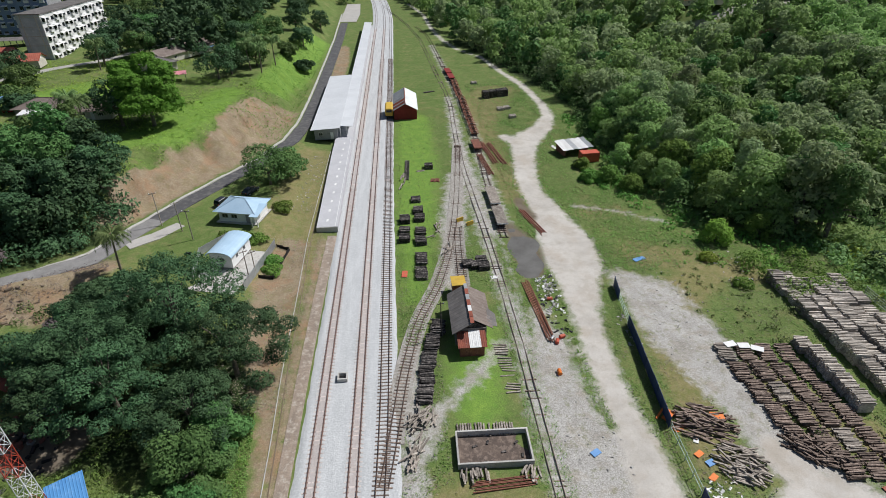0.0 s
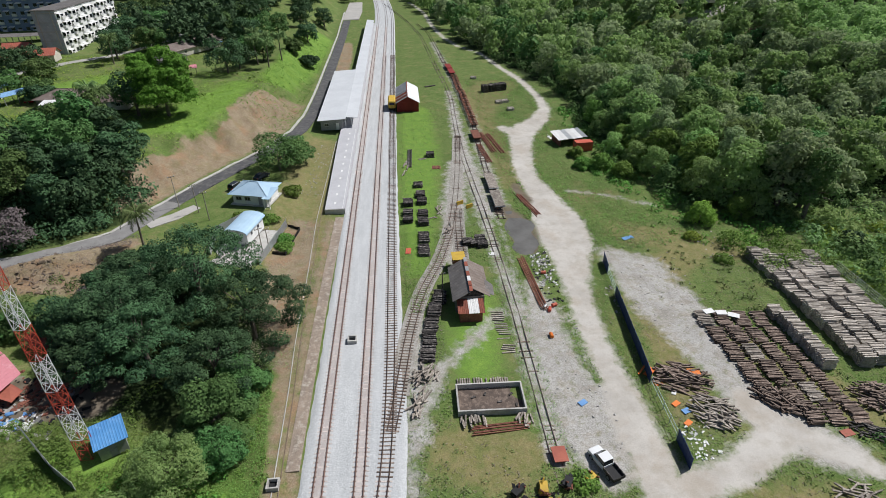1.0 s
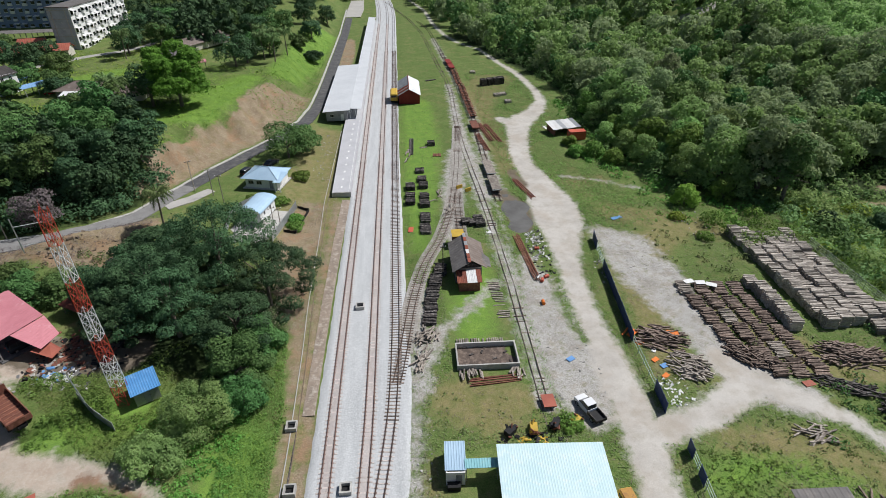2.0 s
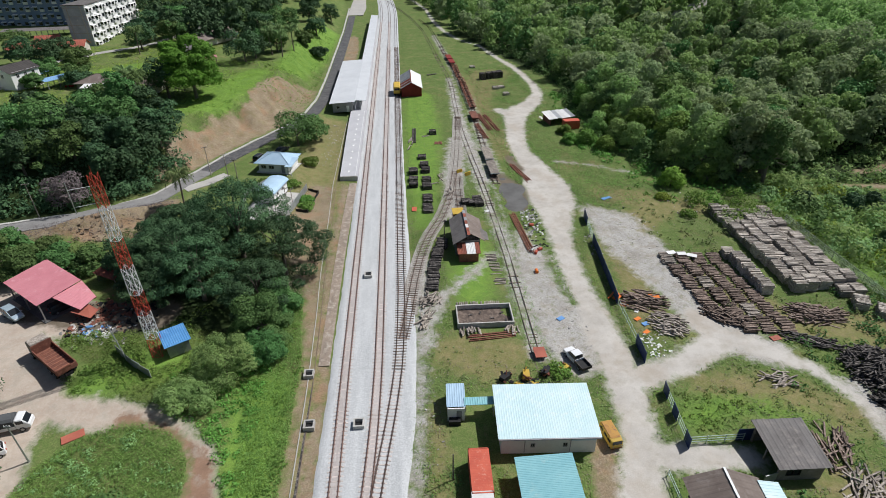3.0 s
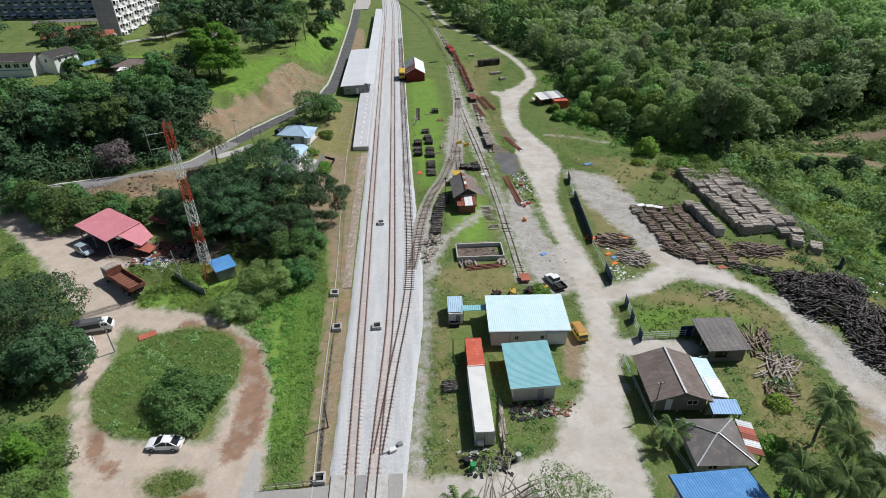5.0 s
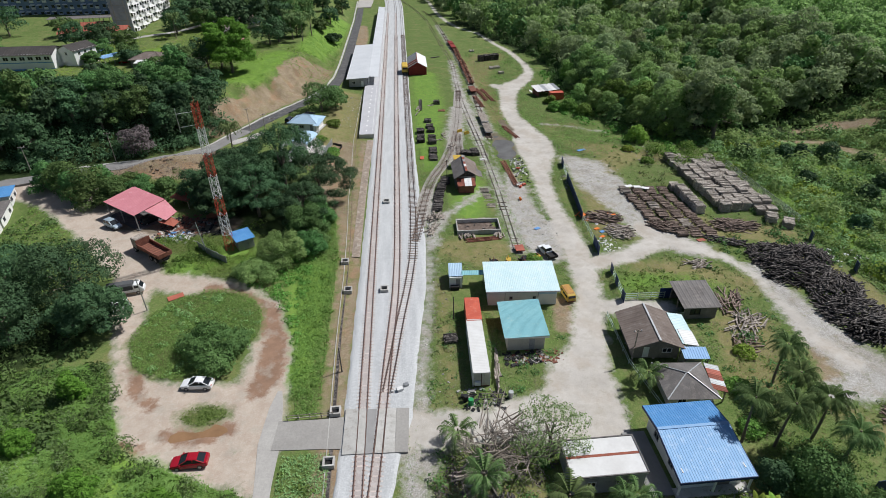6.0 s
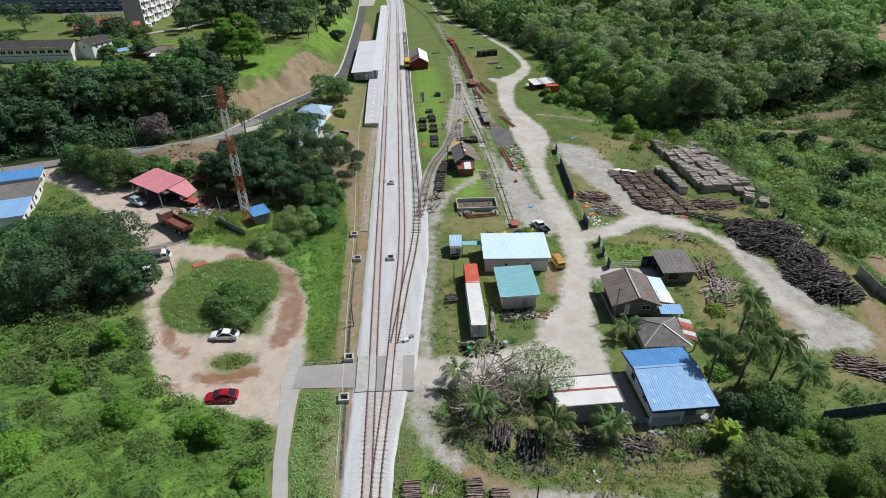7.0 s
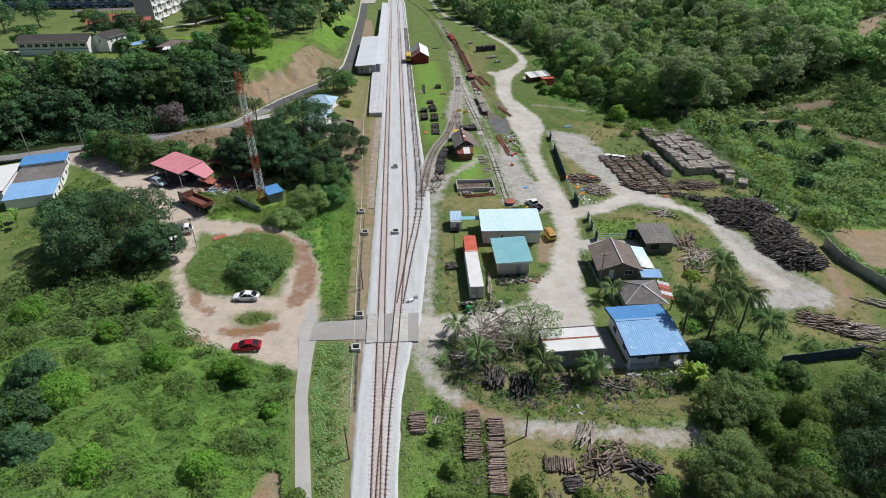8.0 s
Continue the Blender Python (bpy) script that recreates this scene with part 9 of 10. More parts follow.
mounds("brush", (46, 61, -14, 6), 0.35, 0.3, 1.0, "vine", "bright green growth under palms", lambda x, y: ~bare(x, y, 0.3) & clear_of(x, y) & (wave(x, y, 0.6, 7) > 0.0), 80, 0.22, 0.7)
mounds("weeds", (10, 16, 4, 46), 0.7, 0.2, 0.6, "grass", "tufts of rough grass between the line and containers", lambda x, y: ~bare(x, y, 0.3) & (x > edges_of_bed(y)[1] + 1.0) & (x < 15.2) & (wave(x, y, 0.5, 3) > -0.3), 110, 0.16, 0.6)
mounds("weeds", (13, 34, 37.5, 50), 0.6, 0.2, 0.55, "grass", "tufts of olive grass round a concrete tank", lambda x, y: ~bare(x, y, 0.3) & ~((x > 18) & (x < 27) & (y > 46)) & (wave(x, y, 0.6, 6) > -0.1), 110, 0.16, 0.6)
mounds("weeds", (60, 86, -9, 14), 0.4, 0.25, 0.7, "grass", "olive grass tufts on a gravelly clearing", lambda x, y: ~bare(x, y, 0.2) & (wave(x, y, 0.45, 2) > -0.2), 90, 0.18, 0.6)
mounds("weeds", (58, 80, -10, 4), 0.3, 0.3, 0.9, "vine", "green weeds beside low timber heaps", lambda x, y: ~bare(x, y, 0.4) & (wave(x, y, 0.3, 5) > 0.0), 76, 0.22, 0.6)
mounds("weeds", (50, 68, 28, 40), 0.6, 0.2, 0.7, "grass", "olive and straw-coloured grass in a yard", lambda x, y: ~bare(x, y, 0.3) & clear_of(x, y) & (wave(x, y, 0.5, 1) > -0.4), 96, 0.18, 0.6)
mounds("weeds", (44, 55, 28, 36), 0.6, 0.3, 0.8, "vine", "lush green weeds behind a pale fence", lambda x, y: ~bare(x, y, 0.4) & clear_of(x, y) & (y < 36.5 - 0.12 * (x - 44)), 84, 0.22, 0.6)
mounds("brush", (44, 72, -14, 20), 0.14, 0.4, 1.4, "mid", "dark shrubs between palms", lambda x, y: ~bare(x, y, 0.5) & clear_of(x, y) & (wave(x, y, 0.3, 2) > -0.2), 60, 0.28, 0.9)
scatter("litter", (9, 46, -17, 4), 9, 0.34, "bare", "fallen stems and dead leaves behind the houses", 0.2, house_yard, 0.1, 0.22)
mounds("scrub", (98, 172, 76, 128), 0.16, 0.8, 2.6, "far_green", "bushes climbing an earth bank", lambda x, y: ~bare(x, y, 0.2) & (land(x, y) > -1.9) & ((y > 98) | (x > 136)), 14, 0.62, 0.9)
mounds("scrub", (98, 172, 76, 128), 0.06, 1.0, 3.0, "mid", "darker bushes on an earth bank", lambda x, y: ~bare(x, y, 0.2) & (land(x, y) > -1.9) & ((y > 98) | (x > 136)), 14, 0.62, 1.0)
mounds("scrub", (160, 240, 130, 200), 0.03, 0.8, 2.6, "far_green", "bushes on a bare clearing", lambda x, y: ribbon(x, y, CLEARING) > -4, 8, 0.9)
for x, y, h, r in ((-44.5, -12.5, 4.6, 3.4), (-42.5, -18.5, 4.2, 3.0), (-47.5, -6.0, 5.0, 3.4), (-48.5, -15.5, 5.5, 4.0)):
    plant(x, y, "bushy", h, r, 6500, 0.26, "dark", "dark leafy tree at the edge of creepers")
for x, y, h, r in ((56.6, 128.5, 3.2, 2.8), (61.0, 128.0, 3.8, 3.2), (57.2, 136.2, 2.6, 2.2), (64.5, 122.5, 3.6, 3.2)):
    plant(x, y, "bushy", h, r, 2600, 0.38, "bright", "leafy bush beside a scrap hut", "shrub")
plant(72.5, 98.6, "bushy", 5.0, 3.6, 3600, 0.36, "lime", "pale yellow-green tree at the edge of the woods")
for x, y in ((86.8, 42.8), (87.9, 31.7)):
    t = thing("hoarding", spot(x, y, 70), "dark blue metal panel standing in scrub", "fence")
    part("panel", Shape().box(0, 0, 1.0, 1.6, 0.05, 2.0), M["navy"], t)
    for u in (-0.7, 0.7):
        part("post", Shape().box(u, 0.06, 1.0, 0.07, 0.07, 2.1), M["steel"], t)
scatter("weeds", (22, 48, -18, -9), 22, 0.26, "vine", "bright weeds behind the houses", 0.3, lambda x, y: ~bare(x, y, 0.2) & (wave(x, y, 0.4, 5) + 0.5 * wave(x, y, 1.0, 2) > -0.1) & ~((x > 24) & (x < 36) & (y > -9.5)), 0.3, 0.4)
mounds("weeds", (22, 48, -18, -10), 0.25, 0.3, 1.1, "bright", "bright bushes behind the houses", lambda x, y: ~bare(x, y, 0.3) & (wave(x, y, 0.5, 1) > -0.1), 70, 0.24, 0.8)
scatter("weeds", (9, 46, -50, -22), 14, 0.26, "vine", "weeds round old sleepers", 0.35, lambda x, y: ~bare(x, y, 0.2) & (x > edges_of_bed(y)[1] + 1) & (wave(x, y, 0.35, 3) + 0.5 * wave(x, y, 0.9, 1) > 0.0), 0.3, 0.4)
mounds("weeds", (-45, -30, 40, 56), 0.9, 0.4, 1.2, "vine", "green bushes beside a parked truck", lambda x, y: ((ellipse(x, y, -40.2, 52.4, 3.4, 2.4) > 0) | (ellipse(x, y, -34.5, 44.5, 4.0, 3.4) > 0)), 70, 0.26, 0.9)
scatter("weeds", (42, 70, -36, -11), 16, 0.3, "vine", "tall bright grass between trees", 0.5, lambda x, y: ~bare(x, y, 0.3), 0.45, 0.35)
mounds("scrub", (72, 86, 79, 91), 0.16, 1.4, 2.6, "bright", "creepers growing over stacked sleepers", None, 34, 0.34, 0.95, 0.4)
for x, y, h, r in ((8.6, -19.6, 2.2, 1.3), (9.6, -24.5, 2.4, 1.5), (7.6, -28, 1.8, 1.4), (17.8, -27.5, 2.2, 1.5), (10.6, -29.5, 2.6, 1.8), (24.5, -29.5, 1.8, 1.4), (34, -29, 2.2, 1.6), (-8.4, -27, 2.2, 1.4)):
    plant(x, y, "bushy", h, r, 1500, 0.24, "vine", "bright green bush beside the track", "shrub")
scatter("weeds", (46, 66, -14, 12), 12, 0.28, "vine", "green weeds beneath palms", 0.4, lambda x, y: ~bare(x, y, 0.3) & (wave(x, y, 0.4, 1) + 0.5 * wave(x, y, 1.0, 3) > -0.2) & (x > 49.5), 0.3, 0.4)


# ---- stacks and heaps of sleepers ----
LOG = {}


def log_mesh(mt, kind=0, length=2.0):
    """One loose sleeper, a little worn and split; three shapes for each material."""
    key = (mt, kind, length)
    if key not in LOG:
        g = random.Random(kind * 7 + 1)
        l, w, h = length / 2 * (1, 0.93, 1.05)[kind], 0.12, 0.075
        j = lambda: g.uniform(-0.02, 0.02)
        s = Shape().rings([[(x + j(), -w * k + j(), -h * k), (x + j(), w * k + j(), -h * k), (x + j(), w * k * 0.85 + j(), h * k + j()), (x + j(), -w * k * 0.85 + j(), h * k + j())] for x, k in ((-l, 0.9), (-l * 0.3, 1.0), (l * 0.4, 0.97), (l, 0.92))])
        LOG[key] = s.mesh("sleeper", M[mt])
    return LOG[key]


def stack(x, y, a, n, layers, mt, label, group, gap=0.27, height=0.16, rough=1.0, category="sleeper stack", single=True):
    """Sleepers lying side by side (along their length: local x), layer on layer; the top layer in pieces."""
    t = thing("sleeper_stack", spot(x, y, a), label, category, group)
    low = Shape()
    for k in range(layers):
        for i in range(n):
            top = k == layers - 1 or (k == layers - 2 and rnd.random() < 0.2)
            if top and rnd.random() < 0.1 * rough:
                continue
            m = pose(rnd.uniform(-0.12, 0.12) * rough, (i - (n - 1) / 2) * gap + rnd.uniform(-0.03, 0.03) * rough, height * (k + 0.5) + rnd.uniform(0, 0.03) * rough, 0, 0, rnd.uniform(-3.5, 3.5) * rough)
            if k == layers - 1 and single:
                ob = part("sleeper", log_mesh(mt, rnd.randrange(3)), None, t)
                ob.matrix_basis = m
            else:
                low.box(0, 0, 0, 1.96, 0.22, height * 0.86, m=m)
    tagged(part("stack_core", low, M[mt], t), kind="stuff")
    return t


def heap(x, y, a, lx, ly, h, n, mt, label, spread=25.0, length=2.0, bulk=0, group="timber heaps", thick=1.0):
    """A loose heap: pieces thrown over a low mound, mostly one way round."""
    t = thing("timber_heap", spot(x, y, a), label, "timber heap", group)
    low = Shape()
    for i in range(n + bulk):
        u, v = rnd.uniform(-1, 1), rnd.uniform(-1, 1)
        if u * u + v * v > 1.15:
            continue
        top = h * max(0.0, 1 - 0.75 * (u * u + v * v)) * rnd.uniform(0.75, 1.05) + 0.08
        z = top if i < n else top * rnd.uniform(0.05, 0.8)
        m = pose(u * lx / 2, v * ly / 2, z, rnd.gauss(0, 4), rnd.gauss(0, 9) + u * -6, rnd.gauss(0, spread)) @ Matrix.Diagonal((1, thick, thick, 1))
        if i < n:
            ob = part("timber", log_mesh(mt, rnd.randrange(3), length), None, t)
            ob.matrix_basis = m
        else:
            low.box(0, 0, 0, length * 0.96, 0.23, 0.15, m=m)
    if low.v:
        tagged(part("heap_core", low, M[mt], t), kind="stuff")
    return t


# brown timber rows in the yard
for col in range(4):
    for row in range(6):
        x, y = 58.7 + 2.95 * col + 0.32 * row - 0.5, 67.7 - 3.9 * row - 0.25 * col
        if col == 0 and row == 5:
            continue
        if col in (2, 3) and row == 2 and rnd.random() < 0.5:
            continue
        stack(x, y, -4 + rnd.uniform(-3, 3), 13, 4 if col < 2 else 3, "timber" if (row * 3 + col) % 7 else "timber_grey", "neat stack of brown weathered timber sleepers", "brown sleeper stacks", 0.28, 0.16, 2.3)
heap(60.6, 50.2, -35, 7, 3.2, 1.0, 60, "timber", "slumped edge of brown timber sleepers", 30, 2.0, 60)
heap(75, 49.5, -12, 9, 5.5, 0.9, 90, "timber", "loose heap of brown timber sleepers", 22, 2.0, 80)
heap(70.3, 43.6, -30, 8, 2.6, 0.6, 40, "timber_black", "low heap of blackened timber sleepers", 25, 2.0, 30)
for x, y, a in ((59.5, 68.9, 10), (61.4, 68.5, -6), (63.0, 67.7, -28)):
    tagged(new("board", Shape().box(0, 0, 0, 1.7, 1.1, 0.05).mesh("board", M["white"])), "white panel lying on stacked timber", "board").matrix_basis = spot(x, y, a, 0.8)
# grey concrete sleeper blocks
for col in range(6):
    for row in range(12):
        x, y = (75.7 + 2.36 * (col - 1) + 0.05 * row, 70.2 - 2.75 * (row - 5) + 0.25 * col) if col else (69.3 + 0.13 * row, 70.6 - 2.75 * (row - 5))
        if col == 0 and not (5 < row < 11) or y < 54.6 or y > (85.5 if col < 3 else 83.0):
            continue
        stack(x + rnd.uniform(-0.12, 0.12), y, -6 + rnd.uniform(-2.5, 2.5), 8, rnd.choice((7, 9, 10, 11)), "grey_sleeper", "square block of grey concrete sleepers", "grey sleeper blocks", 0.34, 0.19, 1.0)
stack(85.8, 48.7, -30, 9, 7, "grey_sleeper", "square block of grey concrete sleepers set apart", "grey sleeper blocks", 0.34, 0.19, 1.0)
stack(83.7, 51.3, -26, 9, 8, "grey_sleeper", "square block of grey concrete sleepers set apart", "grey sleeper blocks", 0.34, 0.19, 1.0)
# the big black heap
for i, (x, y, lx, ly, a) in enumerate(((75.6, 37.2, 8, 8, -30), (81.4, 36.2, 8, 8, 20), (77.6, 31.4, 12, 8, -40), (80.2, 26.0, 11, 8, 15), (79.0, 20.6, 10, 8, -35), (79.2, 15.6, 8, 6, -20))):
    heap(x, y, a + 30, lx, ly, 2.2, 140, "timber_black", "large heap of blackened timber sleepers", 34, 2.1, 260, "timber heaps", 0.86)
# smaller heaps
heap(49.2, 55.5, -20, 6.5, 6, 0.6, 80, "timber", "scattered heap of greyed timber", 20, 2.0, 20)
heap(50.6, 49.4, -35, 5, 5.5, 0.6, 60, "timber_grey", "scattered heap of greyed timber", 24, 2.0, 20)
heap(60.6, 25.0, 60, 6, 4, 0.5, 45, "timber", "bleached timber scattered on grass", 30, 2.4)
heap(60.4, 18.6, 40, 7, 5, 0.5, 60, "timber_grey", "bleached timber scattered on grass", 35, 2.4)
heap(57.5, 14.5, 50, 4, 4, 0.3, 24, "timber", "bleached boards on bare earth", 40, 2.0)
heap(60.8, 36.6, 10, 4, 3, 0.35, 24, "timber_grey", "pale boards lying in grass", 30, 2.0)
heap(72.0, -2.0, -28, 8, 4.6, 0.8, 90, "timber", "heap of brown timber sleepers on grass", 16, 2.2, 60)
heap(76.0, -4.6, -20, 7, 4.0, 0.7, 60, "timber_grey", "heap of greyed timber sleepers on grass", 16, 2.2, 40)
heap(74.5, -9, -20, 5, 3, 0.6, 30, "timber_black", "low dark timber heap among bushes", 25)
heap(84, 2.5, -30, 6, 2, 0.4, 16, "timber_grey", "long bleached timbers on grass", 12, 3.0)
stack(5.7, -16.8, 0, 12, 4, "timber", "stack of brown sleepers beside the track", "trackside stacks", 0.27, 0.16, 1.6)
for i, (x, y) in enumerate(((12.9, -17.4), (12.4, -21.3), (15.7, -18.9), (15.2, -22.7), (14.8, -26.3))):
    stack(x, y, -2, 14, 4, "timber", "row of brown sleepers overgrown with weeds", "trackside stacks", 0.27, 0.16, 1.4)
stack(8.6, -16.2, 70, 6, 1, "timber_grey", "few bleached boards in grass", "trackside stacks", 0.3, 0.16, 2.5)
stack(22.6, -24.6, 80, 14, 3, "timber", "row of brown sleepers beside a path", "trackside stacks", 0.27, 0.16, 1.6)
stack(23.6, -27.4, 0, 8, 3, "timber_black", "dark sleepers in grass", "trackside stacks", 0.27, 0.16, 1.6)
heap(28.4, -24.2, 30, 6, 3.6, 0.8, 50, "timber", "loose heap of brown timber", 30, 2.2, 30)
heap(32.6, -26.2, -30, 4.5, 3, 0.8, 36, "timber_black", "dark timber heap beside a dirt path", 30, 2.2, 20)
heap(27, -20.6, 55, 3.2, 2.5, 0.4, 20, "timber_grey", "planks beside a dirt path", 12, 2.4)
heap(17.0, -9.8, 75, 2.6, 3, 1.2, 26, "timber_black", "dark sleepers leaning in brush under palms", 8, 2.4, 30)
heap(20.6, -11.6, 70, 3.2, 3.4, 1.2, 40, "timber_black", "dark heap of old timbers under palms", 14, 2.2, 60)
heap(15, -5, 40, 6, 5, 0.7, 40, "timber_grey", "dead branches and timber under palms", 50, 2.2, 20)
heap(27.0, -11.6, 20, 7, 3.5, 0.5, 36, "timber_black", "blackened scrap timber behind a house", 40, 1.6, 20)
heap(33.5, -12.5, 0, 7, 3, 0.4, 30, "timber_black", "dark scrap behind a house", 50, 1.6)
# between the sidings
for i, (x, y) in enumerate(((16.9, 77.0), (15.8, 73.6), (15.1, 70.2), (14.6, 66.8), (14.2, 63.4))):
    stack(x, y, -4 + rnd.uniform(-3, 3), 12, 5 if i < 2 else 4, "timber_black", "row of blackened sleepers beside a siding", "siding stacks", 0.27, 0.16, 1.8)
heap(13.6, 59.2, 60, 3.4, 3, 0.6, 30, "timber_grey", "splayed old sleepers beside a siding", 30, 2.0, 10)
heap(12.6, 54.6, 70, 5, 2, 0.4, 22, "timber_grey", "splayed old sleepers beside a siding", 25)
for x, y, n in ((15.3, 116.6, 10), (15.5, 113.0, 9), (15.5, 107.6, 10), (15.4, 103.6, 10), (12.4, 112.6, 10), (12.3, 108.2, 9), (12.2, 104.8, 8), (15.2, 97.2, 14), (15.0, 92.4, 14), (15.0, 121.8, 8)):
    stack(x, y, rnd.uniform(-4, 4), n, rnd.choice((4, 5, 6)), "timber_black", "stack of black sleepers on a lawn between sidings", "lawn stacks", 0.27, 0.16, 1.4)
heap(11.9, 132, 80, 7, 1.6, 0.3, 14, "timber_grey", "pale slabs beside a siding", 10, 1.8)
heap(20.5, 100.5, 70, 6, 1.6, 0.2, 14, "timber_grey", "bleached boards lying in grass", 14, 1.8)
heap(18.6, 108, 70, 6, 1.6, 0.2, 12, "timber_grey", "bleached boards lying in grass", 20, 1.8)
stack(26.2, 68.0, -4, 8, 1, "timber_grey", "old sleepers half sunk in grass", "siding stacks", 0.5, 0.1, 2.0)
stack(25.9, 71.6, -4, 5, 1, "timber_grey", "old sleepers half sunk in grass", "siding stacks", 0.5, 0.1, 2.0)
stack(26.3, 63.8, -4, 4, 1, "timber_grey", "old sleepers half sunk in grass", "siding stacks", 0.5, 0.1, 2.0)
heap(19.2, 50.6, 88, 1.6, 4.6, 0.3, 26, "timber_grey", "short timbers leaning along a concrete tank", 8, 1.6)
heap(25.8, 50.4, 70, 1.6, 2.5, 0.3, 10, "timber_grey", "short timbers beside a concrete tank", 16, 1.6)
stack(21.5, 57.0, 88, 22, 1, "timber_grey", "sleepers set on end along a concrete tank", "siding stacks", 0.33, 0.3, 0.8)
stack(13.4, 19.5, 4, 7, 4, "timber_black", "small stack of dark sleepers in grass", "siding stacks", 0.27, 0.16, 1.2)
# black blocks near the hut
for x, y in ((23.6, 94.6), (25.1, 94.0), (26.4, 93.4), (26.2, 95.4)):
    stack(x, y, 4, 7, 6, "timber_black", "square block of black sleepers", "black blocks", 0.27, 0.16, 0.6)
for x, y in ((41.6, 198), (44.0, 198.6), (46.4, 199.4), (48.4, 200.2)):
    stack(x, y, 10, 9, 12, "timber_black", "tall block of black sleepers on grass", "black blocks", 0.3, 0.2, 0.5)
for x, y, mt in ((44.5, 184.5, "grey_sleeper"), (46.8, 185.5, "grey_sleeper"), (47, 176.5, "grey_sleeper"), (39.8, 216, "grey_sleeper")):
    stack(x, y, 5, 8, 4, mt, "small block of pale sleepers on grass", "pale blocks", 0.28, 0.18, 0.6)
for x, y, ln, a in ((13.4, 139, 12, 88), (22.6, 207, 4, 20)):
    t = thing("rail_bundle", spot(x, y, a), "bundle of dark rails lying on grass", "rail bundle", "rail bundles")
    for i in range(5):
        part("rail", Shape().bar((-ln / 2, 0.24 * i - 0.5, 0.12), (ln / 2, 0.24 * i - 0.5, 0.14), 0.14, 0.2), M["timber_black"], t)
stack(20.0, 132.4, 85, 9, 1, "rust", "rusty plates on a lawn", "lawn stacks", 0.24, 0.14, 1.0)
stack(18.9, 140, 0, 8, 6, "timber_black", "block of black sleepers on a lawn", "lawn stacks", 0.27, 0.2, 1.0)
stack(16.5, 138.4, 15, 4, 1, "timber_grey", "few boards on a lawn", "lawn stacks", 0.3, 0.1, 2.0)
# bundles of rusty rails
for x, y, ln, a, mt, lab in ((33.4, 80.6, 15.5, 93.5, "orange_rust", "bundle of orange rusty rails on the ground"), (35.2, 148.5, 15, 97, "rust", "bundle of dark rusty rails beside wagons"), (37.3, 147.5, 15, 98, "rust", "bundle of dark rusty rails beside wagons"), (33.4, 140.5, 13, 96, "rust", "bundle of dark rusty rails beside wagons"), (38.8, 110, 11, 104, "rust", "bundle of dark rusty rails beside a puddle"), (22.5, 49.2, 7, 3, "rust", "bundle of rusty rails beside a concrete tank")):
    t = thing("rail_bundle", spot(x, y, a), lab, "rail bundle", "rail bundles")
    for i in range(7):
        o = 0.21 * (i - 3)
        part("rail", Shape().bar((-ln / 2 + rnd.uniform(-0.6, 0.6), o + rnd.uniform(-0.1, 0.1), 0.12 + 0.1 * (i % 2)), (ln / 2 + rnd.uniform(-0.6, 0.6), o, 0.13 + 0.1 * (i % 2)), 0.1, 0.15), M[mt], t)


# ---- debris ----
def debris(x0, x1, y0, y1, n, mt, label, size=0.4):
    s = Shape()
    for _ in range(n):
        x, y, k = rnd.uniform(x0, x1), rnd.uniform(y0, y1), size * rnd.uniform(0.3, 1.2)
        s.box(0, 0, 0, k * rnd.uniform(0.6, 1.6), k * rnd.uniform(0.4, 1.0), k * rnd.uniform(0.1, 0.5), m=pose(x, y, at(x, y) + 0.06 * k + 0.02, rnd.gauss(0, 14), rnd.gauss(0, 14), rnd.uniform(0, 180)))
    tagged(new("debris", s.mesh("debris", M[mt])), label, "debris", "", "stuff")


debris(21.5, 27.5, 13.2, 15.8, 70, "rubble", "heap of grey and white scrap beside a store", 0.4)
debris(21, 27, 13, 16, 120, "black", "black bags and scrap beside a store", 0.55)
debris(22, 30, 13, 16.2, 60, "rust", "rusty scrap beside a store", 0.4)
debris(14, 20, 5.2, 8.4, 60, "black", "dark scrap beside a container", 0.5)
debris(23.5, 27.5, 37.6, 39, 40, "yellow", "yellow machine parts behind a workshop", 0.5)
debris(21, 30, 37.4, 39.6, 50, "black", "dark machine parts behind a workshop", 0.5)
debris(-56, -40, 82, 92, 90, "laterite_dark", "clods on a mound of bare earth", 0.6)
debris(-44, -30, 53, 62, 120, "black", "dark scrap round a workshop shelter", 0.6)
debris(9, 14, -8, 44, 70, "rubble", "stones and litter in trackside grass", 0.25)
debris(30, 44, -16, -10.5, 60, "black", "dark junk behind a house", 0.5)
debris(34.5, 37.5, 79, 90, 60, "rubble", "pale rubbish beside rusty rails", 0.5)
debris(45.2, 48.6, 42.6, 47.4, 60, "white", "white rubbish by a yard entrance", 0.4)
debris(-44, -33, 51, 60, 60, "rubble", "mixed scrap beside a shelter", 0.6)
debris(-44, -36, 56, 64, 50, "rust", "rusty scrap beside a shelter", 0.6)
debris(13.5, 18.5, 5.6, 9, 40, "rubble", "pale scrap beside a container", 0.5)
debris(36, 45, -11, -9.6, 60, "rubble", "junk along the wall of a house", 0.5)
debris(24, 36, -17, -11, 70, "rubble", "scattered rubbish behind houses", 0.4)
debris(68, 74, 84, 96, 30, "rubble", "pale litter at the edge of scrub", 0.4)
debris(30, 38, 44, 72, 60, "rubble", "stones scattered over a gravel yard", 0.25)
debris(45, 47.5, 70, 79, 30, "rubble", "white litter behind a hoarding", 0.4)
debris(86, 93, 33, 39, 40, "white", "white sacks lying in scrub", 0.7)
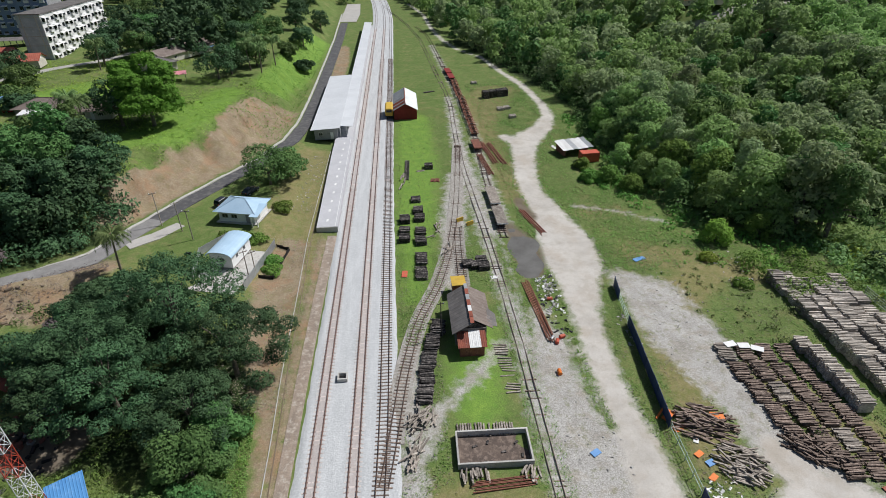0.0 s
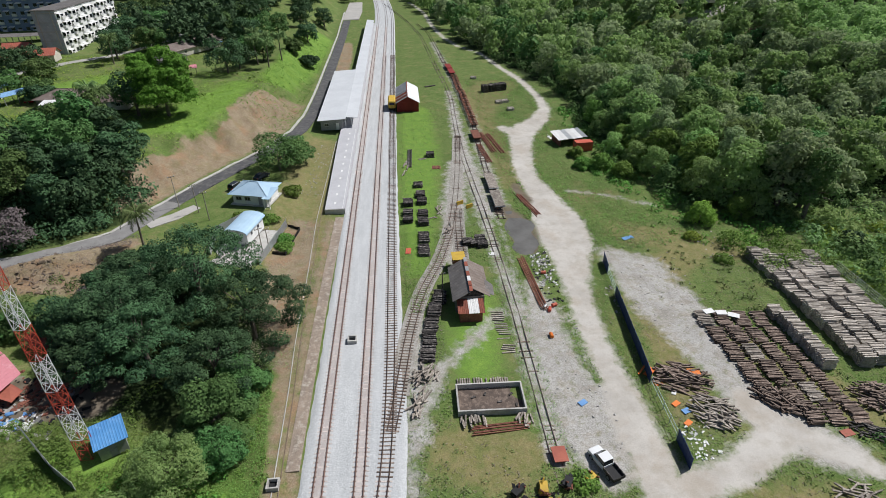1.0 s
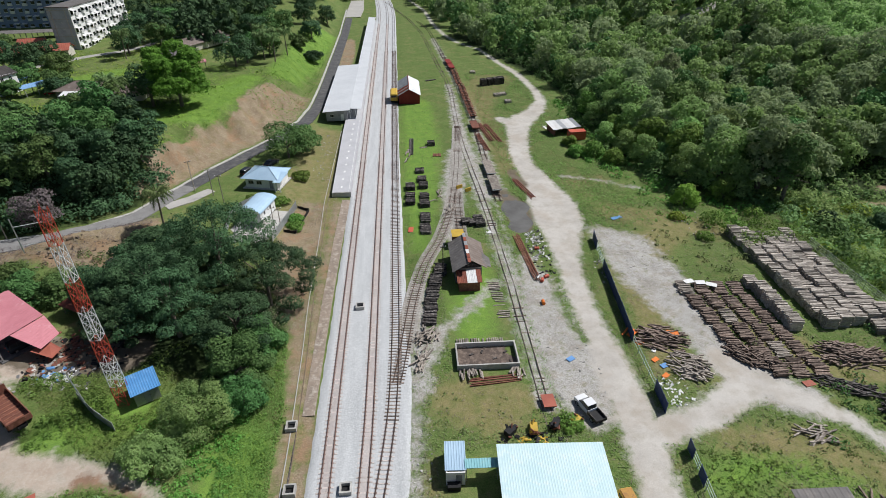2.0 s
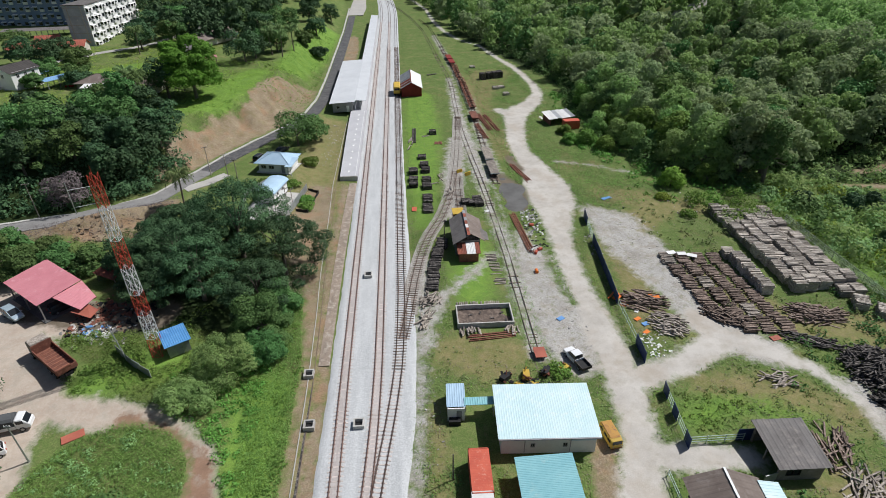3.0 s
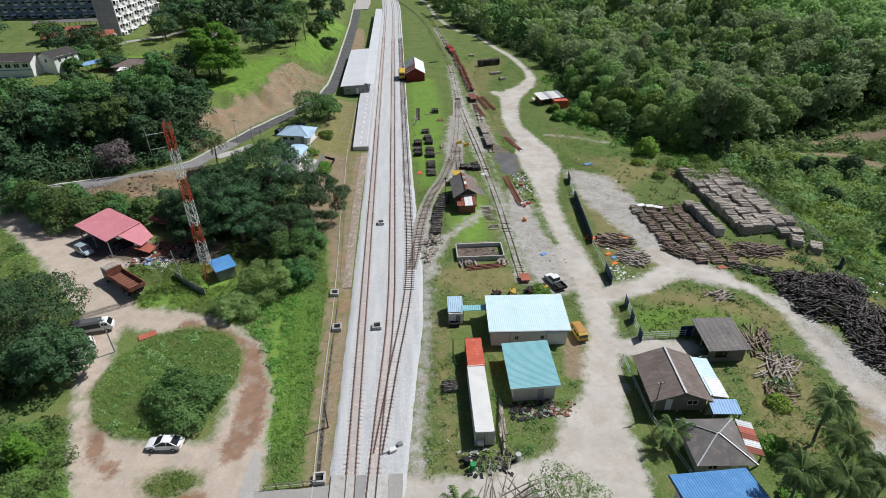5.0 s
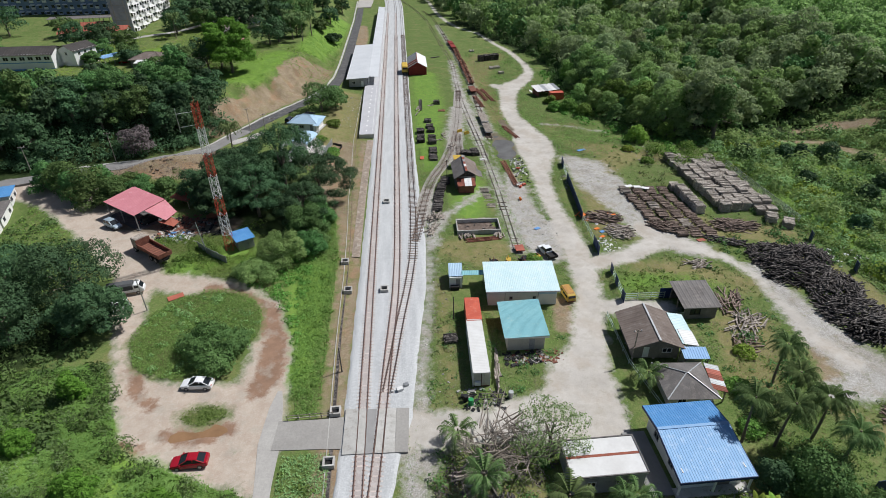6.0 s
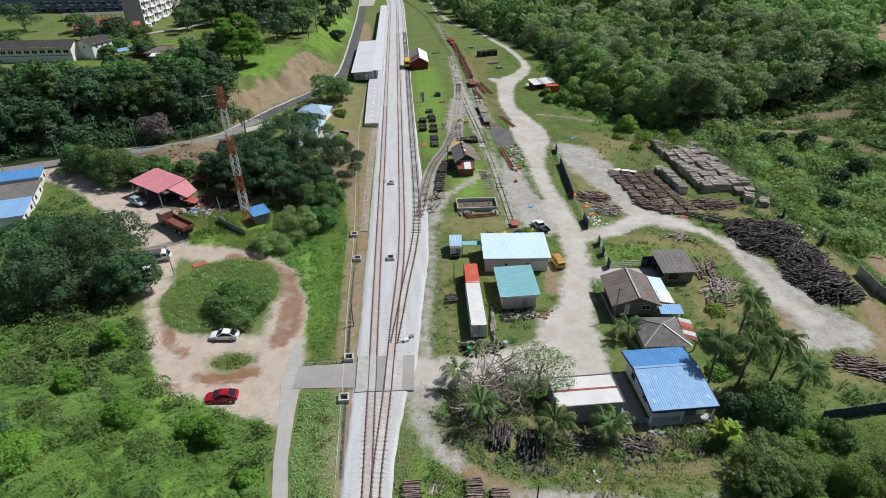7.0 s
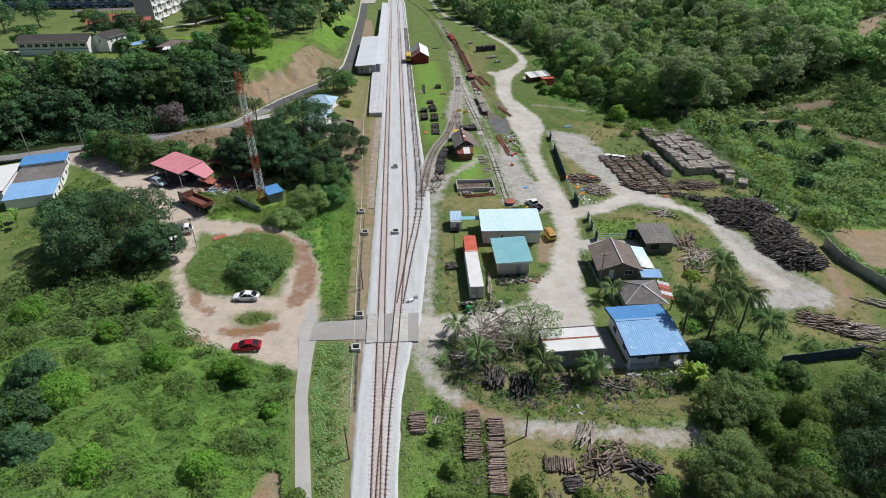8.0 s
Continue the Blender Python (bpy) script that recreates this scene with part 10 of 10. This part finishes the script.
debris(53, 60, 149, 153, 40, "white", "pale scrap behind a hut", 0.6)
debris(49, 62, 66, 90, 120, "rubble", "stones on a gravel patch", 0.22)
debris(-12, -7, 118, 150, 90, "rubble", "stones on a dry bank", 0.3)
t = thing("road_barrier", spot(45.2, 57.2, 40), "orange and white road barrier panels thrown on grass", "barrier")
part("panel", Shape().box(0, 0, 0.2, 2.0, 0.9, 0.06), M["orange"], t)
part("panel", Shape().bar((-1.6, 0.8, 0.3), (1.2, 1.0, 0.7), 0.25, 0.08), M["orange"], t)
for x, y, a, mt, lab, sx, sy in ((51.2, 56.4, -8, "orange", "bright orange barrier panel on a timber heap", 1.7, 1.1), (45.6, 55.2, 15, "orange", "bright orange barrier panel in grass", 1.2, 1.0), (46.4, 51.2, 30, "orange", "orange barrier panel in grass", 1.1, 0.7), (47.2, 49.9, 20, "blue_tarp", "blue and white sign lying in grass", 1.1, 0.8), (46.6, 48.0, 35, "orange", "orange barrier panel in grass", 1.1, 0.7), (49.6, 48.8, 5, "pale_blue_roof", "pale panel lying in grass", 0.9, 1.0), (47.0, 53.2, 60, "white", "white board lying in grass", 1.0, 0.6), (34.2, 52.4, 30, "blue_tarp", "small blue tarpaulin on gravel", 1.2, 0.8), (55.4, 93.6, 20, "blue_tarp", "blue tarpaulin at the edge of scrub", 2.4, 1.0), (-33.2, 34.9, -60, "red_roof", "dull red sheet lying on grass", 1.4, 2.6), (12.0, 92.8, 85, "red_box", "orange-red plate on a lawn", 2.0, 1.0), (27.8, 90.2, 5, "white", "white board beside a hut", 1.2, 0.9), (65.5, 44.8, 10, "red_roof", "rusty sheet beside timber stacks", 1.6, 1.0)):
    tagged(new("panel", Shape().box(0, 0, 0.06, sx, sy, 0.08).mesh("panel", M[mt])), lab, "panel").matrix_basis = spot(x, y, a, 0.25 if "heap" in lab else 0.02)
for x, y, a, mt, lab in ((35.6, 73.4, 20, "red_box", "red oil drum lying on gravel"), (34.6, 72.4, 70, "red_box", "red oil drum lying on gravel"), (34.0, 73.2, 50, "steel", "grey drum lying on gravel"), (36.0, 83.0, 0, "red_box", "red can beside rusty rails"), (33.3, 66.0, 90, "orange", "orange drum on gravel"), (14.2, 7.6, 0, "black", "dark blue drum beside a container"), (-27.8, 100.6, 0, "black", "black water tank beside a cottage")):
    t = thing("drum", spot(x, y, a), lab, "drum")
    part("body", Shape().tube((-0.42, 0, 0.29), (0.42, 0, 0.29), 0.29, None, 12), M[mt], t)
    for u in (-0.42, -0.14, 0.14, 0.42):
        part("hoop", Shape().tube((u - 0.015, 0, 0.29), (u + 0.015, 0, 0.29), 0.305, None, 12), M[mt], t)
for x, y in ((25.8, 109.8), (23.9, 111.4)):
    t = thing("digger_bucket", spot(x, y, 30), "yellow machine frame beside a siding", "machine")
    part("frame", Shape().box(0, 0, 0.5, 1.6, 0.2, 0.9), M["yellow"], t)
    part("plate", Shape().box(0.3, 0.5, 0.3, 1.4, 0.9, 0.1), M["yellow"], t)


def dead_tree(x, y, h, reach, seed, label):
    """A leafless tree: forking limbs that grow thinner and spread sideways."""
    g = random.Random(seed)
    t = thing("dead_tree", spot(x, y, 0, -0.2), label, "tree")
    part("trunk", Shape().tube((0, 0, 0), (0.1, 0.1, h * 0.3), 0.24, 0.2, 7), M["brush"], t)

    def limb(s, p, d, ln, r, depth):
        q = p + d * ln
        s.tube(p, q, r, r * 0.7, 5)
        if depth == 0:
            return
        for i in range(3 if depth > 1 else 2):
            e = (d + Vector((g.uniform(-0.75, 0.75), g.uniform(-0.75, 0.75), g.uniform(-0.35, 0.45)))).normalized()
            limb(s, p.lerp(q, g.uniform(0.6, 1.0)), e, ln * g.uniform(0.6, 0.85), r * 0.6, depth - 1)

    for i in range(8):
        a = i * 0.785 + g.uniform(-0.3, 0.3)
        s = Shape()
        limb(s, Vector((0.1, 0.1, h * g.uniform(0.2, 0.3))), Vector((math.cos(a), math.sin(a), g.uniform(0.25, 0.9))).normalized(), reach * 0.34, 0.13, 4)
        part("branch", s, M["brush"], t)


dead_tree(20.6, -3.8, 6.0, 6.4, 5, "bleached leafless tree with spreading branches")
dead_tree(15.4, -3.2, 4.5, 5.0, 9, "small leafless grey tree among brush")
t = thing("dead_branches", spot(17.5, -1.0, 0) @ Matrix.Scale(1.35, 4), "tangle of bleached dead branches", "branches")
for i in range(46):
    a, r = rnd.uniform(0, 6.28), rnd.uniform(1.4, 4.5)
    p = Vector((rnd.uniform(-2, 2), rnd.uniform(-2, 2), rnd.uniform(0.2, 2.2)))
    q = p + Vector((r * math.cos(a), r * math.sin(a), rnd.uniform(-0.2, 1.6)))
    part("branch", Shape().tube(p, p.lerp(q, 0.6) + Vector((0, 0, 0.3)), 0.07, 0.045, 5).tube(p.lerp(q, 0.6) + Vector((0, 0, 0.3)), q, 0.045, 0.015, 5), M["brush"], t)
heap(19.5, 12.4, 84, 6.5, 1.0, 0.8, 16, "timber_grey", "long planks leaning beside a white container", 6, 3.0)
t = thing("metal_rack", spot(18.0, 6.4, -4), "old grey metal grid leaning beside a container", "rack")
for i in range(9):
    part("bar", Shape().bar((-1.5 + 0.375 * i, -0.25, 0.05), (-1.5 + 0.375 * i, 0.25, 1.5), 0.05, 0.05), M["timber_grey"], t)
for k in range(5):
    part("rail", Shape().bar((-1.55, -0.25 + 0.12 * k, 0.08 + 0.35 * k), (1.55, -0.25 + 0.12 * k, 0.08 + 0.35 * k), 0.05, 0.05), M["timber_grey"], t)
for x, y, mt, lab in ((15.0, 6.3, "leaf_green", "green plastic bin beside a container"), (14.4, 7.0, "black", "dark blue barrel beside a container"), (20.6, 7.2, "zinc", "grey water tank beside a container")):
    t = thing("barrel", spot(x, y), lab, "barrel")
    part("body", Shape().tube((0, 0, 0), (0, 0, 0.95), 0.36, 0.34, 12), M[mt], t)
    part("lid", Shape().tube((0, 0, 0.95), (0, 0, 1.02), 0.37, 0.35, 12), M[mt], t)
debris(-40, -36, 52.5, 55.5, 50, "white", "white rubbish beside a workshop shelter", 0.45)
debris(-41, -37, 53, 56, 24, "blue_tarp", "blue rubbish beside a workshop shelter", 0.5)
debris(-43, -32, 54, 62, 60, "rust", "rusty scrap between a shelter and a mast", 0.7)
debris(34.5, 38, 74, 90, 60, "black", "tyres and dark rubbish beside rusty rails", 0.5)
debris(34.5, 38, 78, 90, 60, "white", "white bags beside rusty rails", 0.45)
t = thing("van_wreck", spot(-33.6, 62.2, 20), "old grey van body rusting under trees", "van")
part("body", Shape().box(0, 0, 1.0, 3.4, 1.7, 1.3), M["rust"], t)
part("roof", Shape().box(0, 0, 1.72, 3.3, 1.6, 0.14), M["zinc"], t)
part("windscreen", slab(Shape(), [(1.72, -0.7, 1.55), (1.72, 0.7, 1.55), (1.76, 0.7, 1.0), (1.76, -0.7, 1.0)], 0.03), M["glass"], t)
t = thing("lean_to", spot(-41.5, 68.5, -30), "low dark lean-to behind a workshop shelter", "lean-to")
pent(t, 5, 3, 2.0, 2.4, M["rust_roof"], 0.2, 0.4)
posts(t, [(-2.3, -1.3), (2.3, -1.3), (-2.3, 1.3), (2.3, 1.3)], 2.0, M["timber_grey"])
